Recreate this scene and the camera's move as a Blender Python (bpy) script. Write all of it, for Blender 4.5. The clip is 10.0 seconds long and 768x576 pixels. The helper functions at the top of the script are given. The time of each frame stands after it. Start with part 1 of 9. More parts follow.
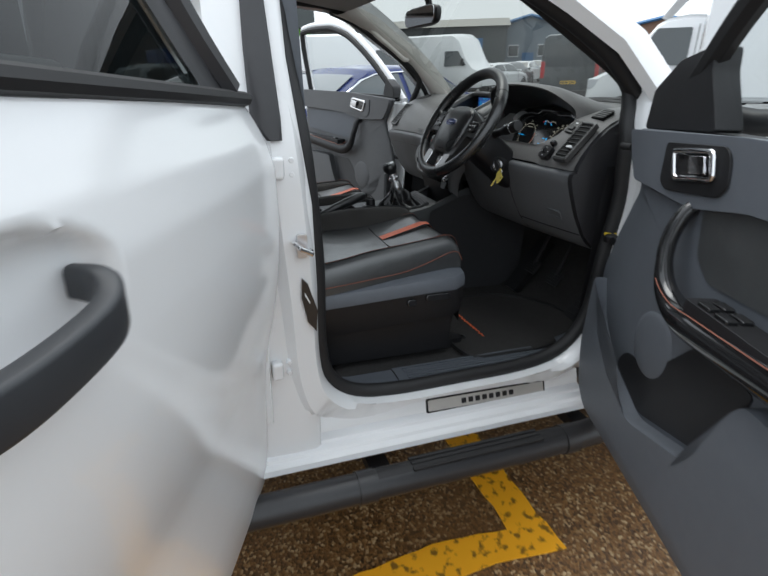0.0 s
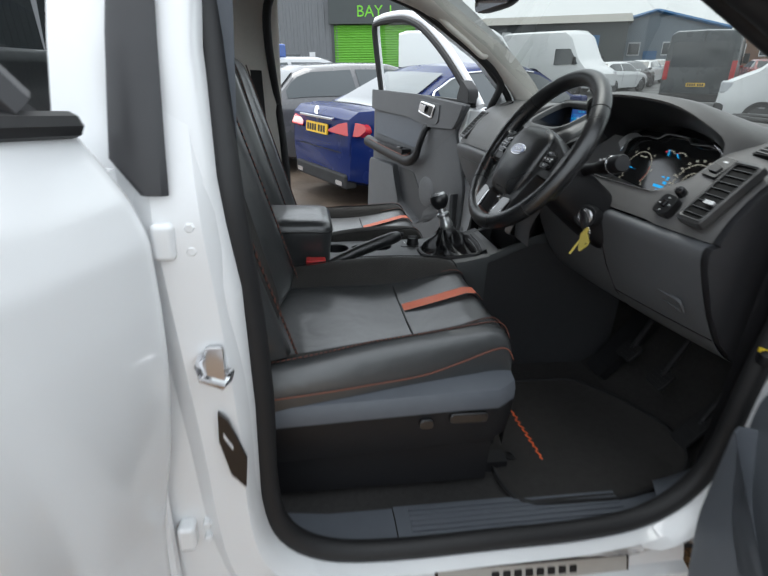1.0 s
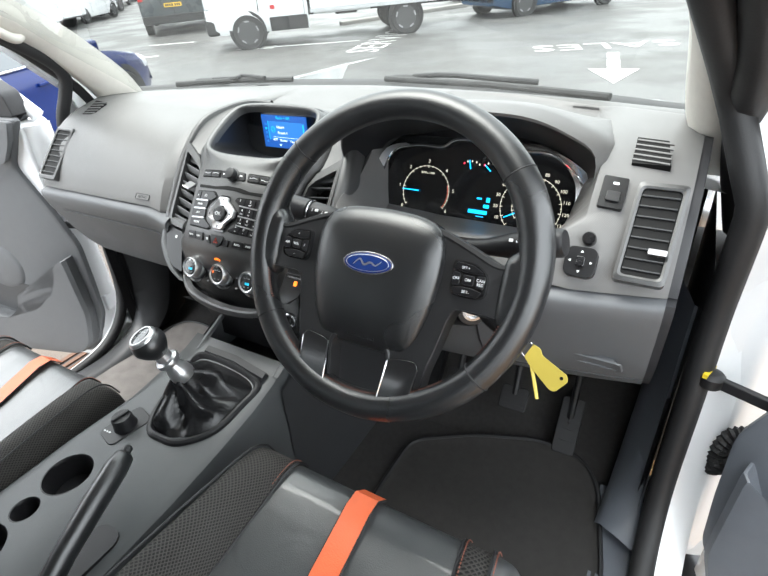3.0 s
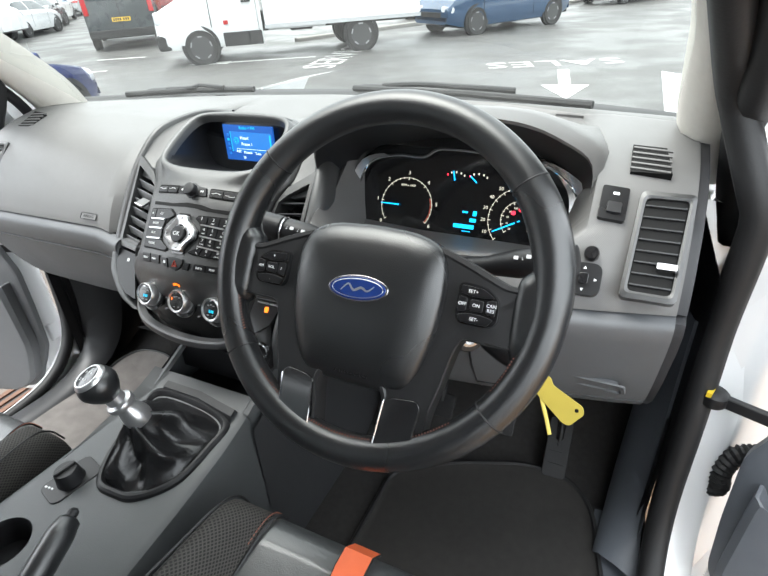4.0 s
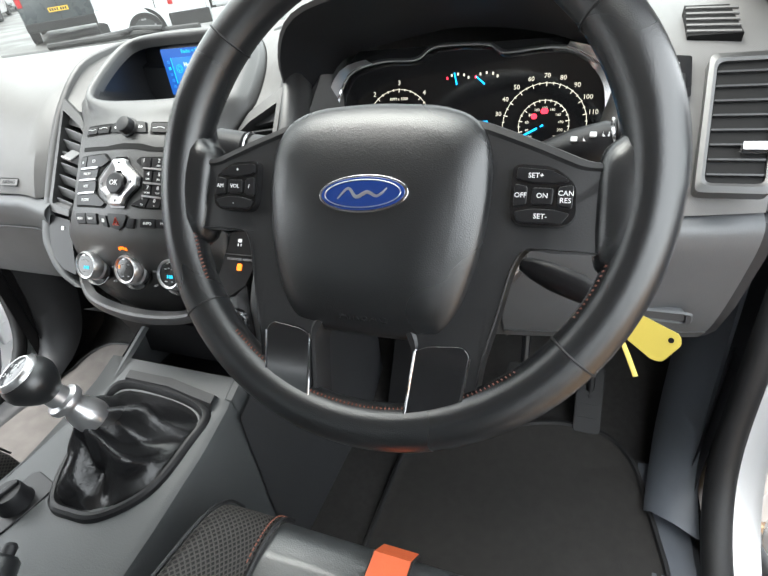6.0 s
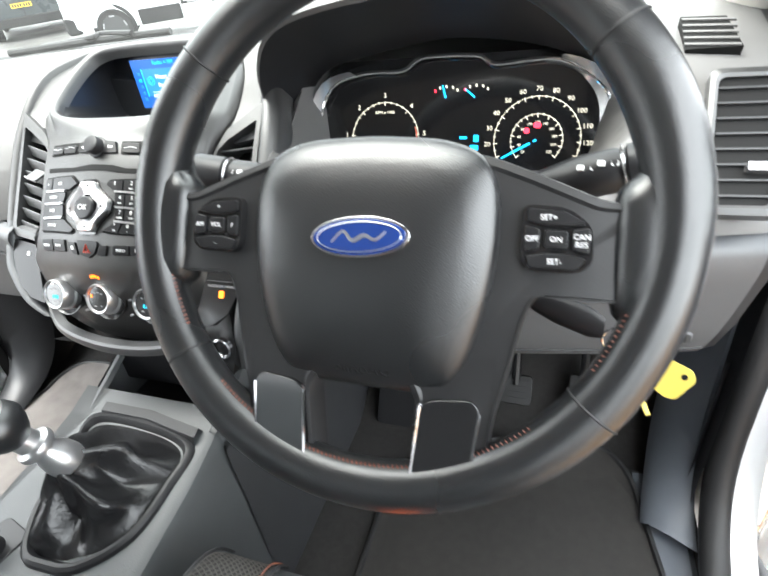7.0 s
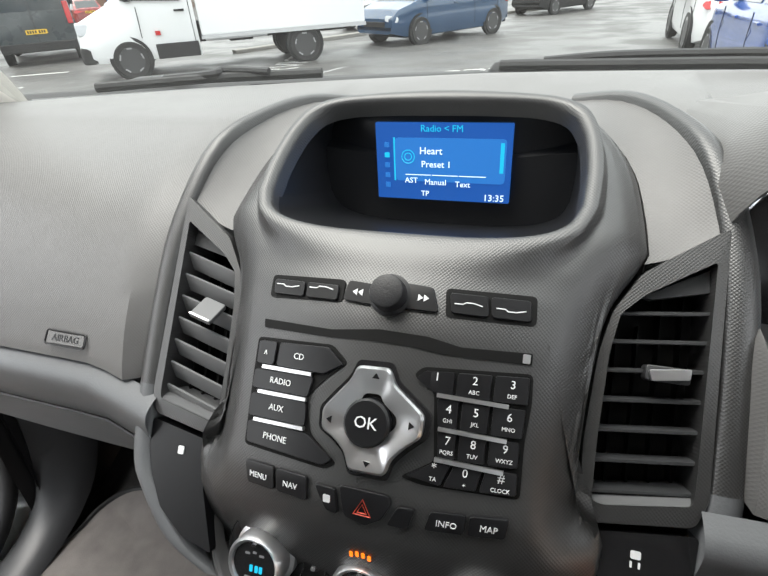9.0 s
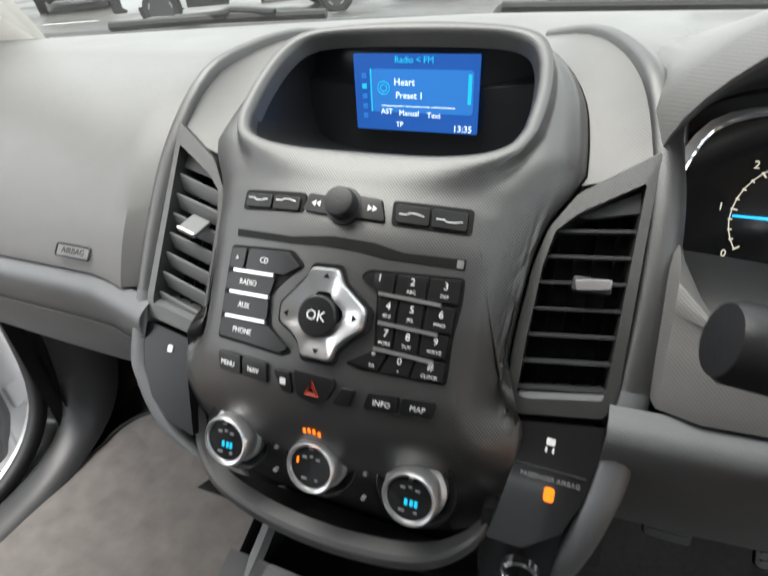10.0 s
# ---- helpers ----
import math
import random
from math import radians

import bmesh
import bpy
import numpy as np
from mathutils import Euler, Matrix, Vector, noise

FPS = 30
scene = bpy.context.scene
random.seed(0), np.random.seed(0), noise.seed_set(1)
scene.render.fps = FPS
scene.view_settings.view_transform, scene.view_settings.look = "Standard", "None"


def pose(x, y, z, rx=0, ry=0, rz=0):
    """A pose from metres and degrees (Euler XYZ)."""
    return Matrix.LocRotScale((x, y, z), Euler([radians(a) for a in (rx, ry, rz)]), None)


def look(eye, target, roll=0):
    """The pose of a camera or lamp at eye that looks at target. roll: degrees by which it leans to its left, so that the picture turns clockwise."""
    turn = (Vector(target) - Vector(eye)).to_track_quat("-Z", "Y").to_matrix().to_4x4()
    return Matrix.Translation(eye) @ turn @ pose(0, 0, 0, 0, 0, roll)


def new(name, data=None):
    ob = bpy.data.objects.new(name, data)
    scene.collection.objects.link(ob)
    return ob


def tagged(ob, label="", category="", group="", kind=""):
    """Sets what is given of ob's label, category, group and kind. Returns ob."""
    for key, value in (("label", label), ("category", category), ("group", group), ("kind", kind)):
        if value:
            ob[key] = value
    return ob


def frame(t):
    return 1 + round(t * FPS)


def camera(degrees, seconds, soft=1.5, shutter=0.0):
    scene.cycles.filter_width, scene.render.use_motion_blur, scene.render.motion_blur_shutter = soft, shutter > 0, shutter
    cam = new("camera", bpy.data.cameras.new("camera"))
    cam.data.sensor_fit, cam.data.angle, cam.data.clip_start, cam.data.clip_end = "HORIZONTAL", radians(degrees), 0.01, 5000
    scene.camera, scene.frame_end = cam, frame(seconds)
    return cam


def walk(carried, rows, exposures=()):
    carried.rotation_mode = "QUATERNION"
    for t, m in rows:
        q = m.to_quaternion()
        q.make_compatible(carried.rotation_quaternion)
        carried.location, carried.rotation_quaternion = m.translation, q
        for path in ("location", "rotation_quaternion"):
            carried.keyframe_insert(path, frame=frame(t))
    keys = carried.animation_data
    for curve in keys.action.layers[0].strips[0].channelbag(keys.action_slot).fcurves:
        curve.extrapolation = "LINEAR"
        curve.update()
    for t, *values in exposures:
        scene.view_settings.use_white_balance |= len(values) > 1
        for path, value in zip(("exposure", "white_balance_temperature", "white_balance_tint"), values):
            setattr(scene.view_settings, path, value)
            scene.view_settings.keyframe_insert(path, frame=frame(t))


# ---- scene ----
cam = camera(75.2, 10.0, shutter=0.3)
PATH = [
    (0, (1.971, -0.017, 1.484), (0.229, 0.501, 0.649), -1.3),
    (0.5, (1.762, 0.181, 1.484), (-0.038, 0.463, 0.659), -1.8),
    (1, (1.491, 0.281, 1.478), (-0.316, 0.461, 0.639), -0.7),
    (1.5, (1.179, 0.269, 1.523), (-0.571, 0.725, 0.669), -1.2),
    (2, (0.967, 0.305, 1.55), (-0.603, 1.156, 0.648), -1.1),
    (2.5, (0.785, 0.321, 1.559), (-0.396, 1.55, 0.513), -1.9),
    (3, (0.708, 0.297, 1.589), (-0.239, 1.651, 0.462), -5.1),
    (4.5, (0.63, 0.36, 1.547), (-0.172, 1.842, 0.469), -2.8),
    (5, (0.627, 0.367, 1.541), (-0.163, 1.848, 0.453), -2.6),
    (5.5, (0.594, 0.395, 1.476), (-0.175, 1.868, 0.364), -6.1),
    (5.7, (0.568, 0.401, 1.445), (-0.191, 1.861, 0.308), -7.2),
    (6.8, (0.559, 0.441, 1.435), (-0.122, 1.883, 0.228), -8.5),
    (7, (0.538, 0.447, 1.451), (-0.129, 1.909, 0.26), -8.0),
    (7.5, (0.422, 0.489, 1.478), (-0.401, 1.896, 0.32), -9.7),
    (8, (0.239, 0.58, 1.461), (-0.564, 2.023, 0.332), -7.1),
    (8.5, (0.122, 0.619, 1.451), (-0.57, 2.155, 0.373), -4.5),
    (9, (0.09, 0.634, 1.431), (-0.548, 2.203, 0.369), -3.5),
    (9.5, (0.108, 0.631, 1.435), (-0.533, 2.198, 0.371), -3.3),
    (10, (0.151, 0.607, 1.42), (-0.553, 2.056, 0.235), -3.7),
]
walk(cam, [(t, look(eye, target, roll)) for t, eye, target, roll in PATH],
     [(0.0, 0.72, 6050, 6), (0.7, 0.82, 6050, 6), (1.2, 1.1, 6100, 6), (1.5, 1.35, 6150, 6), (2.0, 2.5, 6250, 6), (3.0, 2.6, 6250, 6), (4.5, 2.5, 6250, 6), (5.5, 2.5, 6300, 6), (7.0, 3.4, 6300, 6), (7.5, 2.8, 6350, 7), (8.0, 2.58, 6450, 8), (8.5, 2.22, 6450, 8), (9.0, 2.1, 6450, 8), (10.0, 2.2, 6450, 8)])

# ---- world and light: flat overcast daylight ----
world = bpy.data.worlds.new("overcast")
scene.world = world
world.use_nodes = True
wn = world.node_tree.nodes
wn.clear()
w_out = wn.new("ShaderNodeOutputWorld")
w_bg = wn.new("ShaderNodeBackground")
w_sky = wn.new("ShaderNodeTexSky")
w_sky.sky_type, w_sky.sun_disc = "NISHITA", False
w_sky.sun_elevation, w_sky.sun_rotation = radians(70), radians(-100)
w_sky.air_density, w_sky.dust_density, w_sky.ozone_density = 1.0, 8.0, 1.0
w_mix = wn.new("ShaderNodeMixRGB")
w_mix.inputs[0].default_value = 0.85
w_mix.inputs[2].default_value = (7.55, 7.6, 7.65, 1)
world.node_tree.links.new(w_sky.outputs[0], w_mix.inputs[1])
world.node_tree.links.new(w_mix.outputs[0], w_bg.inputs[0])
world.node_tree.links.new(w_bg.outputs[0], w_out.inputs[0])
w_bg.inputs[1].default_value = 0.13
sun = new("sun", bpy.data.lights.new("sun", "SUN"))
sun.data.energy, sun.data.angle, sun.data.color = 0.9, radians(40), (1.0, 0.97, 0.93)
sun.matrix_world = look((-4, -1, 12), (0, 0, 0))

# ---- materials ----
def material(name, color, rough=0.5, metal=0.0, var=0.12, scale=40.0, bump=0.0, bump_scale=200.0, stain=0.0, coat=0.0, spec=0.5, kind="NOISE", grain=1.0):
    """A surface with colour variation at two scales and fine relief; scales in 1/m, in the object's own space."""
    m = bpy.data.materials.new(name)
    m.use_nodes = True
    n, l = m.node_tree.nodes, m.node_tree.links
    b = n["Principled BSDF"]
    b.inputs["Roughness"].default_value, b.inputs["Metallic"].default_value = rough, metal
    b.inputs["Coat Weight"].default_value, b.inputs["Specular IOR Level"].default_value = coat, spec
    b.inputs["Coat Roughness"].default_value = 0.08
    co = n.new("ShaderNodeTexCoord")
    fine = n.new("ShaderNodeTexNoise")
    fine.inputs["Scale"].default_value, fine.inputs["Detail"].default_value = scale, 6
    broad = n.new("ShaderNodeTexNoise")
    broad.inputs["Scale"].default_value, broad.inputs["Detail"].default_value = scale / 12, 3
    l.new(co.outputs["Object"], fine.inputs["Vector"])
    l.new(co.outputs["Object"], broad.inputs["Vector"])
    add = n.new("ShaderNodeMath")
    add.operation = "ADD"
    l.new(fine.outputs[0], add.inputs[0])
    l.new(broad.outputs[0], add.inputs[1])
    ramp = n.new("ShaderNodeMapRange")
    ramp.inputs["From Min"].default_value, ramp.inputs["From Max"].default_value = 0.6, 1.4
    ramp.inputs["To Min"].default_value, ramp.inputs["To Max"].default_value = 1 - var, 1 + var
    l.new(add.outputs[0], ramp.inputs["Value"])
    mul = n.new("ShaderNodeMixRGB")
    mul.blend_type, mul.inputs[0].default_value, mul.inputs[1].default_value = "MULTIPLY", 1, (*color, 1)
    l.new(ramp.outputs[0], mul.inputs[2])
    l.new(mul.outputs[0], b.inputs["Base Color"])
    rr = n.new("ShaderNodeMapRange")
    rr.inputs["From Min"].default_value, rr.inputs["From Max"].default_value = 0.3, 0.7
    rr.inputs["To Min"].default_value, rr.inputs["To Max"].default_value = max(rough - 0.07, 0.02), min(rough + 0.07, 1)
    l.new(broad.outputs[0], rr.inputs["Value"])
    l.new(rr.outputs[0], b.inputs["Roughness"])
    if bump:
        if kind == "VORONOI":
            t = n.new("ShaderNodeTexVoronoi")
            t.inputs["Randomness"].default_value = grain
        elif kind == "DOTS":
            t = n.new("ShaderNodeTexVoronoi")
            t.voronoi_dimensions, t.inputs["Randomness"].default_value = "2D", 0.0
        elif kind == "WEAVE":
            t = n.new("ShaderNodeTexChecker")
        else:
            t = n.new("ShaderNodeTexNoise")
            t.inputs["Detail"].default_value = 3
        t.inputs["Scale"].default_value = bump_scale
        if kind == "DOTS":
            mp, mq = n.new("ShaderNodeMapping"), n.new("ShaderNodeMapping")
            mp.inputs["Rotation"].default_value = (radians(-53), 0, 0)
            mq.inputs["Rotation"].default_value, mq.inputs["Scale"].default_value = (0, 0, radians(45)), (1, 1, 0)
            l.new(co.outputs["Object"], mp.inputs["Vector"])
            l.new(mp.outputs[0], mq.inputs["Vector"])
            l.new(mq.outputs[0], t.inputs["Vector"])
        else:
            l.new(co.outputs["Object"], t.inputs["Vector"])
        bp = n.new("ShaderNodeBump")
        bp.inputs["Strength"].default_value, bp.inputs["Distance"].default_value = bump, 0.002
        l.new(t.outputs["Distance" if kind in ("VORONOI", "DOTS") else ("Fac" if kind == "WEAVE" else 0)], bp.inputs["Height"])
        l.new(bp.outputs[0], b.inputs["Normal"])
    return m


def glass(name, tint=(0.9, 0.95, 0.94), rough=0.0, alpha=0.9):
    """Thin pane: mostly clear, with a true mirror gloss."""
    m = bpy.data.materials.new(name)
    m.use_nodes = True
    n, l = m.node_tree.nodes, m.node_tree.links
    n.clear()
    out, mix, tr, gl, lw, pw, ad = (n.new("ShaderNode" + k) for k in ("OutputMaterial", "MixShader", "BsdfTransparent", "BsdfGlossy", "LayerWeight", "Math", "Math"))
    tr.inputs[0].default_value, gl.inputs[1].default_value = (*tint, 1), rough
    lw.inputs[0].default_value = 0.5
    pw.operation, pw.inputs[1].default_value = "POWER", 4.0
    ad.operation, ad.inputs[1].default_value = "MULTIPLY_ADD", 0.8
    ad.inputs[2].default_value = 0.045
    l.new(lw.outputs["Facing"], pw.inputs[0])
    l.new(pw.outputs[0], ad.inputs[0])
    l.new(ad.outputs[0], mix.inputs[0])
    l.new(tr.outputs[0], mix.inputs[1])
    l.new(gl.outputs[0], mix.inputs[2])
    l.new(mix.outputs[0], out.inputs[0])
    return m


def glowing(name, color, strength):
    m = bpy.data.materials.new(name)
    m.use_nodes = True
    b = m.node_tree.nodes["Principled BSDF"]
    b.inputs["Base Color"].default_value = (*[c * 0.3 for c in color], 1)
    b.inputs["Emission Color"].default_value, b.inputs["Emission Strength"].default_value = (*color, 1), strength
    b.inputs["Roughness"].default_value = 0.4
    return m


WHITE = material("white_paint", (0.80, 0.81, 0.82), 0.18, var=0.02, scale=3, coat=0.6)
BLACKP = material("black_plastic", (0.012, 0.012, 0.0135), 0.45, var=0.15, bump=0.12, bump_scale=900, spec=0.4)
GLOSSB = material("gloss_black", (0.012, 0.012, 0.013), 0.12, var=0.05, coat=0.5)
PILLARB = material("pillar_black", (0.03, 0.03, 0.033), 0.42, var=0.08)
HANDLEB = material("handle_black", (0.030, 0.032, 0.036), 0.42, var=0.1, bump=0.1, bump_scale=900)
RUBBER = material("rubber", (0.012, 0.012, 0.013), 0.6, var=0.12, bump=0.1, bump_scale=300)
DASH = material("dash_grey", (0.125, 0.123, 0.121), 0.46, var=0.05, scale=60, bump=0.16, bump_scale=560, kind="DOTS")
DASHLO = material("dash_light_grey", (0.104, 0.108, 0.114), 0.5, var=0.05, scale=60, bump=0.12, bump_scale=600)
PANEL = material("centre_panel_grey", (0.026, 0.0258, 0.0260), 0.36, var=0.06, bump=0.17, bump_scale=620, kind="DOTS", spec=1.0)
DOORTRIM = material("door_trim_grey", (0.100, 0.110, 0.127), 0.5, var=0.06, bump=0.15, bump_scale=600)
LIP = material("satin_lip", (0.10, 0.10, 0.103), 0.36, metal=0.4, var=0.05)
RECESS = material("recess_black", (0.010, 0.0105, 0.012), 0.3, var=0.06)
# Near-black for joints, and for the shade painted inside the vents.
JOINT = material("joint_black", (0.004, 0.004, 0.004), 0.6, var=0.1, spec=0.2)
BUTTON = material("button_black", (0.008, 0.008, 0.009), 0.34, var=0.08, spec=0.4)
SILVER = material("satin_silver", (0.62, 0.62, 0.63), 0.28, metal=0.9, var=0.04)
CHROME = material("chrome", (0.8, 0.8, 0.82), 0.07, metal=1.0, var=0.02)
LEATHER = material("leather", (0.042, 0.0445, 0.046), 0.36, var=0.12, scale=30, spec=1.0, coat=0.30, bump=0.12, bump_scale=700, kind="VORONOI")
l_n, l_l = LEATHER.node_tree.nodes, LEATHER.node_tree.links
l_wave, l_bump = l_n.new("ShaderNodeTexNoise"), l_n.new("ShaderNodeBump")
l_wave.inputs["Scale"].default_value, l_wave.inputs["Detail"].default_value, l_wave.inputs["Distortion"].default_value = 11, 2, 0.8
l_bump.inputs["Strength"].default_value, l_bump.inputs["Distance"].default_value = 0.3, 0.010
l_l.new(next(k for k in l_n if k.type == "TEX_COORD").outputs["Object"], l_wave.inputs["Vector"])
l_l.new(l_wave.outputs[0], l_bump.inputs["Height"])
l_l.new(l_bump.outputs[0], next(k for k in l_n if k.type == "BUMP" and k != l_bump).inputs["Normal"])
SPOKE = material("spoke_black", (0.016, 0.016, 0.017), 0.42, var=0.08, bump=0.06, bump_scale=900, spec=0.45)
LEATHERW = material("wheel_leather", (0.011, 0.0117, 0.0128), 0.29, var=0.15, scale=40, spec=0.9, bump=0.10, bump_scale=1100, kind="VORONOI")
ORANGE = material("orange_leather", (0.72, 0.14, 0.05), 0.45, var=0.08, bump=0.2, bump_scale=500)
YEL_MARK = material("yellow_mark", (0.75, 0.55, 0.03), 0.5)
KICK = material("kick_trim", (0.040, 0.041, 0.044), 0.42, var=0.08, bump=0.1, bump_scale=700)
CONSOLE = material("console_grey", (0.066, 0.070, 0.073), 0.46, var=0.06, bump=0.15, bump_scale=600)
STITCH = material("orange_thread", (0.20, 0.07, 0.045), 0.7, var=0.2)


def honeycomb(name, thread, hole, scale):
    """Open mesh cloth: dark cells between lighter threads."""
    m = material(name, thread, 0.8, var=0.15, scale=120)
    n, l = m.node_tree.nodes, m.node_tree.links
    b = n["Principled BSDF"]
    co, vo, rp, mx, bp = (n.new("ShaderNode" + k) for k in ("TexCoord", "TexVoronoi", "MapRange", "MixRGB", "Bump"))
    vo.voronoi_dimensions = "2D"
    vo.feature, vo.inputs["Scale"].default_value, vo.inputs["Randomness"].default_value = "DISTANCE_TO_EDGE", scale, 0.0
    sp, cb, s1, s2, s3 = (n.new("ShaderNode" + k) for k in ("SeparateXYZ", "CombineXYZ", "Math", "Math", "Math"))
    l.new(co.outputs["Object"], sp.inputs[0])
    for node, op, p, q in ((s1, "SUBTRACT", sp.outputs[0], sp.outputs[2]), (s2, "ADD", sp.outputs[1], s1.outputs[0]), (s3, "SUBTRACT", sp.outputs[1], s1.outputs[0])):
        node.operation = op
        l.new(p, node.inputs[0])
        l.new(q, node.inputs[1])
    l.new(s2.outputs[0], cb.inputs[0])
    l.new(s3.outputs[0], cb.inputs[1])
    l.new(cb.outputs[0], vo.inputs["Vector"])
    rp.inputs["From Min"].default_value, rp.inputs["From Max"].default_value = 0.12, 0.24
    l.new(vo.outputs["Distance"], rp.inputs["Value"])
    l.new(rp.outputs[0], mx.inputs[0])
    mx.inputs[1].default_value, mx.inputs[2].default_value = (*thread, 1), (*hole, 1)
    l.new(mx.outputs[0], b.inputs["Base Color"])
    bp.invert, bp.inputs["Strength"].default_value, bp.inputs["Distance"].default_value = True, 0.6, 0.002
    l.new(rp.outputs[0], bp.inputs["Height"])
    l.new(bp.outputs[0], b.inputs["Normal"])
    return m


MESHF = honeycomb("mesh_fabric", (0.050, 0.046, 0.042), (0.007, 0.0065, 0.006), 150)
CARPET = material("carpet", (0.036, 0.034, 0.033), 0.95, var=0.3, scale=90, bump=0.8, bump_scale=900)
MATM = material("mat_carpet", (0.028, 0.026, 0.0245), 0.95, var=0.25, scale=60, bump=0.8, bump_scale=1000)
HEADLINE = material("pillar_trim_beige", (0.66, 0.63, 0.58), 0.75, var=0.04, scale=80, bump=0.2, bump_scale=700)
ROOFL = material("roof_lining", (0.35, 0.34, 0.32), 0.9, var=0.05, scale=80)
GLASS = glass("clear_glass", (0.93, 0.96, 0.95))
SCREENGLASS = glass("laminated_glass", (0.62, 0.64, 0.62))
TINT = glass("tinted_glass", (0.10, 0.11, 0.11))
SCREENG = glowing("screen_blue", (0.015, 0.10, 0.42), 0.20)

# ---- mesh helpers ----
def part(name, bm, mat, parent, label="", bevel=0.0, segs=2, angle=38, subsurf=0):
    """Links a bmesh as one mesh object under parent (None: on its own)."""
    bmesh.ops.recalc_face_normals(bm, faces=bm.faces[:])
    me = bpy.data.meshes.new(name)
    bm.to_mesh(me)
    bm.free()
    for p in me.polygons:
        p.use_smooth = True
    if not subsurf:
        me.set_sharp_from_angle(angle=radians(angle))
    me.materials.append(mat)
    ob = new(name, me)
    if parent is not None:
        ob.parent = parent
    if bevel:
        b = ob.modifiers.new("bevel", "BEVEL")
        b.width, b.segments, b.limit_method, b.angle_limit, b.harden_normals = bevel, segs, "ANGLE", radians(30), True
    if subsurf:
        sm = ob.modifiers.new("smooth", "SUBSURF")
        sm.levels = sm.render_levels = subsurf
    if label:
        ob["label"] = label
    return ob


def V(*a):
    return Vector(a)


def frame_at(origin, normal, up):
    """A frame with z along normal and y along up."""
    z = Vector(normal).normalized()
    x = Vector(up).cross(z).normalized()
    y = z.cross(x)
    m = Matrix((x, y, z)).transposed().to_4x4()
    m.translation = Vector(origin)
    return m


def box(bm, x0, x1, y0, y1, z0, z1, m=None):
    vs = [bm.verts.new(m @ V(x, y, z) if m else V(x, y, z)) for x in (x0, x1) for y in (y0, y1) for z in (z0, z1)]
    for f in ((0, 1, 3, 2), (4, 6, 7, 5), (0, 4, 5, 1), (2, 3, 7, 6), (0, 2, 6, 4), (1, 5, 7, 3)):
        bm.faces.new([vs[i] for i in f])
    return bm


def prism(bm, pts, m, d0, d1, inset=0.0):
    """A flat polygon of (x, y) in the frame m, from depth d0 to d1 along z; inset shrinks the far face."""
    c = (sum(p[0] for p in pts) / len(pts), sum(p[1] for p in pts) / len(pts))
    k = [(p[0] - inset * (1 if p[0] > c[0] else -1) * min(1, abs(p[0] - c[0]) / (inset + 1e-9)), p[1] - inset * (1 if p[1] > c[1] else -1) * min(1, abs(p[1] - c[1]) / (inset + 1e-9))) for p in pts]
    a = [bm.verts.new(m @ V(x, y, d0)) for x, y in pts]
    b = [bm.verts.new(m @ V(x, y, d1)) for x, y in k]
    bm.faces.new(a)
    bm.faces.new(b)
    for i in range(len(pts)):
        j = (i + 1) % len(pts)
        bm.faces.new((a[i], a[j], b[j], b[i]))
    return bm


def rrect(w, h, r, cx=0, cy=0, n=4):
    out = []
    for qx, qy, a0 in ((1, 1, 0), (-1, 1, 90), (-1, -1, 180), (1, -1, 270)):
        for i in range(n + 1):
            a = radians(a0 + 90 * i / n)
            out.append((cx + qx * (w / 2 - r) + r * math.cos(a), cy + qy * (h / 2 - r) + r * math.sin(a)))
    return out


def disc(r, n=24, cx=0, cy=0, ry=None):
    return [(cx + r * math.cos(2 * math.pi * i / n), cy + (ry or r) * math.sin(2 * math.pi * i / n)) for i in range(n)]


def rounded(pts, r=0.004, n=3):
    """A polygon with its corners rounded."""
    out = []
    for i, p in enumerate(pts):
        p, a, b = Vector(p), Vector(pts[i - 1]), Vector(pts[(i + 1) % len(pts)])
        ra, rb = min(r, (a - p).length / 2.2), min(r, (b - p).length / 2.2)
        s, e = p + (a - p).normalized() * ra, p + (b - p).normalized() * rb
        for k in range(n + 1):
            t = k / n
            out.append(tuple(s * (1 - t) ** 2 + p * 2 * t * (1 - t) + e * t * t))
    return out


def skin(bm, rings, close=False, caps=False):
    """Faces between rows of points; close joins each row's ends; caps fills the first and last."""
    vs = [[bm.verts.new(Vector(p)) for p in r] for r in rings]
    for a, b in zip(vs, vs[1:]):
        n = len(a)
        for i in range(n if close else n - 1):
            j = (i + 1) % n
            bm.faces.new((a[i], a[j], b[j], b[i]))
    if caps:
        bm.faces.new(vs[0])
        bm.faces.new(vs[-1])
    return vs


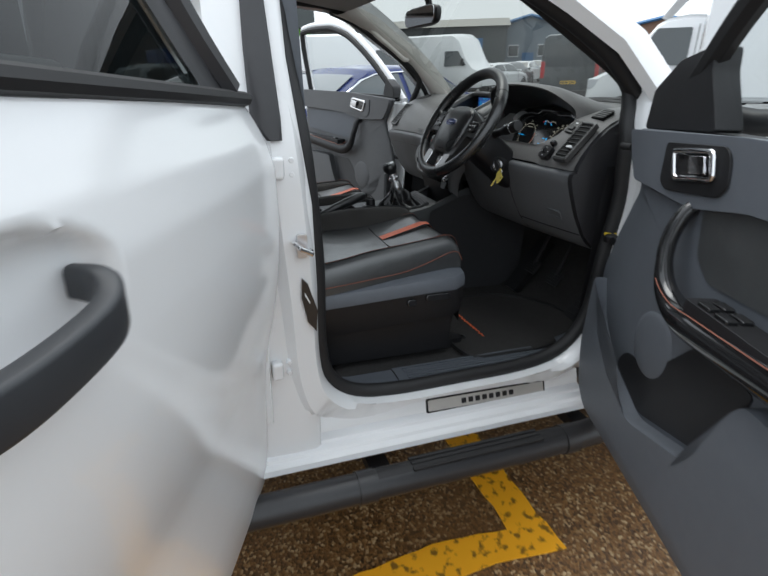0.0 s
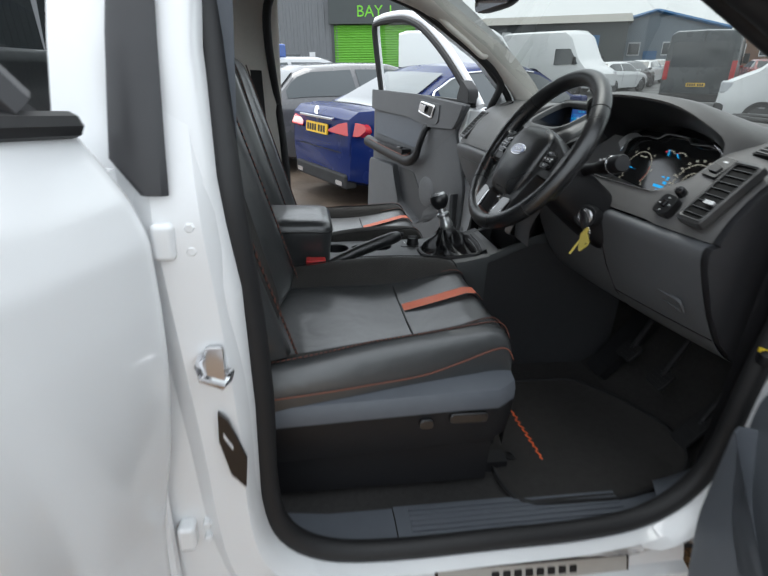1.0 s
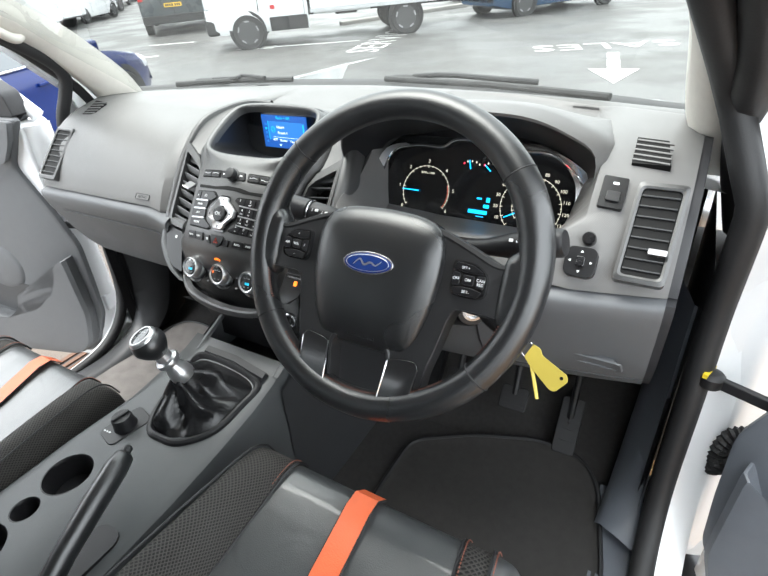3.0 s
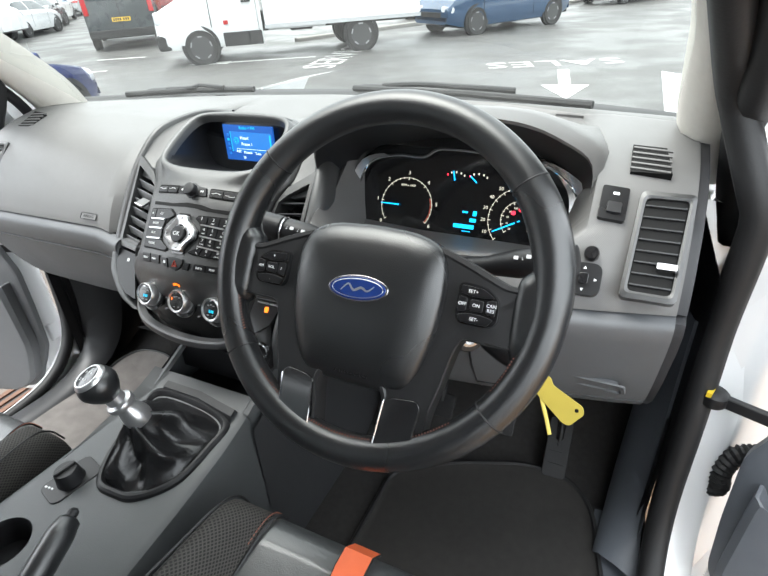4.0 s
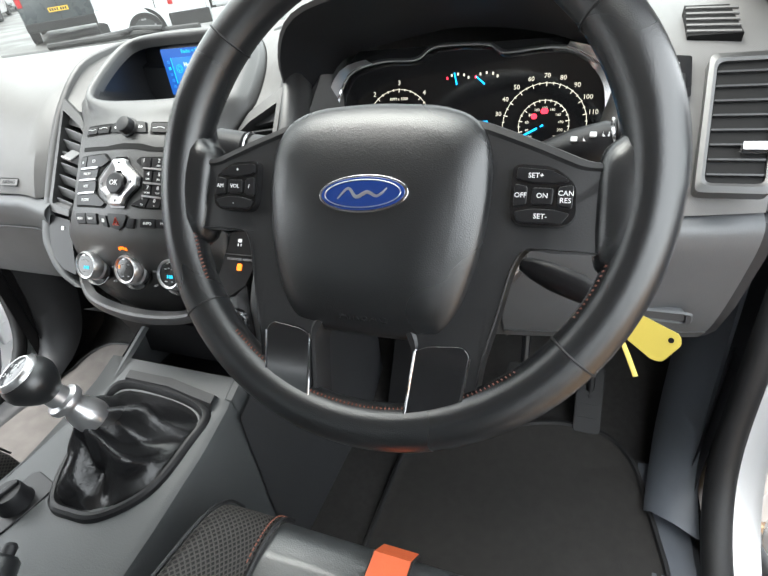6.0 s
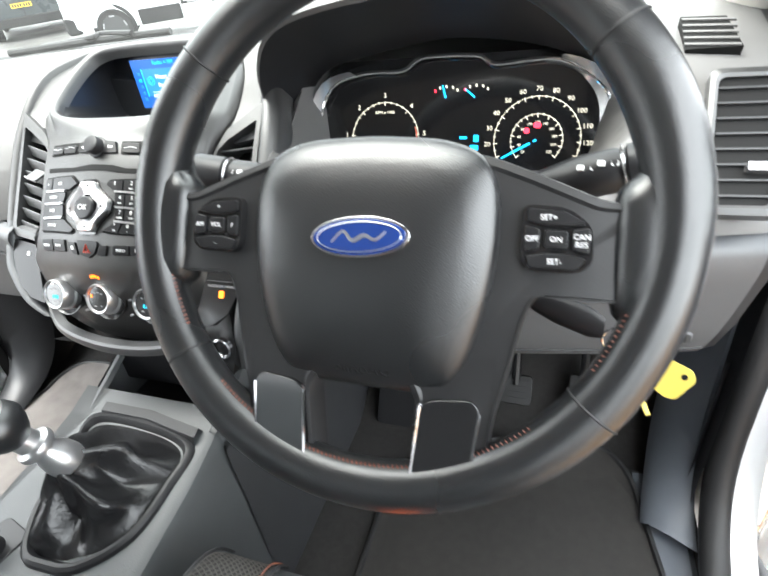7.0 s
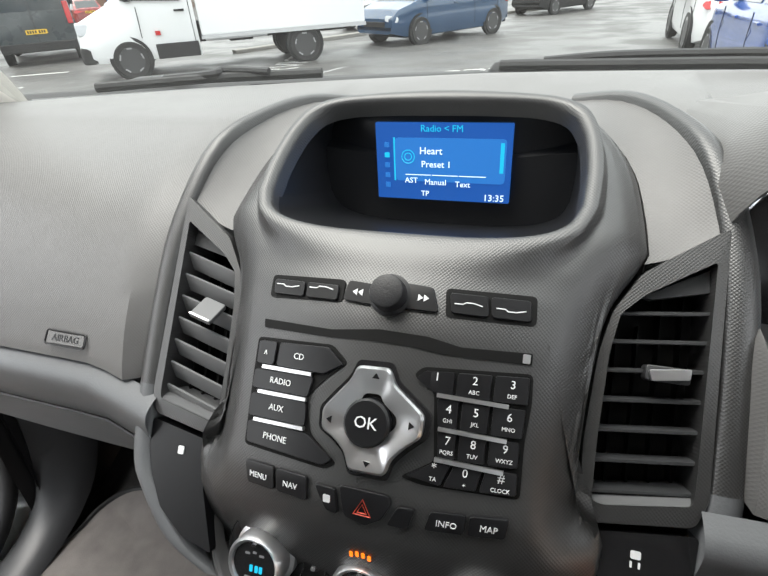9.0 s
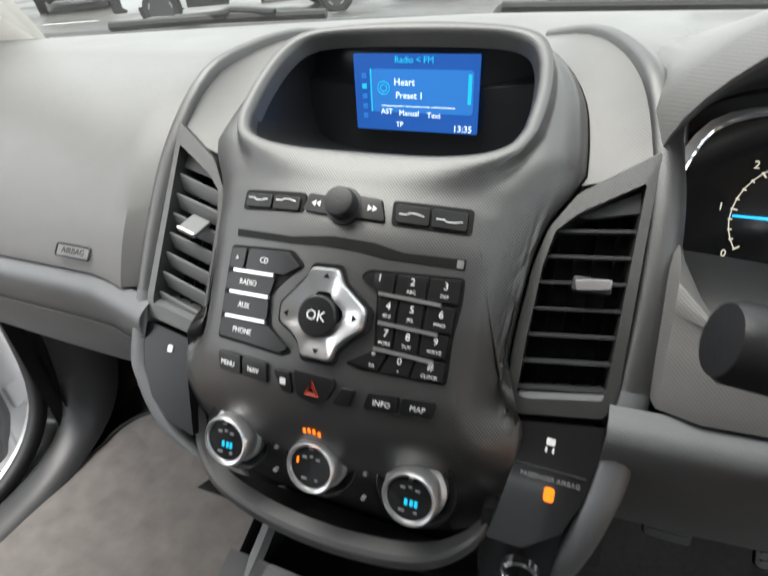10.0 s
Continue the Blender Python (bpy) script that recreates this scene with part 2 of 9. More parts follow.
def tube(bm, pts, r, n=12, closed=False, caps=True, flat=1.0, ref=(0, 0, 1)):
    """A round bar along points; r may be a list; flat squashes it along the reference direction."""
    pts = [Vector(p) for p in pts]
    rs = r if isinstance(r, (list, tuple)) else [r] * len(pts)
    rings = []
    for i, p in enumerate(pts):
        a = pts[i - 1] if (i or closed) else p
        b = pts[(i + 1) % len(pts)] if (i < len(pts) - 1 or closed) else p
        d = (b - a).normalized()
        side = d.cross(Vector(ref))
        if side.length < 1e-4:
            side = d.cross(V(1, 0.3, 0))
        side.normalize()
        up = side.cross(d)
        rings.append([p + rs[i] * (math.cos(2 * math.pi * k / n) * side + flat * math.sin(2 * math.pi * k / n) * up) for k in range(n)])
    if closed:
        rings.append(rings[0])
        vs = [[bm.verts.new(q) for q in rr] for rr in rings[:-1]]
        vs.append(vs[0])
        for a, b in zip(vs, vs[1:]):
            for i in range(n):
                bm.faces.new((a[i], a[(i + 1) % n], b[(i + 1) % n], b[i]))
    else:
        skin(bm, rings, close=True, caps=caps)
    return bm


def lathe(bm, prof, m, n=32):
    """Turns (radius, height) points about z of the frame m."""
    rings = [[m @ V(max(r, 1e-5) * math.cos(2 * math.pi * k / n), max(r, 1e-5) * math.sin(2 * math.pi * k / n), h) for k in range(n)] for r, h in prof]
    skin(bm, rings, close=True, caps=True)
    return bm


def spline(pts, n=8, closed=False):
    """A smooth line through points."""
    pts = [Vector(p) for p in pts]
    out, k = [], len(pts)
    for i in range(k if closed else k - 1):
        p0 = pts[i - 1] if (i or closed) else pts[0]
        p1, p2 = pts[i], pts[(i + 1) % k]
        p3 = pts[(i + 2) % k] if (i + 2 < k or closed) else pts[-1]
        for j in range(n):
            t = j / n
            out.append(0.5 * ((2 * p1) + (p2 - p0) * t + (2 * p0 - 5 * p1 + 4 * p2 - p3) * t * t + (3 * p1 - p0 - 3 * p2 + p3) * t ** 3))
    if not closed:
        out.append(pts[-1])
    return out


def B():
    return bmesh.new()

# ---- the truck: all its parts are laid out in its own axes (x to its right, y ahead, z up) ----
TRUCK_POSE = pose(0.034, 0.5015, 0.0006, -3.5, -1.0, 2.6)
truck = tagged(new("pickup_truck"), "white double-cab pickup truck with its doors standing open", "pickup truck")
truck.matrix_world = TRUCK_POSE

# floor, sills and aperture of the right side
def half_width(z):
    """Outer half width of the cab at a height: upright below the belt, leaning in above."""
    return 0.875 if z < 1.28 else 0.875 - (z - 1.28) * 0.42


def ring_points(side, dx=0.0, grow=0.0):
    """The door aperture, as a closed line; grow widens it."""
    base = [(-0.455, 0.95), (-0.452, 0.76), (-0.425, 0.655), (-0.35, 0.595), (-0.22, 0.575), (0.0, 0.575), (0.18, 0.578), (0.31, 0.60), (0.395, 0.66), (0.44, 0.76), (0.455, 0.95), (0.472, 1.10), (0.460, 1.22), (0.456, 1.31), (0.472, 1.375), (0.474, 1.422), (0.435, 1.465), (0.325, 1.537), (0.185, 1.624), (0.07, 1.685), (-0.04, 1.720), (-0.16, 1.732), (-0.36, 1.732), (-0.475, 1.69), (-0.508, 1.57), (-0.484, 1.3), (-0.464, 1.1)]
    line = spline([(0, y, z) for y, z in base], 4, closed=True)
    c = V(0, 0.0, 1.13)
    out = []
    for p in line:
        q = p + (p - c).normalized() * grow
        low = 0.05 * min(1.0, max(0.0, (0.585 - q.z) / 0.03)) if grow > 0.01 else 0.0
        out.append(V(side * (half_width(q.z) + dx - low), q.y, q.z))
    return out


def body_side(side):
    nm = "right" if side > 0 else "left"
    bm = B()
    skin(bm, [ring_points(side, -0.075), ring_points(side, -0.03, 0.004), ring_points(side, -0.012, 0.02), ring_points(side, -0.006, 0.075), ring_points(side, -0.022, 0.10)], close=True)
    part("door_aperture", bm, WHITE, truck, "white painted door surround")
    bm = B()
    tube(bm, ring_points(side, -0.078, -0.008), 0.021 if side > 0 else 0.016, 10, closed=True, ref=(1, 0, 0))
    part("door_seal", bm, RUBBER, truck, "black rubber door seal")


body_side(1)
body_side(-1)

# sill cover, scuff plate and lower sill of the right side
bm = B()
prof = [(0.70, 0.588), (0.735, 0.592), (0.775, 0.59), (0.79, 0.575), (0.792, 0.555)]
skin(bm, [[(x, y, z) for x, z in prof] for y in (-0.20, 0.0, 0.17, 0.33)])
part("sill_cover", bm, DOORTRIM, truck, "ribbed dark grey sill cover")
bm = B()
for i in range(5):
    box(bm, 0.712 + i * 0.013, 0.718 + i * 0.013, -0.17, 0.30, 0.588, 0.5945)
part("sill_rib", bm, DOORTRIM, truck)
for y0, y1 in ((-0.47, -0.202), (0.332, 0.50)):
    bm = B()
    skin(bm, [[(x, y, z - 0.004 + (0.02 if y < -0.4 or y > 0.45 else 0)) for x, z in prof] for y in (y0, (y0 + y1) / 2, y1)])
    part("sill_end_cover", bm, DOORTRIM, truck)
for side in (1, -1):
    bm = B()
    line = [(0.80, 0.56), (0.812, 0.54), (0.822, 0.515), (0.826, 0.50), (0.85, 0.492), (0.853, 0.484), (0.872, 0.478), (0.876, 0.468), (0.893, 0.462), (0.895, 0.445), (0.875, 0.425), (0.80, 0.42)]
    skin(bm, [[(side * x, y, z) for x, z in line] for y in (-0.75, -0.5, -0.2, 0.1, 0.42)])
    part("sill", bm, WHITE, truck, "white painted sill with stepped flange")

# running board: a round bar with a flattened tread and three brackets
STEP = material("step_black", (0.022, 0.022, 0.024), 0.38, var=0.12, bump=0.15, bump_scale=700)
for side in (1, -1):
    step = part("side_step", tube(B(), [(side * x, y, z) for x, y, z in spline([(0.80, 0.60, 0.36), (0.90, 0.56, 0.385), (0.945, 0.44, 0.395), (0.952, 0.2, 0.395), (0.952, -0.5, 0.395), (0.952, -1.0, 0.395)], 8)], 0.042, 20), STEP, truck, "black tubular side step")
    bm = B()
    skin(bm, [[(side * (0.952 + 0.036 * math.sin(a)), y, 0.397 + 0.042 * math.cos(a)) for a in [radians(-38 + 76 * k / 8) for k in range(9)]] for y in (-0.33, -0.25, 0.20, 0.28)])
    part("tread", bm, RUBBER, step)
    for k in range(3):
        bm = B()
        box(bm, 0, 0.012, -0.23, 0.19, 0, 0.006, Matrix.Translation((side * (0.952 + (k - 1) * 0.02) - 0.006, 0, 0.4375 - abs(k - 1) * 0.004)))
        part("tread_rib", bm, RUBBER, step, bevel=0.002)
    for y in (-0.36, 0.30):
        bm = B()
        tube(bm, [(side * 0.952, y - 0.025, 0.395), (side * 0.952, y + 0.025, 0.395)], 0.0455, 20)
        part("collar", bm, STEP, step)
    for y in (-0.30, 0.40):
        bm = B()
        box(bm, side * 0.70 if side > 0 else -0.93, 0.93 if side > 0 else -0.70, y - 0.03, y + 0.03, 0.37, 0.40)
        part("bracket", bm, BLACKP, step)

# cab floor, tunnel, firewall and footwell
bm = B()
box(bm, -0.80, 0.80, -1.0, 0.60, 0.50, 0.575)
part("cab_floor", bm, CARPET, truck, "dark carpeted cab floor")
bm = B()
skin(bm, [[(x, y, z) for y, z in ((0.52, 0.57), (0.62, 0.62), (0.74, 0.80), (0.78, 1.0), (0.78, 1.30))] for x in (-0.76, -0.4, 0, 0.4, 0.76)])
part("firewall", bm, CARPET, truck, "dark carpeted footwell wall")
for side in (1, -1):
    bm = B()
    skin(bm, [[(side * 0.772, y, z) for y in (0.42, 0.60, 0.78)] for z in (0.57, 0.8, 1.05, 1.2)])
    part("kick_panel", bm, BLACKP, truck)
    bm = B()
    edge = spline([V(0.785, -0.35, 0.592), V(0.785, 0.15, 0.592), V(0.782, 0.32, 0.60), V(0.778, 0.425, 0.655), V(0.776, 0.462, 0.77), V(0.775, 0.472, 0.95), V(0.775, 0.475, 1.10)], 6)
    foot = spline([V(0.70, -0.35, 0.585), V(0.70, 0.10, 0.585), V(0.70, 0.34, 0.59), V(0.715, 0.50, 0.64), V(0.725, 0.57, 0.76), V(0.735, 0.60, 0.95), V(0.74, 0.60, 1.10)], 6)
    skin(bm, [[V(side * w.x, w.y, w.z) for w in (p, p + V(-0.008, 0, 0.004), p.lerp(q, 0.35) + V(-0.012, 0, 0.012), p.lerp(q, 0.75) + V(-0.010, 0, 0.012), q)] for p, q in zip(edge, foot)][14 if side > 0 else 0:])
    part("sill_and_kick_trim", bm, KICK if side < 0 else DOORTRIM, truck, "dark grey sill and footwell trim", angle=60)
    if side < 0:
        for k in range(5):
            part("sill_rib", box(B(), -0.764 + 0.011 * k, -0.758 + 0.011 * k, -0.30, 0.16, 0.590, 0.6075 - 0.0008 * k), DOORTRIM, truck)
    bm = B()
    skin(bm, [[(side * (0.765 + 0.012 * math.sin(a)), 0.475 + 0.03 * math.cos(a), z) for a in [radians(v) for v in (0, 45, 90, 135, 180)]] for z in (0.60, 0.75, 0.93)])
    part("post_trim", bm, PILLARB, truck)

# ---- dashboard ----
dash = part("dashboard", box(B(), -0.6, 0.6, 0.60, 0.72, 1.05, 1.25), BLACKP, truck, "grey moulded dashboard with textured plastic")


def ease(f):
    f = min(1.0, max(0.0, f))
    return f * f * (3 - 2 * f)


def crease(x):
    """How far ahead the fold between upper and lower dash lies."""
    if x < 0:
        return 0.2655 + 0.022 * ease((-x - 0.16) / 0.12) + 0.026 * (-x / 0.72) ** 2.4
    return 0.262 + 0.082 * (x / 0.72) ** 2.4


def sag(x):
    """How far the fold dips below its height at the middle."""
    return -0.005 * ease((-x - 0.16) / 0.12) + 0.020 * (x / 0.72) ** 2 if x < 0 else 0.006 * (x / 0.72) ** 2


def dash_back(x):
    return 0.775 - 0.26 * x * x


def upper(x):
    a = min(1.0, max(0.0, (0.225 - abs(x)) / 0.05))
    e = min(1.0, max(0.0, (0.198 - abs(x)) / 0.022))
    c, b = crease(x) + 0.045 * a * a * (3 - 2 * a) + 0.12 * e * e * (3 - 2 * e), dash_back(x)
    if 0.205 < x < 0.585:
        g = min(1.0, (x - 0.205) / 0.02, (0.585 - x) / 0.02)
        g = 0.20 * g * g * (3 - 2 * g)
        h = g / 0.20
        # a lip under the dials, then the shelf behind it
        return [(c - 0.002, 1.186), (c + 0.003, 1.199), (c + 0.02, 1.231), (c + 0.05 - 0.018 * h, 1.271 - 0.036 * h), (c + 0.085 + 0.08 * h, 1.303 - 0.098 * h)] + [(min(c + d + g, b - 0.03 + 0.003 * i), z) for i, (d, z) in enumerate(((0.13, 1.328), (0.19, 1.345), (0.25, 1.354)), 3)] + [(b, 1.362), (b + 0.03, 1.345)]
    line = ((c - 0.002, 1.186), (c + 0.003, 1.199), (c + 0.02, 1.231), (c + 0.05, 1.271), (c + 0.085, 1.303), (c + 0.13, 1.328), (c + 0.19, 1.345), (c + 0.25, 1.354))
    return [(y, z - sag(x) * (1 - i / 7)) for i, (y, z) in enumerate(line)] + [(b, 1.362 - 0.02 * (x < 0) * abs(x)), (b + 0.03, 1.345)]


def lower(x):
    c = crease(x)
    line = [(c + 0.004, 1.184), (c - 0.012, 1.178), (c - 0.016, 1.165), (c - 0.008, 1.135), (c + 0.03, 1.05), (c + 0.07, 0.985), (c + 0.11, 0.945), (c + 0.16, 0.928), (c + 0.30, 0.935)]
    return [(y, z - sag(x)) for y, z in line]


def xs(a, b, n):
    return [a + (b - a) * i / n for i in range(n + 1)]


bm = B()
skin(bm, [spline([(x, y, z) for y, z in upper(x)], 4) for x in xs(-0.735, 0.722, 60)])
part("dash_top", bm, DASH, dash, "mid grey grained dash top")
for a, b, nm in ((-0.735, -0.187, "glovebox_panel"), (0.187, 0.722, "knee_panel")):
    bm = B()
    skin(bm, [spline([(x, y, z) for y, z in lower(x)], 4) for x in xs(a, b, 14)])
    part(nm, bm, DASHLO, dash, "lighter grey lower dash panel")
for side in (-1, 1):
    bm = B()
    pts = [(y, z) for y, z in upper(0.74)] + [(0.80, 0.95)] + [(y, z) for y, z in lower(0.74)][::-1]
    prism(bm, [(y, z) for y, z in pts], Matrix(((0, 0, 1, (0.714 if side > 0 else -0.735)), (1, 0, 0, 0), (0, 1, 0, 0), (0, 0, 0, 1))), 0, side * 0.02)
    part("dash_end_cap", bm, PILLARB, dash, "dark end cap of the dash")

# centre stack
PN, PU = (0, -0.803, 0.596), (0, 0.596, 0.803)
PF = frame_at((0, 0.247, 1.234), PN, PU)


FACE_S = (-0.20, -0.165, -0.14, -0.123, -0.10, -0.075, -0.05, 0.0, 0.05, 0.075, 0.095, 0.112, 0.17, 0.229, 0.243, 0.254, 0.262, 0.28)
FACE_D = (-0.13, -0.098, -0.074, -0.052, -0.027, -0.009, -0.001, 0.0, -0.001, -0.004, -0.011, -0.019, -0.0455, -0.0725, -0.084, -0.100, -0.118, -0.17)


def stack_depth(s):
    """How far the middle of the centre stack's face lies behind its frame, at a height s along it."""
    return sum(float(np.interp(s, FACE_S, FACE_D)) for e in (-0.006, 0.0, 0.006)) / 3


def face_depth(x, s):
    """The same off the middle: the face is bowed, less so round the screen."""
    return stack_depth(s) - (1.7 - 1.1 * ease((s - 0.07) / 0.06)) * x * x


# outer edge of the stack's face, from its foot up to the crown of the screen hood: x, s, depth
rim_half = [(0.0, -0.168, -0.112), (0.06, -0.166, -0.110), (0.100, -0.153, -0.098), (0.122, -0.130, -0.078), (0.135, -0.098, -0.060), (0.1385, -0.066, -0.052), (0.1375, -0.053, -0.050), (0.1275, -0.047, -0.049), (0.1222, -0.036, -0.048), (0.1215, 0.0, -0.048), (0.1250, 0.050, -0.048), (0.1310, 0.080, -0.050), (0.1445, 0.1045, -0.053), (0.1505, 0.118, -0.057), (0.1485, 0.145, -0.068), (0.1425, 0.178, -0.080), (0.129, 0.208, -0.094), (0.108, 0.234, -0.108), (0.080, 0.2475, -0.116), (0.04, 0.253, -0.119), (0.0, 0.2545, -0.120)]
# edge of the screen opening, in its own plane
SF = frame_at((0, 0.386, 1.343), (0, -0.485, 0.875), (0, 0.875, 0.485))
open_half = [(0.0, -0.0648), (0.05, -0.0640), (0.082, -0.0590), (0.1, -0.049), (0.1075, -0.033), (0.1095, -0.006), (0.1085, 0.018), (0.1055, 0.036), (0.0975, 0.053), (0.078, 0.0625), (0.04, 0.0662), (0.0, 0.067)]


def even(pts, n):
    """n + 1 points evenly along a smooth line."""
    line = spline(pts, 10)
    far = [0.0]
    for p, q in zip(line, line[1:]):
        far.append(far[-1] + (q - p).length)
    out = []
    for k in range(n + 1):
        d = far[-1] * k / n
        i = max(j for j in range(len(far)) if far[j] <= d + 1e-9)
        i = min(i, len(line) - 2)
        out.append(line[i].lerp(line[i + 1], (d - far[i]) / max(1e-9, far[i + 1] - far[i])))
    return out


# both edges share their stations: foot to shoulder, shoulder to crown
rim_r = even(rim_half[:14], 54)[:-1] + even(rim_half[13:], 30)
open_r = even([(x, y, 0) for x, y in open_half[:5]], 54)[:-1] + even([(x, y, 0) for x, y in open_half[4:]], 30)
rim_all = rim_r + [V(-p.x, p.y, p.z) for p in rim_r[-2:0:-1]]
open_all = open_r + [V(-p.x, p.y, p.z) for p in open_r[-2:0:-1]]
SIN = PF.inverted() @ SF


def at_opening(k, z):
    """The screen opening widened by k, at a height over its plane, in the stack's frame."""
    return [SIN @ V(p.x + k * p.x / max(0.03, p.length), p.y + k * p.y / max(0.03, p.length), z) for p in open_all]


rim_pts = np.array([(p.x, p.y) for p in rim_all])
rows_ = [at_opening(-0.003, -0.012), at_opening(-0.001, -0.003), at_opening(0.0, 0.0), at_opening(0.002, 0.0022), at_opening(0.005, 0.0030)]
inner = at_opening(0.009, 0.0025)
for j in range(35):
    f = (j / 34) ** 1.15
    row = []
    for p, q in zip(inner, rim_all):
        x, y = p.x + (q.x - p.x) * f, p.y + (q.y - p.y) * f
        d = float(np.min(np.hypot(rim_pts[:, 0] - x, rim_pts[:, 1] - y)))
        e = max(0.0, 1 - d / 0.030)
        h = 0.55 * (1 - math.sqrt(max(0.0, 1 - e * e))) + 0.45 * e * e
        base = face_depth(x, y)
        w = ease(j / 7)
        row.append(V(x, y, (base + (q.z - base) * h) * w + (p.z - 0.45 * (y - p.y) * (1 - w)) * (1 - w)))
    rows_.append(row)
rows_.append([V(q.x * 0.995, q.y, q.z - 0.004) for q in rim_all])
rows_.append([V(q.x * 0.985, q.y - 0.003, q.z - 0.04) for q in rim_all])
bm = B()
skin(bm, [[PF @ p for p in r] for r in rows_], close=True)
stack = part("centre_panel", bm, PANEL, dash, "dark grey centre panel and screen hood with dotted grain", angle=75)


def bow(x, s):
    """Slides a flat spot along the camera's line of sight onto the bowed face."""
    d = 1.7 * x * x
    k = 1 + d / 0.284
    return 0.087 + (x - 0.087) * k, 0.039 + (s - 0.039) * k


def onp(x, s, h=0.0):
    """A frame on the stack's face at (x, s), turned with the bow."""
    u, v = bow(x, s)
    g = (stack_depth(v + 0.004) - stack_depth(v - 0.004)) / 0.008
    return PF @ Matrix.Translation((u, v, face_depth(u, v))) @ Matrix.Rotation(math.atan(3.4 * u), 4, "Y") @ Matrix.Rotation(math.atan(g), 4, "X") @ Matrix.Translation((0, 0, h))


def moulded(bm, pts, d0, d1, inset=0.0):
    """A flat outline laid on the bowed face, from depth d0 to d1 over it, cut into strips so that it follows the bow."""
    c = (sum(p[0] for p in pts) / len(pts), sum(p[1] for p in pts) / len(pts))
    bm.faces.new([bm.verts.new((x, y, 0)) for x, y in pts])
    for axis, step in ((0, 0.008), (1, 0.012)):
        lo, hi = min(p[axis] for p in pts), max(p[axis] for p in pts)
        for k in range(1, int((hi - lo) / step) + 1):
            at = [0, 0, 0]
            no = [0, 0, 0]
            at[axis], no[axis] = lo + k * step, 1
            bmesh.ops.bisect_plane(bm, geom=bm.verts[:] + bm.edges[:] + bm.faces[:], plane_co=at, plane_no=no)
    up = bmesh.ops.extrude_face_region(bm, geom=bm.faces[:])
    top = {v for v in up["geom"] if isinstance(v, bmesh.types.BMVert)}
    for v in bm.verts:
        x, y = v.co.x, v.co.y
        if v in top:
            x -= inset * max(-1.0, min(1.0, (x - c[0]) / 0.003))
            y -= inset * max(-1.0, min(1.0, (y - c[1]) / 0.003))
        u, w = bow(x, y)
        v.co = PF @ V(u, w, face_depth(u, w) + (d1 if v in top else d0))
    return bm


# the deep black screen recess, closed at its back, with the display
bm = B()
back = [V(p.x * 0.97, 0.4545 + 0.012 * (p.y > 0.02), 1.322 + p.y * 0.80) for p in open_all]
edge_ = [PF @ p for p in at_opening(-0.002, -0.008)]
skin(bm, [edge_, [p.lerp(q, 0.25) for p, q in zip(edge_, back)], [p.lerp(q, 0.6) for p, q in zip(edge_, back)], back, [V(p.x * 0.5, 0.457, 1.322 + (p.z - 1.322) * 0.5) for p in back], [V(p.x * 0.01, 0.457, 1.322 + (p.z - 1.322) * 0.01) for p in back]], close=True)
part("screen_recess", bm, RECESS, dash, "satin black screen recess", angle=50)
DF = frame_at((0.0005, 0.4485, 1.326), (0, -1, 0.02), (0, 0.02, 1))
part("display", prism(B(), rrect(0.113, 0.064, 0.001), DF, -0.003, 0), SCREENG, dash, "lit blue radio display")

# lettering and marks
def lettering(text, m, size, mat, parent, name="lettering", wide=1.0, depth=0.0002):
    """Words in the built-in face, centred on the frame m."""
    cu = bpy.data.curves.new("t", "FONT")
    cu.body, cu.size, cu.align_x, cu.align_y, cu.extrude, cu.resolution_u = text, size, "CENTER", "CENTER", depth, 2
    tmp = bpy.data.objects.new("t", cu)
    me = bpy.data.meshes.new_from_object(tmp)
    bpy.data.objects.remove(tmp)
    bpy.data.curves.remove(cu)
    me.transform(m @ Matrix.Diagonal((wide, 1, 1, 1)))
    me.name = name
    me.materials.clear()
    me.materials.append(mat)
    ob = new(name, me)
    ob.parent = parent
    return ob


MARK = material("white_mark", (0.75, 0.76, 0.77), 0.5, var=0.03)
SCRTXT = glowing("screen_white", (0.75, 0.9, 1.0), 0.30)
SCRCYAN = glowing("screen_cyan", (0.02, 0.55, 0.85), 0.22)
SCRMID = glowing("screen_mid_blue", (0.03, 0.20, 0.62), 0.20)
SLATG = material("dim_mark", (0.22, 0.22, 0.23), 0.5, var=0.05)
AMBER = glowing("amber_lamp", (1.0, 0.17, 0.008), 0.50)
REDL = glowing("red_lamp", (1.0, 0.03, 0.06), 0.5)
CYAN = glowing("blue_needle", (0.02, 0.42, 0.9), 0.45)
DIALT = glowing("dial_ivory", (0.85, 0.78, 0.62), 0.20)

# what the display shows
def on_display(w, h, x, y, mat, z=0.0006, name="screen_field"):
    return part(name, prism(B(), rrect(w, h, min(w, h) * 0.08, x, y, 2), DF, 0.0001, z), mat, dash)


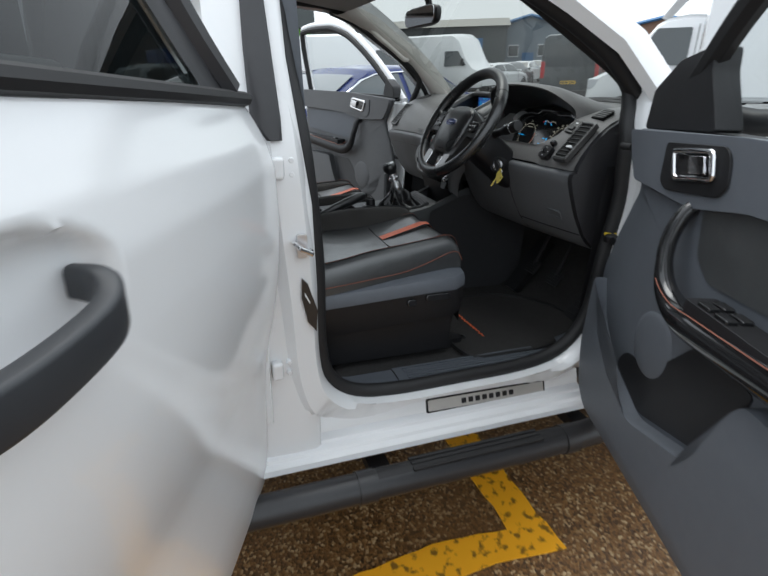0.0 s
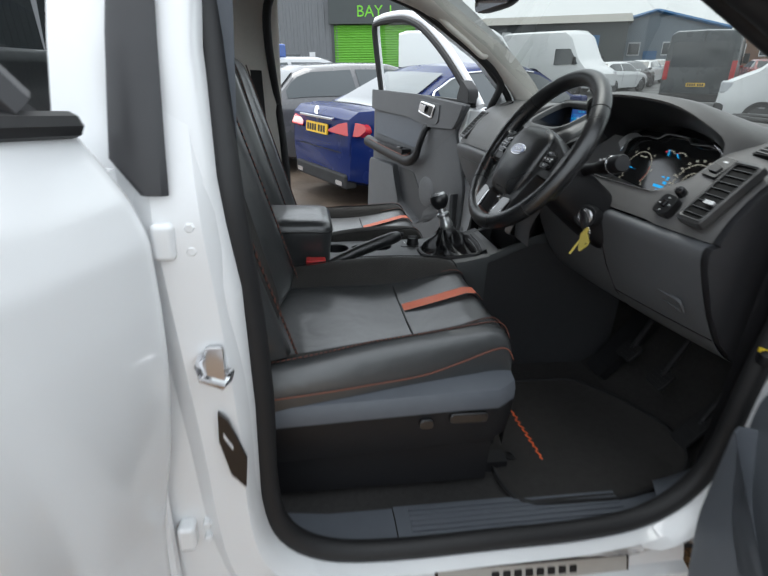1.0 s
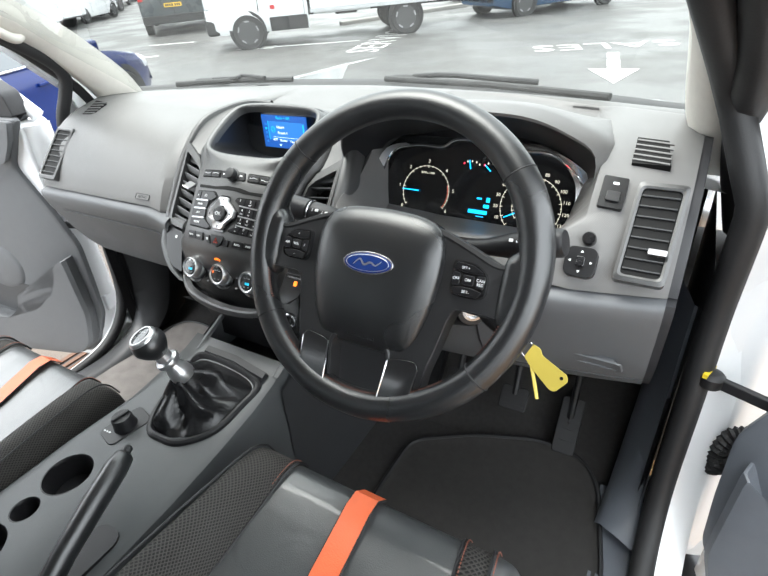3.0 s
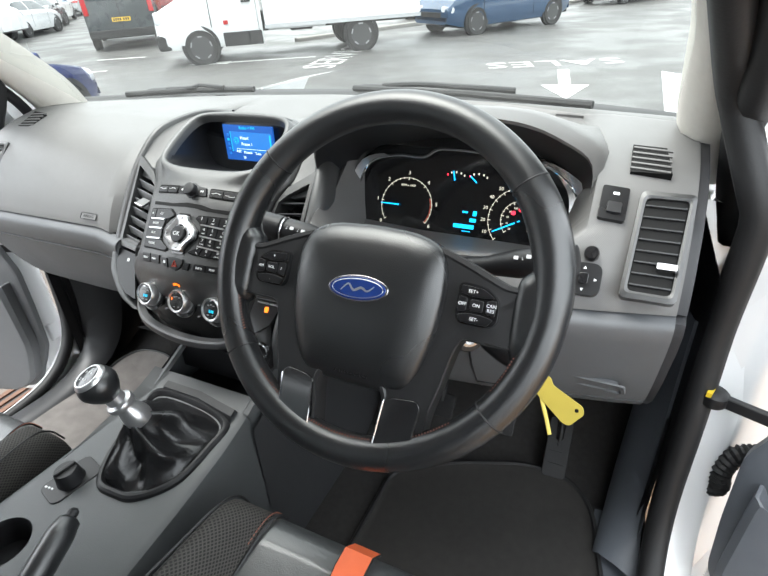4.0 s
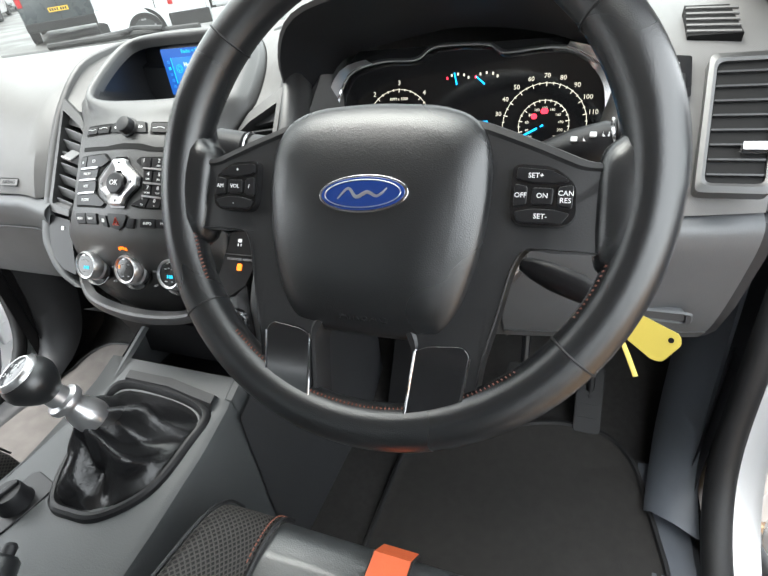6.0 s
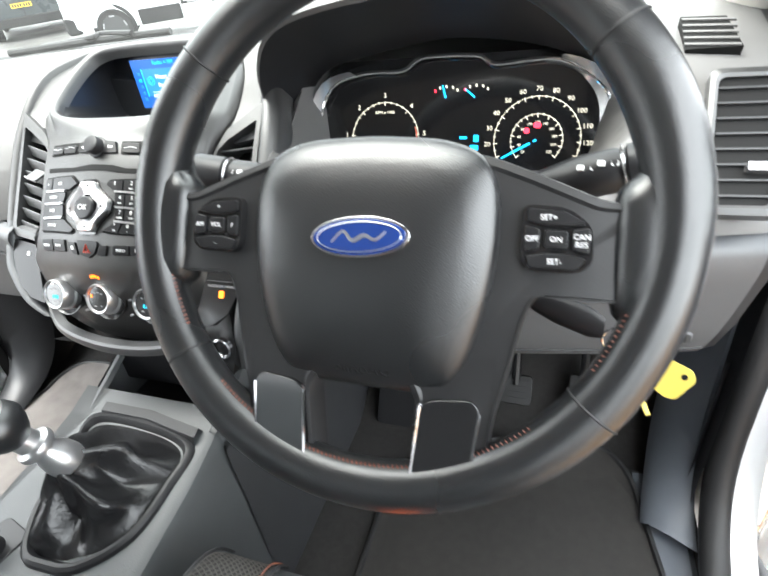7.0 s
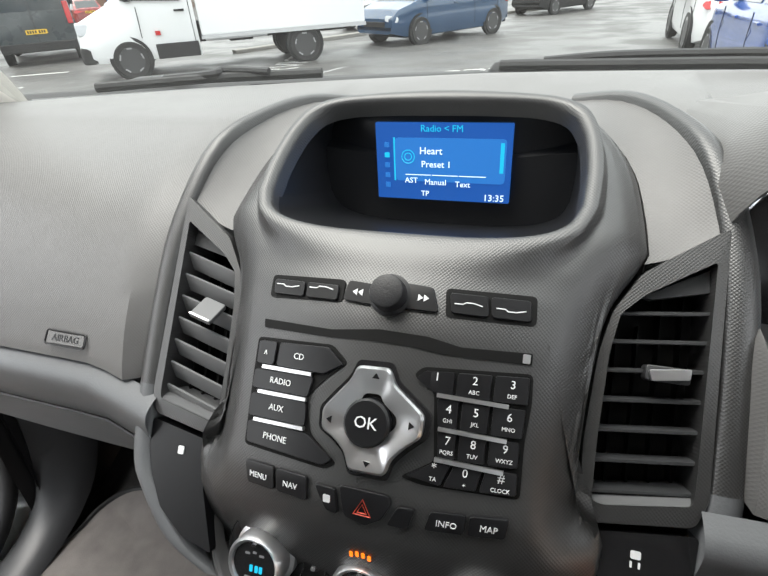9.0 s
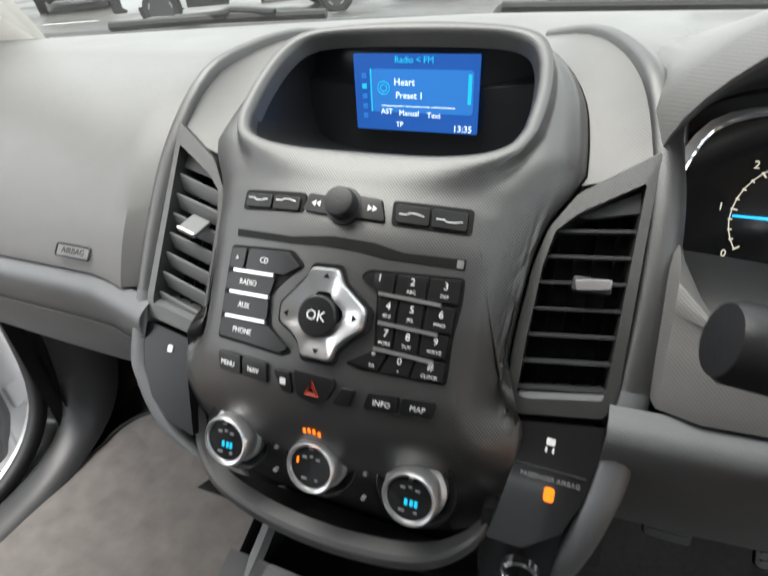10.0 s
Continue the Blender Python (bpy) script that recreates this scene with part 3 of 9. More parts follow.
on_display(0.092, 0.036, 0.006, 0.002, SCRMID)
on_display(0.0012, 0.036, -0.0405, 0.002, SCRCYAN, 0.0009)
on_display(0.003, 0.024, 0.049, 0.005, SCRCYAN, 0.0009)
for k in range(3):
    on_display(0.022, 0.0006, -0.02 + k * 0.023, -0.0105, SCRTXT, 0.0009)
for text, x, y, size, mat in (("Radio < FM", 0.0, 0.0275, 0.0075, SCRCYAN), ("Heart", -0.009, 0.0095, 0.0082, SCRTXT), ("Preset 1", -0.0045, -0.0015, 0.0076, SCRTXT), ("AST", -0.026, -0.0155, 0.0066, SCRTXT), ("Manual", -0.005, -0.0165, 0.0066, SCRTXT), ("Text", 0.018, -0.0175, 0.0066, SCRTXT), ("TP", -0.014, -0.0265, 0.0062, SCRTXT), ("13:35", 0.044, -0.028, 0.0078, SCRTXT)):
    lettering(text, DF @ Matrix.Translation((x, y, 0.0011)), size, mat, dash)
for r in (0.003, 0.0055):
    bm = B()
    tube(bm, [DF @ V(-0.0285 + r * math.cos(radians(a)), 0.0045 + r * math.sin(radians(a)), 0.001) for a in range(0, 360, 20)], 0.0004, 5, closed=True)
    part("radio_icon", bm, SCRCYAN, dash)
for k in range(5):
    on_display(0.004, 0.004, -0.047, 0.014 - k * 0.0085, SCRCYAN if k == 1 else SCRMID, 0.0012)

# keys of the centre stack
def key(name, pts, r=0.0022, h=0.0026, mat=None):
    return part(name, moulded(B(), rounded(pts, r), -0.004, h, 0.0005), mat or BUTTON, dash, bevel=0.0006)


def word(t, x, s, size=0.0062, mat=None, h=0.0029, wide=1.0):
    lettering(t, onp(x, s, h), size * 0.88, mat or MARK, dash, wide=wide)


def socket_(name, pts, grow=0.0022):
    """The dark joint round a group of keys."""
    c = (sum(p[0] for p in pts) / len(pts), sum(p[1] for p in pts) / len(pts))
    big = [(p[0] + grow * (1 if p[0] > c[0] else -1), p[1] + grow * (1 if p[1] > c[1] else -1)) for p in pts]
    part(name, moulded(B(), rounded(big, 0.003), -0.006, 0.0006), JOINT, dash)


for pts, n in (([(-0.0755, 0.0715), (-0.029, 0.0730), (-0.0285, 0.0630), (-0.0745, 0.0610)], 2), ([(0.0385, 0.0745), (0.0855, 0.0750), (0.0865, 0.0625), (0.0405, 0.0618)], 2)):
    socket_("key_gap", pts)
    (x0, t0), (x1, t1), (x2, b1), (x3, b0) = pts
    for k in range(n):
        a, b = k / n + 0.006, (k + 1) / n - 0.006
        key("preset_key", [(x0 + (x1 - x0) * a, t0), (x0 + (x1 - x0) * b, t0), (x3 + (x2 - x3) * b, b0), (x3 + (x2 - x3) * a, b0)])
        cx = x0 + (x1 - x0) * (k + 0.5) / n
        bm = B()
        tube(bm, [onp(cx + dx, 0.0675 + dy, 0.0028).translation for dx, dy in ((-0.008, 0), (-0.003, 0), (-0.0015, 0.0012 if (k + (x0 > 0)) % 2 else -0.0012), (0.003, 0.0012 if (k + (x0 > 0)) % 2 else -0.0012), (0.008, 0.0))], 0.0004, 5)
        part("key_mark", bm, MARK, dash)
key("seek_key", [(-0.024, 0.0755), (-0.006, 0.0745), (-0.006, 0.0612), (-0.0262, 0.0622)])
key("seek_key", [(0.012, 0.0775), (0.029, 0.0765), (0.0345, 0.0612), (0.012, 0.0612)])
for x, s_, d in ((-0.0185, 0.0682, -1), (-0.0150, 0.0682, -1), (0.0225, 0.0690, 1), (0.0260, 0.0690, 1)):
    part("seek_mark", moulded(B(), [(x - d * 0.0015, s_ - 0.0021), (x + d * 0.0015, s_), (x - d * 0.0015, s_ + 0.0021)][::d], 0.002, 0.0031), MARK, dash)
lathe_m = onp(0.0035, 0.0685)
part("volume_knob", lathe(B(), [(0.0175, 0.0), (0.0175, 0.003), (0.0145, 0.004), (0.0142, 0.014), (0.0132, 0.0165), (0.0115, 0.0172), (0.0, 0.0165)], lathe_m @ Matrix.Scale(0.74, 4), 36), BLACKP, dash, "black volume knob")
# disc slot
part("disc_slot", moulded(B(), rounded([(-0.077, 0.0445), (-0.03, 0.0435), (0.0, 0.0475), (0.03, 0.0470), (0.05, 0.0435), (0.0885, 0.0455), (0.0885, 0.039), (0.04, 0.038), (0.02, 0.0400), (-0.005, 0.040), (-0.03, 0.0385), (-0.076, 0.039)], 0.001), -0.003, 0.0007), JOINT, dash, "dark disc slot")
part("slot_tab", moulded(B(), rrect(0.004, 0.005, 0.0005, 0.0855, 0.0422, 2), 0, 0.0012), SILVER, dash)
# left column
socket_("key_gap", [(-0.0778, 0.0315), (-0.0285, 0.0332), (-0.017, 0.0236), (-0.0302, 0.0120), (-0.0375, -0.0005), (-0.0344, -0.0187), (-0.0150, -0.0325), (-0.0215, -0.0368), (-0.0752, -0.0328)], 0.0012)
key("eject_key", [(-0.0776, 0.0311), (-0.0635, 0.0316), (-0.0635, 0.0160), (-0.0769, 0.0160)])
key("disc_key", [(-0.0625, 0.0316), (-0.0287, 0.0329), (-0.0175, 0.0236), (-0.0290, 0.0160), (-0.0625, 0.0160)])
key("radio_key", [(-0.0769, 0.0135), (-0.0354, 0.0140), (-0.0372, 0.0008), (-0.0768, 0.0008)])
key("aux_key", [(-0.0767, -0.0015), (-0.0374, -0.0015), (-0.0362, -0.0162), (-0.0763, -0.0162)])
key("phone_key", [(-0.0762, -0.0186), (-0.0344, -0.0190), (-0.0160, -0.0321), (-0.0218, -0.0360), (-0.0747, -0.0321)])
for t, x, s in (("CD", -0.047, 0.0240), ("RADIO", -0.0565, 0.0073), ("AUX", -0.0565, -0.0086), ("PHONE", -0.0545, -0.0262)):
    word(t, x, s)
word("^", -0.070, 0.0225, 0.008)
for x0, x1, s in ((-0.071, -0.037, 0.0150), (-0.071, -0.038, -0.0003), (-0.071, -0.037, -0.0173), (0.040, 0.079, 0.0155), (0.043, 0.080, -0.0025), (0.043, 0.080, -0.0190)):
    part("key_strip", moulded(B(), [(x0, s - 0.0011), (x1, s - 0.0011), (x1, s + 0.0011), (x0, s + 0.0011)], 0.001, 0.0042), SILVER, dash)
# number pad
socket_("key_gap", [(0.0259, 0.023), (0.031, 0.0285), (0.0886, 0.0333), (0.0895, 0.0173), (0.0878, -0.0005), (0.0885, -0.030), (0.038, -0.0335), (0.0256, -0.0314), (0.0437, -0.0195), (0.039, 0.0154)], 0.0012)
rows4 = (([(0.0262, 0.0230), (0.031, 0.0280), (0.0488, 0.0295), (0.0488, 0.0163), (0.0375, 0.0163)], [(0.0498, 0.0296), (0.069, 0.0312), (0.069, 0.0166), (0.0498, 0.0163)], [(0.070, 0.0313), (0.0886, 0.0327), (0.0892, 0.0173), (0.070, 0.0167)]),
         ([(0.0400, 0.0140), (0.0530, 0.0143), (0.0532, -0.0018), (0.0420, -0.0022)], [(0.0540, 0.0143), (0.0695, 0.0148), (0.0698, -0.0012), (0.0542, -0.0018)], [(0.0706, 0.0149), (0.0884, 0.0155), (0.0880, -0.0005), (0.0708, -0.0012)]),
         ([(0.0424, -0.0036), (0.0535, -0.0033), (0.0540, -0.0180), (0.0440, -0.0182)], [(0.0545, -0.0033), (0.0698, -0.0026), (0.0700, -0.0172), (0.0550, -0.0180)], [(0.0708, -0.0026), (0.0872, -0.0018), (0.0872, -0.0160), (0.0710, -0.0172)]),
         ([(0.0437, -0.0202), (0.0275, -0.0312), (0.0480, -0.0330), (0.0525, -0.0198)], [(0.0536, -0.0198), (0.0490, -0.0330), (0.0672, -0.0318), (0.0695, -0.0190)], [(0.0705, -0.0189), (0.0682, -0.0318), (0.0880, -0.0300), (0.0878, -0.0178)]))
names = (("1", ""), ("2", "ABC"), ("3", "DEF"), ("4", "GHI"), ("5", "JKL"), ("6", "MNO"), ("7", "PQRS"), ("8", "TUV"), ("9", "WXYZ"), ("*", "TA"), ("0", "+"), ("#", "CLOCK"))
for r in range(4):
    for c in range(3):
        pts = rows4[r][c]
        key("number_key", pts, 0.0012)
        cx, cy = sum(p[0] for p in pts) / len(pts), sum(p[1] for p in pts) / len(pts)
        big, small = names[r * 3 + c]
        word(big, cx, cy + 0.0026, 0.0075)
        if small:
            word(small, cx, cy - 0.0036, 0.0036)
# ring pad with its centre key
ring8 = [(-0.0075, 0.0245), (0.0115, 0.0255), (0.0160, 0.0165), (0.0245, 0.0105), (0.0345, 0.0030), (0.0340, -0.0090), (0.0250, -0.0170), (0.0185, -0.0245), (0.0165, -0.0330), (-0.0045, -0.0335), (-0.0085, -0.0240), (-0.0150, -0.0185), (-0.0240, -0.0140), (-0.0250, -0.0025), (-0.0165, 0.0085), (-0.0105, 0.0160)]
cxy = (0.0045, -0.0045)


def scaled(pts, k, c=cxy):
    return [(c[0] + (x - c[0]) * k, c[1] + (y - c[1]) * k) for x, y in pts]


part("pad_gap", prism(B(), rounded(scaled(ring8, 1.13), 0.003), PF, -0.003, 0.0014), GLOSSB, dash)
bm = B()
skin(bm, [[PF @ V(x, y, z) for x, y in rounded(scaled(ring8, k), 0.003)] for k, z in ((1.02, 0.0), (1.02, 0.005), (0.97, 0.0068), (0.80, 0.0062), (0.62, 0.0042), (0.5, 0.004))], close=True)
part("ring_pad", bm, SILVER, dash, "satin silver ring pad", angle=25)
part("ok_key", lathe(B(), [(0.0138, 0.003), (0.0138, 0.0075), (0.0125, 0.0088), (0.0, 0.0092)], PF @ Matrix.Translation((0.003, -0.0062, 0)), 32), BUTTON, dash, "round black centre key")
lettering("OK", PF @ Matrix.Translation((0.003, -0.0062, 0.0094)), 0.0095, MARK, dash)
for ax, ay, rot in ((0.0045, 0.0205, 0), (0.0285, -0.0035, -90), (0.006, -0.0285, 180), (-0.0200, -0.0080, 90)):
    fr = PF @ Matrix.Translation((ax, ay, 0.006)) @ Matrix.Rotation(radians(rot), 4, "Z")
    part("arrow_mark", prism(B(), [(-0.0022, -0.0014), (0.0022, -0.0014), (0, 0.0018)], fr, 0, 0.0008), GLOSSB, dash)
# lower row of keys
for nm, pts, lab in (("menu_key", [(-0.0731, -0.0417), (-0.0522, -0.0426), (-0.0512, -0.0574), (-0.0709, -0.0565)], "MENU"), ("nav_key", [(-0.0512, -0.0426), (-0.0300, -0.0436), (-0.0289, -0.0588), (-0.0502, -0.0574)], "NAV"), ("lock_key", [(-0.0253, -0.0462), (-0.0115, -0.0464), (-0.0090, -0.0620), (-0.0174, -0.0612)], ""), ("hazard_key", [(-0.0100, -0.0436), (0.0205, -0.0436), (0.0225, -0.0480), (0.0175, -0.0590), (0.0073, -0.0650), (-0.0060, -0.0620)], ""), ("blank_key", [(0.0257, -0.0479), (0.0363, -0.0473), (0.0326, -0.0607), (0.0195, -0.0612)], ""), ("info_key", [(0.0440, -0.0462), (0.0640, -0.0440), (0.0635, -0.0560), (0.0410, -0.0585)], "INFO"), ("map_key", [(0.0650, -0.0439), (0.0863, -0.0412), (0.0850, -0.0532), (0.0645, -0.0559)], "MAP")):
    key(nm, pts)
    if lab:
        word(lab, sum(p[0] for p in pts) / len(pts), sum(p[1] for p in pts) / len(pts), 0.0058)
REDM = material("red_mark", (0.55, 0.06, 0.03), 0.5)
for k in (0.0058, 0.0032):
    pts = [onp(0.0055 + k * math.sin(radians(a)), -0.0545 + k * math.cos(radians(a)), 0.0029).translation for a in (0, 120, 240)]
    bm = B()
    tube(bm, pts, 0.0005, 5, closed=True)
    part("hazard_mark", bm, REDM, dash)
part("lock_mark", moulded(B(), rrect(0.0044, 0.0046, 0.0008, -0.0165, -0.0535), -0.002, 0.003), MARK, dash)

# heater knobs with their dark wells and the chrome lip below
for x, glow in ((-0.0685, SCRCYAN), (0.0035, AMBER), (0.0765, SCRCYAN)):
    kf = frame_at((x, 0.2145, 1.121), (0, -0.90, 0.43), (0, 0.43, 0.90)) @ Matrix.Scale(0.86, 4)
    knob = part("heater_knob", lathe(B(), [(0.0255, -0.012), (0.0255, 0.002), (0.0225, 0.004), (0.0225, 0.018), (0.0205, 0.021), (0.0185, 0.020), (0.0175, 0.017), (0.0, 0.017)], kf, 40), SILVER, dash, "silver-rimmed heater knob")
    part("knob_face", lathe(B(), [(0.0178, 0.015), (0.0176, 0.0182), (0, 0.0185)], kf, 32), GLOSSB, dash)
    part("knob_well", lathe(B(), [(0.0275, -0.016), (0.033, 0.0), (0.0335, 0.0012), (0.0325, 0.0012), (0.0260, -0.006)], kf, 40), GLOSSB, dash)
    if glow is SCRCYAN:
        for dx in (-0.0022, 0.0022, 0.0058):
            part("knob_digit", prism(B(), rrect(0.0026, 0.0052, 0.0006, dx, -0.003), kf, 0.018, 0.0189), glow, dash)
    for dx, dy, w in ((-0.006, 0.008, 0.004), (0.0, 0.0095, 0.003), (0.006, 0.008, 0.004), (-0.005, -0.0105, 0.005), (0.006, -0.010, 0.003)):
        part("knob_mark", prism(B(), rrect(w, 0.0016, 0.0004, dx, dy), kf, 0.018, 0.0188), SLATG, dash)
    if glow is AMBER:
        part("knob_pointer", prism(B(), rrect(0.0016, 0.005, 0.0004, -0.012, 0.004), kf, 0.018, 0.0193), AMBER, dash)
        for k in range(4):
            part("fan_lamp", moulded(B(), rrect(0.0019, 0.0036, 0.0005, -0.0022 + k * 0.0038, -0.0868 + 0.001 * (k % 3 > 0)), -0.002, 0.0010), AMBER, dash)
    part("knob_tick", prism(B(), rrect(0.004, 0.0016, 0.0004, 0, 0.0165), kf, 0.019, 0.0212), CHROME, dash)
for x in (-0.0325, 0.040):
    for dz in (0.0, -0.018):
        part("climate_mark", prism(B(), rrect(0.0030, 0.0024, 0.0006), frame_at((x, 0.2120 + dz * 0.4, 1.122 + dz), (0, -0.9, 0.43), (0, 0.43, 0.9)), -0.003, 0.0012), SLATG, dash)
bm = B()
lip = spline([V(-0.128, 0.234, 1.108), V(-0.114, 0.214, 1.083), V(-0.085, 0.198, 1.068), V(-0.03, 0.190, 1.059), V(0.03, 0.190, 1.057), V(0.085, 0.197, 1.063), V(0.117, 0.213, 1.078), V(0.132, 0.234, 1.104)], 6)
rows_ = []
for k, p in enumerate(lip):
    w = 0.0085 * math.sin(math.pi * (0.12 + 0.76 * k / (len(lip) - 1))) ** 0.7
    n_ = V(p.x * 2.2, 0, -1).normalized()
    rows_.append([p + n_ * a + V(0, o, 0) for a, o in ((-w, 0.010), (-w, -0.001), (-w * 0.7, -0.004), (0.0, -0.005), (w * 0.7, -0.003), (w, 0.002), (w * 0.9, 0.014))])
skin(bm, rows_)
part("lower_lip", bm, LIP, dash, "satin grey lip under the heater knobs")
part("shelf_back", box(B(), -0.12, 0.125, 0.26, 0.30, 0.93, 1.07), BLACKP, dash)
bm = B()
skin(bm, [[(x, y, z) for x in xs(-0.12, 0.125, 6)] for y, z in ((0.20, 1.048), (0.235, 1.03), (0.255, 0.97), (0.255, 0.93))])
part("stack_foot", bm, BLACKP, dash)

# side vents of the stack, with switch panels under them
# Vent insides: the hollow's shade is put into the colour.
VENT_SHADE = JOINT
# Slat colour lightened to show light falling on the left vent.
SLAT_LIT = material("vent_slat_lit", (0.12, 0.122, 0.125), 0.45, var=0.08)
SLAT = material("vent_slat", (0.035, 0.036, 0.038), 0.4, var=0.08)
VD = -0.050
vent_o = [(0.194, 0.1375), (0.1935, 0.12), (0.1917, -0.023), (0.1854, -0.0385), (0.131, -0.0474), (0.1236, -0.040), (0.1225, 0.0), (0.1265, 0.053), (0.1324, 0.0795), (0.1475, 0.105)]
vent_i = [(0.1875, 0.1155), (0.1872, 0.108), (0.1840, -0.020), (0.1830, -0.0268), (0.1375, -0.0355), (0.1305, -0.0345), (0.1305, 0.0), (0.1330, 0.0538), (0.1374, 0.0785), (0.1500, 0.0915)]
for side in (1, -1):
    o, i = [(side * x, y) for x, y in vent_o], [(side * x, y) for x, y in vent_i]
    o, i = rounded(o, 0.004), rounded(i, 0.003)
    bm = B()
    skin(bm, [[PF @ V(x, y, d) for x, y in o] for d in (VD - 0.045, VD - 0.0015)] + [[PF @ V(side * 0.159 + (x - side * 0.159) * 0.985, 0.045 + (y - 0.045) * 0.99, VD) for x, y in o]] + [[PF @ V(x, y, d) for x, y in i] for d in (VD + 0.0005, VD - 0.002, VD - 0.042)], close=True)
    vent = part("stack_vent", bm, PANEL, dash, "louvred air vent", angle=30)
    part("vent_back", prism(B(), i, PF, VD - 0.050, VD - 0.040), VENT_SHADE, dash)
    # the lower lip of the opening slopes into the vent
    bm = B()
    skin(bm, [[PF @ V(side * x, y, d) for x, y in ((0.1315, -0.0365 + k), (0.1835, -0.0265 + k))] for k, d in ((0.0, VD), (0.006, VD - 0.012), (0.008, VD - 0.03))])
    part("vent_lip", bm, SLAT_LIT, dash)
    bm = B()
    skin(bm, [[PF @ V(side * x, y, d) for x, y in ((0.150, 0.0915), (0.1865, 0.112))] + [PF @ V(side * x, y, d) for x, y in ((0.187, 0.098), (0.156, 0.0905))] for d in (VD - 0.018, VD - 0.010)], close=True, caps=True)
    part("vent_wedge", bm, SLAT, dash)
    for k in range(7):
        s = 0.0792 - 0.0182 * k
        xa, xb = (0.1385, 0.1305)[k > 0] + (0.002 if k == 1 else 0.0), 0.1872 - 0.0037 * k / 6
        lift = 0.0054 + 0.0005 * k
        if side < 0:
            s, lift = 0.0905 - 0.0178 * k - 0.013, 0.0135
        mid_x = side * (xa + xb) / 2
        fr = PF @ Matrix.Translation((mid_x, s + lift / 2, VD - 0.006)) @ Matrix.Rotation(side * math.atan(lift / (xb - xa)), 4, "Z") @ Matrix.Rotation(radians(-52 if side < 0 else 4), 4, "X")
        w2, dp = (xb - xa) / 2 + 0.001, 0.015
        bm = B()
        skin(bm, [[fr @ V(x, y, z) for y, z in ((-0.0014, -0.0012), (-0.0008, 0.0), (0.0008, 0.0), (0.0014, -0.0012), (0.0009, -dp), (-0.0009, -dp))] for x in (-w2, w2)], close=True, caps=True)
        part("slat", bm, SLAT_LIT if side < 0 else SLAT, dash)
    for k in range(4):
        x = side * (0.1405 + 0.0125 * k)
        part("vane", box(B(), x - 0.0007, x + 0.0007, -0.032, 0.10 if k > 1 else 0.075, VD - 0.040, VD - 0.026, PF), VENT_SHADE, dash)
    tab = rounded([(side * 0.1546, 0.0467 - (side < 0) * 0.004), (side * 0.1764, 0.05 - (side < 0) * 0.008), (side * 0.1761, 0.0436 - (side < 0) * 0.008), (side * 0.1563, 0.0404 - (side < 0) * 0.004)], 0.001)
    if side > 0:
        part("vent_tab", prism(B(), tab, PF, VD - 0.012, VD + 0.006), SILVER, dash, "silver vent tab", bevel=0.001)
        part("tab_sleeve", prism(B(), rrect(0.024, 0.0095, 0.002, 0.1652, 0.0452), PF, VD - 0.012, VD + 0.002), SLAT, dash, bevel=0.001)
    else:
        tf_ = PF @ Matrix.Translation((-0.153, 0.0465, VD + 0.004)) @ Matrix.Rotation(radians(-14), 4, "Z") @ Matrix.Rotation(radians(-38), 4, "X")
        part("vent_tab", prism(B(), rrect(0.020, 0.020, 0.002), tf_, -0.004, 0.0), SLAT_LIT, dash, "grey vent tab", bevel=0.001)
        part("tab_edge", prism(B(), rrect(0.019, 0.0016, 0.0005, 0, -0.0095), tf_, -0.003, 0.0012), SILVER, dash)
    if side > 0:
        sw = [(0.1885, -0.043), (0.131, -0.052), (0.1385, -0.066), (0.130, -0.115), (0.126, -0.132), (0.150, -0.132), (0.172, -0.116), (0.182, -0.092), (0.187, -0.065)]
    else:
        sw = [(-0.1885, -0.043), (-0.131, -0.052), (-0.134, -0.085), (-0.122, -0.118), (-0.118, -0.128), (-0.145, -0.122), (-0.168, -0.106), (-0.180, -0.085), (-0.187, -0.065)]
    part("switch_panel", prism(B(), rounded(sw, 0.003), PF, VD - 0.045, VD - 0.003), GLOSSB if side > 0 else BUTTON, dash, "black switch panel")
    foot = ((0.166, -0.187, -0.112), (0.178, -0.145, -0.072), (0.188, -0.105, -0.055), (0.195, -0.07, -0.052)) if side > 0 else ((0.124, -0.146, -0.062), (0.154, -0.128, -0.055), (0.182, -0.096, -0.052), (0.195, -0.07, -0.052))
    crown = [PF @ V(x, q, d) for x, q, d in foot + ((0.2005, 0.0, -0.050), (0.2020, 0.06, -0.049), (0.1990, 0.122, -0.050))] + [V(0.186, 0.408, 1.350), V(0.168, 0.46, 1.366), V(0.140, 0.505, 1.372), V(0.10, 0.535, 1.366)]
    rows_ = []
    crown = spline(crown, 4)
    for k, p in enumerate(crown):
        u = max(0.0, k / (len(crown) - 1) - 0.5) * 2
        dn = (V(0, 0.803, -0.596) * (1 - u) + V(0, 0, -1) * u).normalized()
        sx, sy = 1 - 0.75 * u * u, 0.9 * u * u
        rows_.append([V(side * q.x, q.y, q.z) for q in (p + V(dx * sx, dx * sy, 0) + dn * dd for dx, dd in ((-0.010, 0.022), (-0.0085, 0.002), (-0.006, 0.0), (0.0, -0.0015), (0.006, 0.001), (0.011, 0.006), (0.014, 0.016), (0.015 if side > 0 else 0.026, 0.045)))])
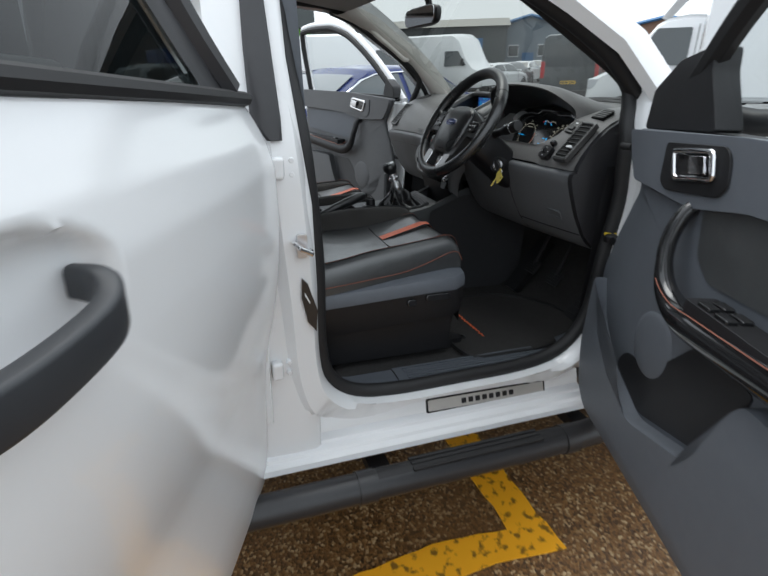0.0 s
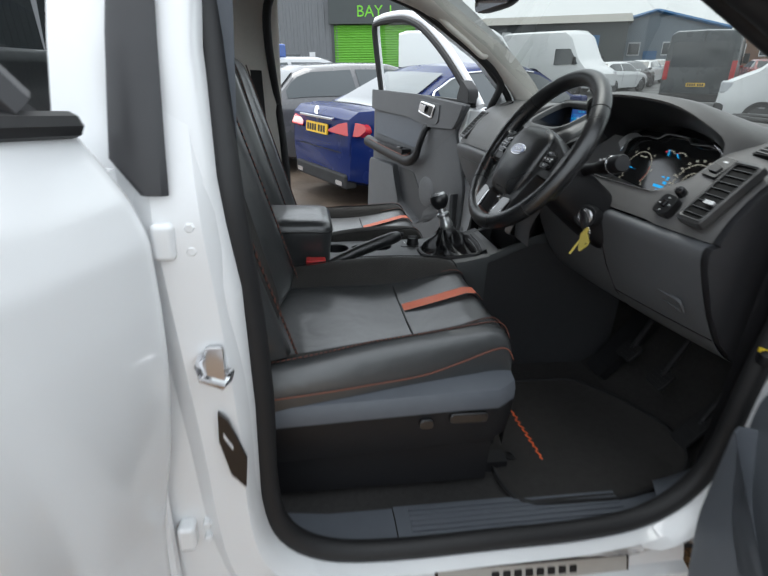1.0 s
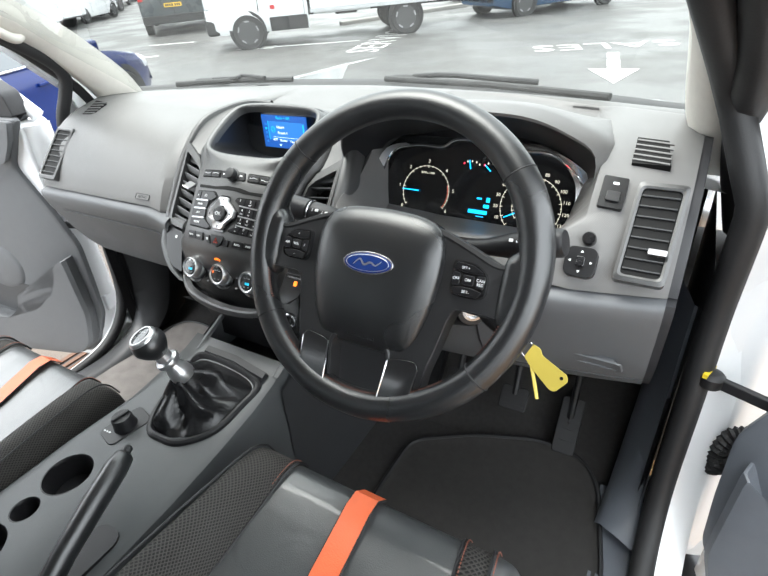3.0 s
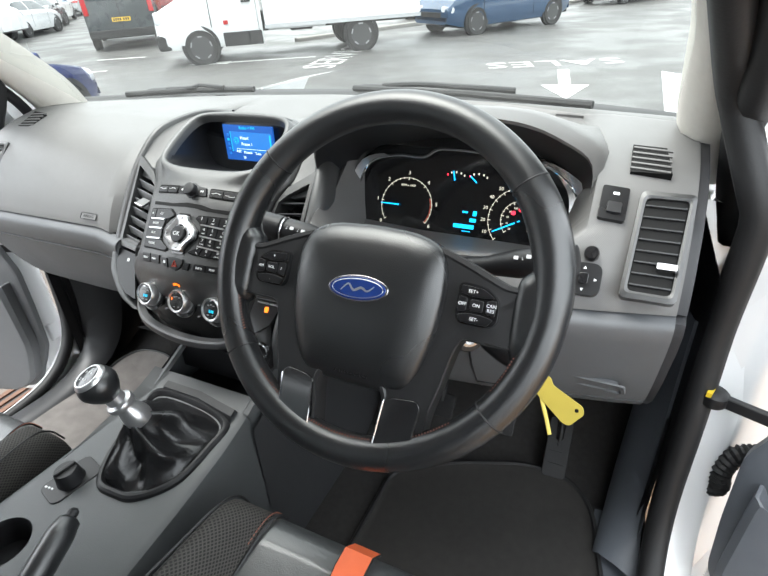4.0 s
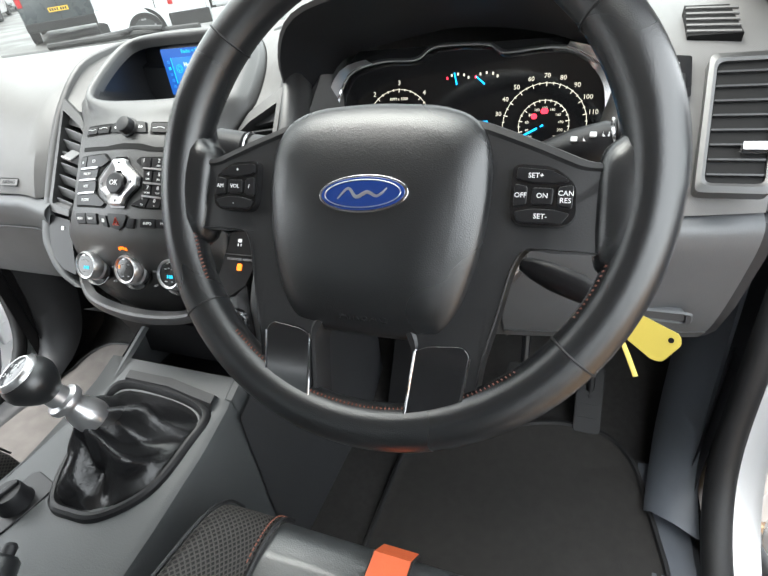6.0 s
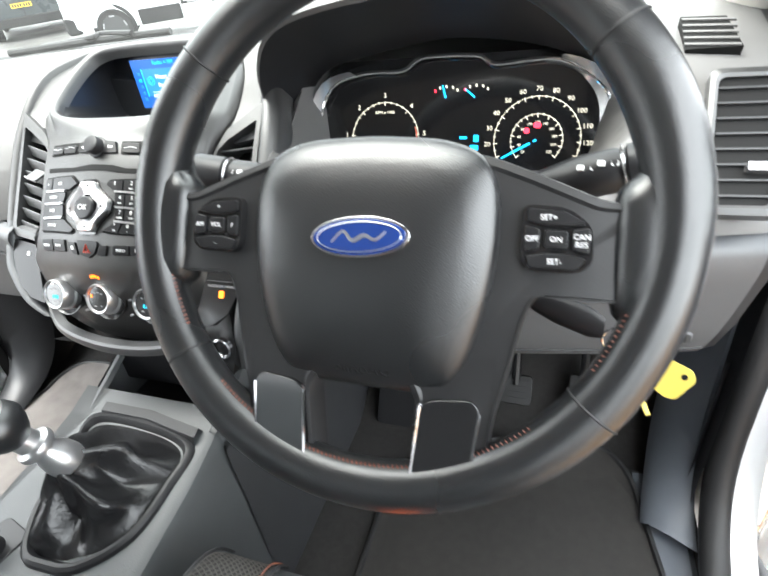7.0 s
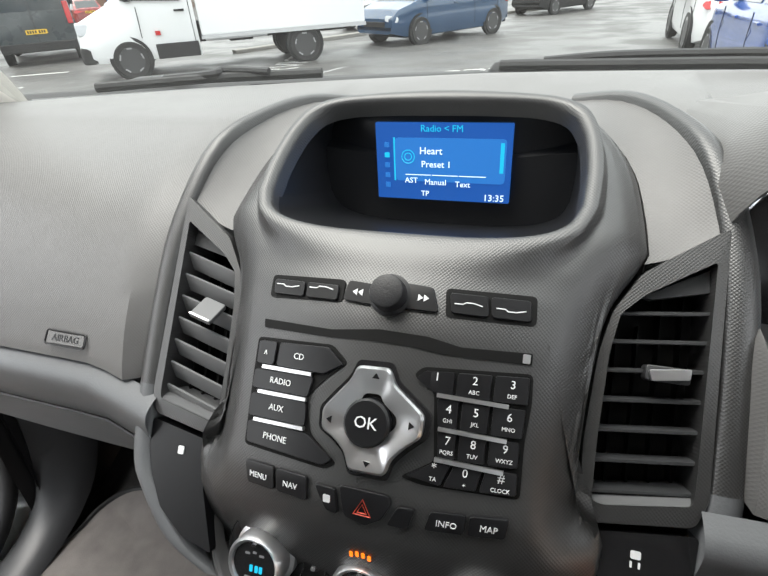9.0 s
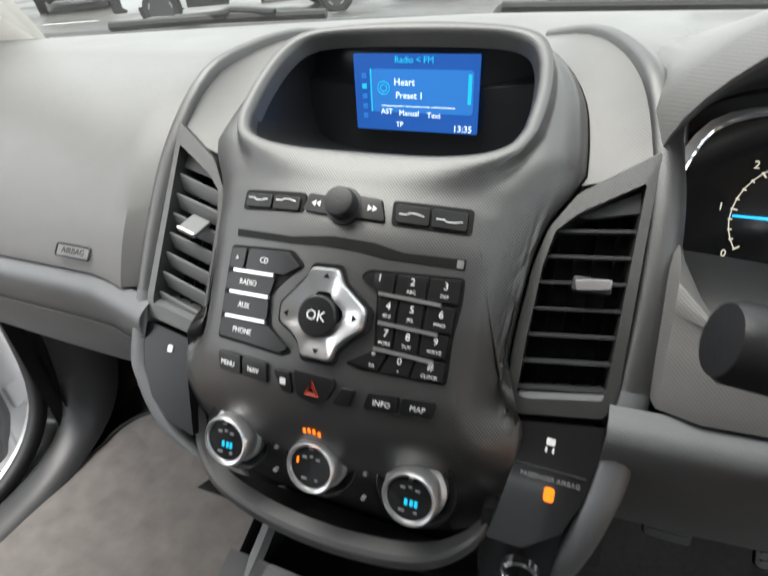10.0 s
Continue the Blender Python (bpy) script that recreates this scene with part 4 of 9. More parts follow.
    for nm, mat, some in (("stack_band", PANEL, rows_[15:]), ("stack_foot_band", DASHLO, rows_[:16])):
        bm = B()
        skin(bm, some)
        part(nm, bm, mat, dash, "band moulded round the vents", angle=60)
    # the cap between the vent, the hood and the band
    top = crown[25:]
    inner = [PF @ V(p.x + 0.0012, p.y, p.z + 0.0) for p in rim_r[53:80]]
    rows_ = []
    for k in range(17):
        p, q = inner[k * (len(inner) - 1) // 16], top[k * (len(top) - 1) // 16]
        row = [V(side * w.x, w.y, w.z - 0.004 * f * (1 - f) * 4 - 0.003 * f) for f in (0, 0.25, 0.5, 0.75, 1) for w in (p.lerp(q, f),)]
        rows_.append([row[0] + V(0, 0.01, -0.03)] + row)
    bm = B()
    skin(bm, rows_)
    part("vent_cap", bm, DASH, dash, angle=60)
part("panel_line", prism(B(), rrect(0.045, 0.0012, 0.0004, 0.159, -0.078), PF, VD - 0.006, VD - 0.0022), SLAT, dash)
lettering("PASSENGER AIRBAG", PF @ Matrix.Translation((0.1600, -0.0840, VD - 0.0024)), 0.0042, SLATG, dash)
part("traction_mark", prism(B(), rrect(0.0055, 0.0045, 0.0008, 0.157, -0.0600), PF, VD - 0.006, VD - 0.0024), MARK, dash)
for dx in (-0.0022, 0.0022):
    part("traction_mark", prism(B(), rrect(0.0012, 0.0035, 0.0003, 0.157 + dx, -0.0655), PF, VD - 0.006, VD - 0.0024), MARK, dash)
part("airbag_lamp", prism(B(), rrect(0.0065, 0.009, 0.002, 0.161, -0.0935), PF, VD - 0.006, VD - 0.0015), AMBER, dash, "lit amber airbag lamp")
part("panel_mark", prism(B(), rrect(0.005, 0.006, 0.001, -0.158, -0.062), PF, VD - 0.006, VD - 0.0020), MARK, dash)
lf = frame_at((0.152, 0.2145, 1.060), (0, -0.985, 0.17), (0, 0.17, 0.985))
part("power_socket", lathe(B(), [(0.0135, -0.02), (0.0135, 0.003), (0.0115, 0.004), (0.0105, 0.002), (0.0105, -0.012), (0, -0.012)], lf, 24), CHROME, dash, "chrome-ringed power socket")
part("socket_panel", prism(B(), rounded([(-0.031, 0.051), (0.021, 0.051), (0.019, 0.0), (0.008, -0.040), (-0.026, -0.040), (-0.030, 0.0)], 0.004), lf, -0.02, 0.0), GLOSSB, dash)

# passenger side: moulded word and outer vents
AF = frame_at((-0.294, crease(-0.294) + 0.0035, 1.2045), (0, -0.78, 0.62), (0, 0.62, 0.78))
part("airbag_plate", prism(B(), rrect(0.040, 0.0095, 0.002), AF, -0.008, 0.0012), DASH, dash)
bm = B()
tube(bm, [AF @ V(x, y, 0.0012) for x, y in rrect(0.044, 0.0125, 0.0025)], 0.0008, 5, closed=True)
part("airbag_outline", bm, BLACKP, dash)
lettering("AIRBAG", AF @ Matrix.Translation((0, 0, 0.0014)), 0.0085, BLACKP, dash)


def end_vent(cx, cy, cz, w, h, n, name, tab=None, lean=0.0):
    fr = frame_at((cx, cy, cz), (lean, -0.753, 0.66), (0, 0.66, 0.753))
    sh = 0.05
    quad = lambda a, b: rounded([(-a + b * sh - 0.004, b), (a + b * sh * 0.2, b), (a - 0.004, -b), (-a - b * sh - 0.002, -b)], 0.007)
    bm = B()
    skin(bm, [[fr @ V(x, y, d) for x, y in pts] for pts, d in ((quad(w / 2 + 0.007, h / 2 + 0.009), -0.012), (quad(w / 2 + 0.007, h / 2 + 0.009), 0.004), (quad(w / 2 + 0.003, h / 2 + 0.003), 0.006), (quad(w / 2, h / 2), 0.0045), (quad(w / 2, h / 2), -0.004))], close=True)
    part(name, bm, PANEL, dash, "louvred end vent", angle=30)
    # Flat black plate stands in for the shade of a deep vent.
    part("vent_back", prism(B(), quad(w / 2, h / 2), fr, -0.02, 0.0012), VENT_SHADE, dash)
    for k in range(n):
        y = h / 2 - h * (k + 0.7) / (n + 0.3)
        bm = B()
        box(bm, -w / 2 - 0.002, w / 2 - 0.003, -0.0011, 0.0011, -0.0035, 0.0, fr @ Matrix.Translation((y * sh * 0.6, y, 0.0045)))
        part("slat", bm, SLAT, dash, bevel=0.0005)
    if tab:
        part("vent_tab", prism(B(), rrect(0.022, 0.0075, 0.001, *tab), fr, 0.0, 0.012), SILVER, dash, "silver vent tab")


end_vent(0.687, 0.3600, 1.262, 0.047, 0.122, 8, "end_vent", (0.010, -0.027))
end_vent(-0.682, 0.350, 1.250, 0.056, 0.122, 8, "end_vent")
for side in (1, -1):
    x = 0.663 if side > 0 else -0.655
    fr = frame_at((x, 0.470, 1.338), (0, -0.42, 0.91), (0, 0.91, 0.42))
    # Black plate paints the shade of the demister's opening.
    part("demist_vent", prism(B(), [(-0.026, 0.030), (0.016, 0.026), (0.026, -0.026), (-0.024, -0.026)], fr, -0.01, 0.0012), VENT_SHADE, dash)
    for k in range(5):
        bm = B()
        box(bm, -0.025, 0.024, -0.0015, 0.0015, 0, 0.0026, fr @ Matrix.Translation((0, 0.021 - 0.0105 * k, 0)) @ Matrix.Rotation(radians(-6 if side > 0 else 6), 4, "Z"))
        part("slat", bm, DASH, dash)
# headlamp leveller, mirror switch and small button by the end vent
SWF = frame_at((0.6262, 0.3978, 1.2985), (0.14, -0.615, 0.776), (0, 0.776, 0.615))
part("leveller_plate", prism(B(), rrect(0.033, 0.050, 0.003), SWF, -0.012, 0.0022), BUTTON, dash)
part("leveller_wheel", prism(B(), rrect(0.018, 0.016, 0.002, 0.001, -0.008), SWF, 0, 0.006), BLACKP, dash, bevel=0.001)
part("leveller_mark", prism(B(), rrect(0.008, 0.004, 0.001, 0.001, 0.014), SWF, 0, 0.0026), MARK, dash)
MF = frame_at((0.608, 0.322, 1.2225), (0, -0.82, 0.57), (0, 0.57, 0.82))
part("mirror_switch", prism(B(), rrect(0.042, 0.042, 0.011), MF, -0.015, 0.004), BUTTON, dash, "black mirror switch", bevel=0.001)
part("mirror_switch_stick", prism(B(), rrect(0.012, 0.014, 0.003), MF, 0.003, 0.009), GLOSSB, dash, bevel=0.001)
for a in range(4):
    part("arrow_mark", prism(B(), [(-0.002, 0.0125), (0.002, 0.0125), (0, 0.016)], MF @ Matrix.Rotation(radians(90 * a), 4, "Z"), 0.003, 0.0045), MARK, dash)
part("round_button", lathe(B(), [(0.0095, -0.01), (0.0095, 0.003), (0.008, 0.006), (0, 0.0065)], frame_at((0.612, 0.342, 1.250), (0, -0.80, 0.6), (0, 0.6, 0.8)), 20), GLOSSB, dash)

# ---- instruments ----
CF = frame_at((0.39, 0.455, 1.253), (0, -0.933, 0.36), (0, 0.36, 0.933))
hood_line = [(0.195, 0.40, 1.225), (0.19, 0.385, 1.29), (0.205, 0.355, 1.345), (0.25, 0.325, 1.388), (0.33, 0.315, 1.405), (0.42, 0.33, 1.408), (0.50, 0.365, 1.398), (0.555, 0.40, 1.37), (0.592, 0.43, 1.332), (0.592, 0.41, 1.27), (0.575, 0.385, 1.215)]
hl = spline(hood_line, 4)
bm = B()
outer = [V(0.39 + (p.x - 0.39) * 1.05, p.y + 0.02, p.z + 0.012) for p in hl]
far = [V(0.39 + (p.x - 0.39) * 1.10, max(p.y + 0.10, 0.50 + 0.12 * (p.z - 1.2) / 0.2), min(p.z - 0.01, 1.352)) for p in hl]
mid = [V(0.39 + (p.x - 0.39) * 1.08, p.y + 0.06, p.z + 0.008) for p in hl]
skin(bm, [hl, [p + V(0, -0.004, 0.005) for p in hl], outer, mid, far, [V(0.39 + (p.x - 0.39) * 1.06, p.y + 0.03, p.z - 0.05) for p in far]])
part("binnacle_hood", bm, DASH, dash, "grey hood over the instruments", angle=70)
bm = B()
face = [CF @ V(p.x, p.y, 0.012) for p in spline([(x, s, 0) for x, s in ((-0.185, -0.06), (-0.19, 0.0), (-0.178, 0.045), (-0.15, 0.075), (-0.08, 0.09), (0.0, 0.10), (0.08, 0.092), (0.14, 0.075), (0.185, 0.045), (0.20, 0.0), (0.19, -0.06))], 4)]
skin(bm, [hl, [p * 0.5 + q * 0.5 for p, q in zip(hl, face)], face])
part("binnacle_inside", bm, BLACKP, dash, angle=70)
part("cluster_face", prism(B(), [(-0.19, -0.10), (0.20, -0.10), (0.20, 0.045), (0.15, 0.085), (-0.14, 0.085), (-0.19, 0.045)], CF, -0.02, -0.004), GLOSSB, dash, "black instrument face")
bez = spline([(x, s, 0) for x, s in ((-0.168, -0.08), (-0.174, -0.03), (-0.172, 0.005), (-0.152, 0.053), (-0.105, 0.068), (-0.057, 0.068), (-0.038, 0.079), (-0.019, 0.083), (0.035, 0.081), (0.05, 0.074), (0.064, 0.07), (0.13, 0.071), (0.179, 0.04), (0.193, 0.003), (0.19, -0.04), (0.18, -0.08))], 4)
bm = B()
tube(bm, [CF @ V(p.x, p.y, 0.006) for p in bez], 0.0026, 8)
part("cluster_bezel", bm, CHROME, dash, "chrome outline round the dials")
for pick, w in ((bez[44:], 0.017), (bez[:16], 0.007)):
    bm = B()
    rows_ = []
    for k, p in enumerate(pick):
        o = V(p.x, p.y + 0.01, 0).normalized() * (0.003 + w * math.sin(math.pi * min(1.0, (k + 0.5) / len(pick))))
        rows_.append([CF @ V(p.x, p.y, 0.008), CF @ V(p.x + o.x * 0.5, p.y + o.y * 0.5, 0.0155), CF @ V(p.x + o.x, p.y + o.y, 0.021)])
    skin(bm, rows_)
    part("cluster_crescent", bm, SILVER, dash, "satin silver crescent beside the dials", angle=60)
bm = B()
arc = [p for p in bez if p.x > 0.11]
skin(bm, [[CF @ V(p.x, p.y, 0.005), CF @ V(p.x - 0.014 * max(0, 1 - ((p.y - 0.005) / 0.06) ** 2), p.y - 0.003, -0.002)] for p in arc if p.y > -0.04])
part("silver_crescent", bm, SILVER, dash, "satin silver crescent beside the dial")


def dial(cx, cy, r, names, a0, a1, sub, size, span_needle, na, lower):
    """Ticks, numbers and a needle of one round gauge; angles from the right, in degrees."""
    for k in range((len(names) - 1) * sub + 1):
        a = radians(a0 + (a1 - a0) * k / ((len(names) - 1) * sub))
        big = k % sub == 0
        fr = CF @ Matrix.Translation((cx + r * math.cos(a), cy + r * math.sin(a), -0.0035)) @ Matrix.Rotation(a, 4, "Z")
        part("dial_tick", prism(B(), [(-0.004 if big else -0.002, -0.0005), (0.001, -0.0005), (0.001, 0.0005), (-0.004 if big else -0.002, 0.0005)], fr, 0, 0.0006), DIALT, dash)
        if big and names[k // sub]:
            q = r + (-0.0095 if lower else 0.008)
            lettering(names[k // sub], CF @ Matrix.Translation((cx + q * math.cos(a), cy + q * math.sin(a), -0.0032)), size, DIALT, dash)
    bm = B()
    tube(bm, [CF @ V(cx + r * math.cos(radians(a0 + (a1 - a0) * k / 24)), cy + r * math.sin(radians(a0 + (a1 - a0) * k / 24)), -0.0035) for k in range(25)], 0.0004, 5)
    part("dial_arc", bm, DIALT, dash)
    fr = CF @ Matrix.Translation((cx, cy, 0.001)) @ Matrix.Rotation(radians(na), 4, "Z")
    part("needle", prism(B(), [(span_needle[0], -0.0012), (span_needle[1], -0.0008), (span_needle[1], 0.0008), (span_needle[0], 0.0012)], fr, 0, 0.001), CYAN, dash, "lit blue needle")


dial(-0.081, -0.012, 0.0455, ["0", "1", "2", "3", "4", "5", "6"], 215, -35, 4, 0.0085, (0.012, 0.045), 180, False)
dial(0.110, -0.016, 0.050, [str(10 * k) if k else "" for k in range(15)], 222, -42, 2, 0.0078, (0.008, 0.045), 208, False)
dial(0.110, -0.016, 0.030, [str(20 * k) if k else "" for k in range(1, 12)], 222, -42, 2, 0.0045, (0.0, 0.004), 208, True)
bm = B()
tube(bm, [CF @ V(-0.081 + 0.043 * math.cos(radians(a)), -0.012 + 0.043 * math.sin(radians(a)), -0.0034) for a in range(-35, 22, 5)], 0.0009, 5)
part("red_arc", bm, REDM, dash)
lettering("RPM x 1000", CF @ Matrix.Translation((-0.081, 0.021, -0.0032)), 0.0052, DIALT, dash)
for x, y, w in ((0.098, -0.005, 0.007), (0.110, 0.001, 0.009)):
    part("warning_lamp", prism(B(), rrect(w, 0.0065, 0.003, x, y), CF, -0.004, -0.0028), REDL, dash, "lit red warning lamp")
for x0, x1, s, na in ((-0.020, 0.018, 0.040, 105), (0.020, 0.052, 0.040, 140)):
    for k in range(5):
        a = radians(150 - 30 * k)
        cx = (x0 + x1) / 2
        part("gauge_tick", prism(B(), rrect(0.002, 0.0032, 0.0005, cx + 0.016 * math.cos(a), s + 0.009 * math.sin(a)), CF, -0.004, -0.0028), REDL if k == 0 else DIALT, dash)
    fr = CF @ Matrix.Translation(((x0 + x1) / 2, s - 0.006, -0.002)) @ Matrix.Rotation(radians(na), 4, "Z")
    part("needle", prism(B(), [(0.002, -0.001), (0.017, -0.0008), (0.017, 0.0008), (0.002, 0.001)], fr, 0, 0.001), CYAN, dash)
for x, y, w, h in ((0.022, -0.012, 0.009, 0.003), (0.038, -0.013, 0.006, 0.008), (0.036, -0.024, 0.010, 0.006), (0.022, -0.035, 0.034, 0.0065), (0.027, -0.0425, 0.014, 0.0012)):
    part("trip_segment", prism(B(), rrect(w, h, 0.0006, x, y), CF, -0.004, -0.0030), CYAN, dash)

# ---- steering wheel, column and stalks ----
WC, WN, WU = V(0.414, 0.118, 1.292), V(0, -0.848, 0.53), V(0, 0.53, 0.848)
WF = frame_at(WC, WN, WU)
wheel = part("steering_wheel", lathe(B(), [(0.0, -0.09), (0.05, -0.09), (0.055, -0.04), (0.03, -0.03), (0, -0.03)], WF, 24), BLACKP, truck, "black leather-bound steering wheel with four spokes")
RW, RT = 0.1785, 0.0172


def spline_2d_closed(pts):
    return [(p.x, p.y) for p in spline([(x, y, 0) for x, y in pts], 4, closed=True)]


def rim_radius(a):
    """The rim is a little thicker where the thumbs rest."""
    return RT * (1 + 0.10 * math.exp(-((math.degrees(a) - 20) / 22) ** 2) + 0.10 * math.exp(-((math.degrees(a) - 160) / 22) ** 2))


bm = B()
tube(bm, [WF @ V(RW * math.cos(2 * math.pi * k / 120), RW * math.sin(2 * math.pi * k / 120), 0) for k in range(120)], [rim_radius(2 * math.pi * k / 120) for k in range(120)], 22, closed=True, ref=WN)
rim = part("rim", bm, LEATHERW, wheel, "worn black leather rim", angle=80)
for a in (38, 142, 217, 323):
    a = radians(a)
    c, u = WF @ V(RW * math.cos(a), RW * math.sin(a), 0), (WF.to_3x3() @ V(math.cos(a), math.sin(a), 0))
    bm = B()
    tube(bm, [c + (u * math.cos(b) + Vector(WN) * math.sin(b)) * (rim_radius(a) + 0.0001) for b in [2 * math.pi * k / 24 for k in range(24)]], 0.0009, 5, closed=True)
    part("rim_seam", bm, RUBBER, rim)
for a0, a1 in ((148, 211), (228, 248), (256, 284), (292, 312), (-31, -8)):
    n = int((a1 - a0) * 0.9)
    bm = B()
    for k in range(n):
        a = radians(a0 + (a1 - a0) * k / n)
        rr = RW - RT * 0.93
        for da, dz in ((0.0, -0.002), (0.006, 0.002)):
            p, q = WF @ V(rr * math.cos(a + da), rr * math.sin(a + da), 0.003 + dz), WF @ V((rr + 0.0006) * math.cos(a + 0.014 - da), (rr + 0.0006) * math.sin(a + 0.014 - da), 0.003 - dz + 0.004)
            tube(bm, [p, q], 0.0006, 4)
    part("stitching", bm, STITCH, rim, "red thread stitching")
for sx in (1, -1):
    bm = B()
    out = rounded([(sx * x, y) for x, y in ((0.040, 0.046), (0.075, 0.040), (0.105, 0.029), (0.142, 0.014), (0.166, 0.014), (0.168, -0.044), (0.150, -0.0415), (0.107, -0.0415), (0.1005, -0.056), (0.093, -0.095), (0.0865, -0.122), (0.082, -0.160), (0.072, -0.172), (0.036, -0.181), (0.033, -0.172), (0.038, -0.118), (0.030, -0.105), (0.026, 0.0))], 0.007)
    mid_ = (sx * 0.085, -0.045)
    skin(bm, [[WF @ V(x, y, d - 0.10 * max(0, abs(x) - 0.13) - 0.10 * max(0, -0.11 - y)) for x, y in pts] for pts, d in ((out, -0.016), (out, 0.0045), (scaled(out, 0.985, mid_), 0.0075), (scaled(out, 0.93, mid_), 0.0085), (scaled(out, 0.90, mid_), 0.0070), (scaled(out, 0.5, mid_), 0.0065))], close=True, caps=True)
    spoke = part("spoke", bm, SPOKE, wheel, "satin black spoke", angle=28)
    # leather swelling where the spoke meets the rim
    pad = [(sx * x, y) for x, y in ((0.146, 0.016), (0.158, 0.034), (0.166, 0.062), (0.180, 0.060), (0.186, 0.0), (0.182, -0.066), (0.168, -0.074), (0.158, -0.058), (0.1475, -0.044))]
    pad = spline_2d_closed(pad)
    bm = B()
    skin(bm, [[WF @ V(x, y, d - 0.12 * max(0.0, abs(x) - 0.172)) for x, y in scaled(pad, k, (sx * 0.170, -0.004))] for k, d in ((0.96, -0.016), (1.0, -0.010), (1.0, -0.003), (0.95, 0.0045), (0.84, 0.0092), (0.6, 0.0118), (0.2, 0.0125))], close=True, caps=True)
    part("thumb_rest", bm, LEATHERW, rim, "black leather thumb rest", angle=80)
    ins = rounded([(sx * x, y) for x, y in ((0.041, -0.1165), (0.050, -0.1125), (0.074, -0.1100), (0.0795, -0.1150), (0.0750, -0.160), (0.068, -0.1655), (0.0405, -0.1735), (0.0375, -0.1690))], 0.003)
    part("spoke_insert", prism(B(), ins, WF @ Matrix.Translation((0, 0, 0.0)) @ Matrix.Rotation(radians(-2), 4, "X"), -0.012, 0.0055, 0.0006), GLOSSB, spoke, "gloss black spoke insert", bevel=0.0008)
    bm = B()
    tube(bm, [WF @ Matrix.Rotation(radians(-2), 4, "X") @ V(x, y, 0.0052) for x, y in ins[15:] + ins[:3]], 0.0009, 5)
    part("insert_edge", bm, CHROME, spoke)
    def pd(x, y):
        return (sx * (0.0945 + (x - 0.094) * 0.78), -0.029 + (y + 0.03) * 0.73)

    pod = rounded([(sx * 0.094, 0.026), (sx * 0.128, 0.024), (sx * 0.146, 0.010), (sx * 0.148, -0.022), (sx * 0.138, -0.030), (sx * 0.100, -0.030), (sx * 0.094, -0.020)], 0.008)
    pod = [pd(sx * x, y) for x, y in pod]
    part("button_pod", prism(B(), pod, WF, 0.0, 0.0125, 0.001), GLOSSB, spoke)
    for nm, pts in (("button", [(0.098, 0.022), (0.127, 0.020), (0.141, 0.009), (0.128, 0.007), (0.112, 0.007), (0.098, 0.010)]), ("button", [(0.097, 0.008), (0.109, 0.006), (0.109, -0.012), (0.097, -0.014)]), ("button", [(0.131, 0.006), (0.144, 0.008), (0.144, -0.014), (0.131, -0.012)]), ("button", [(0.111, 0.005), (0.129, 0.005), (0.129, -0.011), (0.111, -0.011)]), ("button", [(0.098, -0.016), (0.112, -0.013), (0.128, -0.013), (0.143, -0.016), (0.137, -0.027), (0.101, -0.027)])):
        part(nm, prism(B(), rounded([pd(x, y) for x, y in pts], 0.002), WF, 0.008, 0.0145, 0.0008), BUTTON, spoke, bevel=0.0008)
    words = (("SET+", 0.114, 0.0140), ("OFF", 0.1032, -0.003), ("ON", 0.120, -0.003), ("CAN", 0.1378, -0.0005), ("RES", 0.1378, -0.0065), ("SET-", 0.120, -0.0205)) if sx > 0 else (("AM", 0.1375, -0.003), ("VOL", 0.120, -0.003), ("/", 0.1032, -0.003), ("+", 0.118, 0.0145), ("-", 0.120, -0.0205))
    for w, x, y in words:
        lettering(w, WF @ Matrix.Translation((*pd(x, y), 0.0147)), 0.0044, MARK, spoke)
bm = B()
hub = [(-0.046, 0.0505), (0.0, 0.053), (0.046, 0.0505), (0.070, 0.042), (0.0815, 0.022), (0.083, -0.012), (0.079, -0.05), (0.070, -0.086), (0.059, -0.107), (0.040, -0.1125), (0.0, -0.1135), (-0.040, -0.1125), (-0.059, -0.107), (-0.070, -0.086), (-0.079, -0.05), (-0.083, -0.012), (-0.0815, 0.022), (-0.070, 0.042)]
hubr = rounded(hub, 0.012, 3)
skin(bm, [[WF @ V(x * k, (y + 0.03) * k - 0.03, d - 0.25 * (y * k) ** 2 * 4) for x, y in hubr] for k, d in ((1.0, -0.012), (1.0, 0.010), (0.992, 0.0135), (0.965, 0.0165), (0.93, 0.0185), (0.86, 0.0215), (0.75, 0.0242), (0.5, 0.0265), (0.25, 0.0275), (0.05, 0.028))], close=True, caps=True)
cover = part("airbag_cover", bm, LEATHERW, wheel, "black grained airbag cover", angle=70)
BADGE = material("badge_blue", (0.012, 0.035, 0.17), 0.12, var=0.05, coat=1.0)
BF = WF @ Matrix.Translation((0.0, -0.014, 0.0272)) @ Matrix.Rotation(radians(4), 4, "Z")
part("badge", prism(B(), disc(0.0325, 40, 0, 0, 0.0130), BF, -0.004, 0.0018), CHROME, cover, "chrome-edged oval badge", bevel=0.0006)
part("badge_field", prism(B(), disc(0.0305, 40, 0, 0, 0.0114), BF, 0.0, 0.0026), BADGE, cover, "blue oval badge field", bevel=0.0006)
bm = B()
tube(bm, [BF @ V(0.0275 * math.cos(2 * math.pi * k / 40), 0.0092 * math.sin(2 * math.pi * k / 40), 0.0026) for k in range(40)], 0.00045, 5, closed=True)
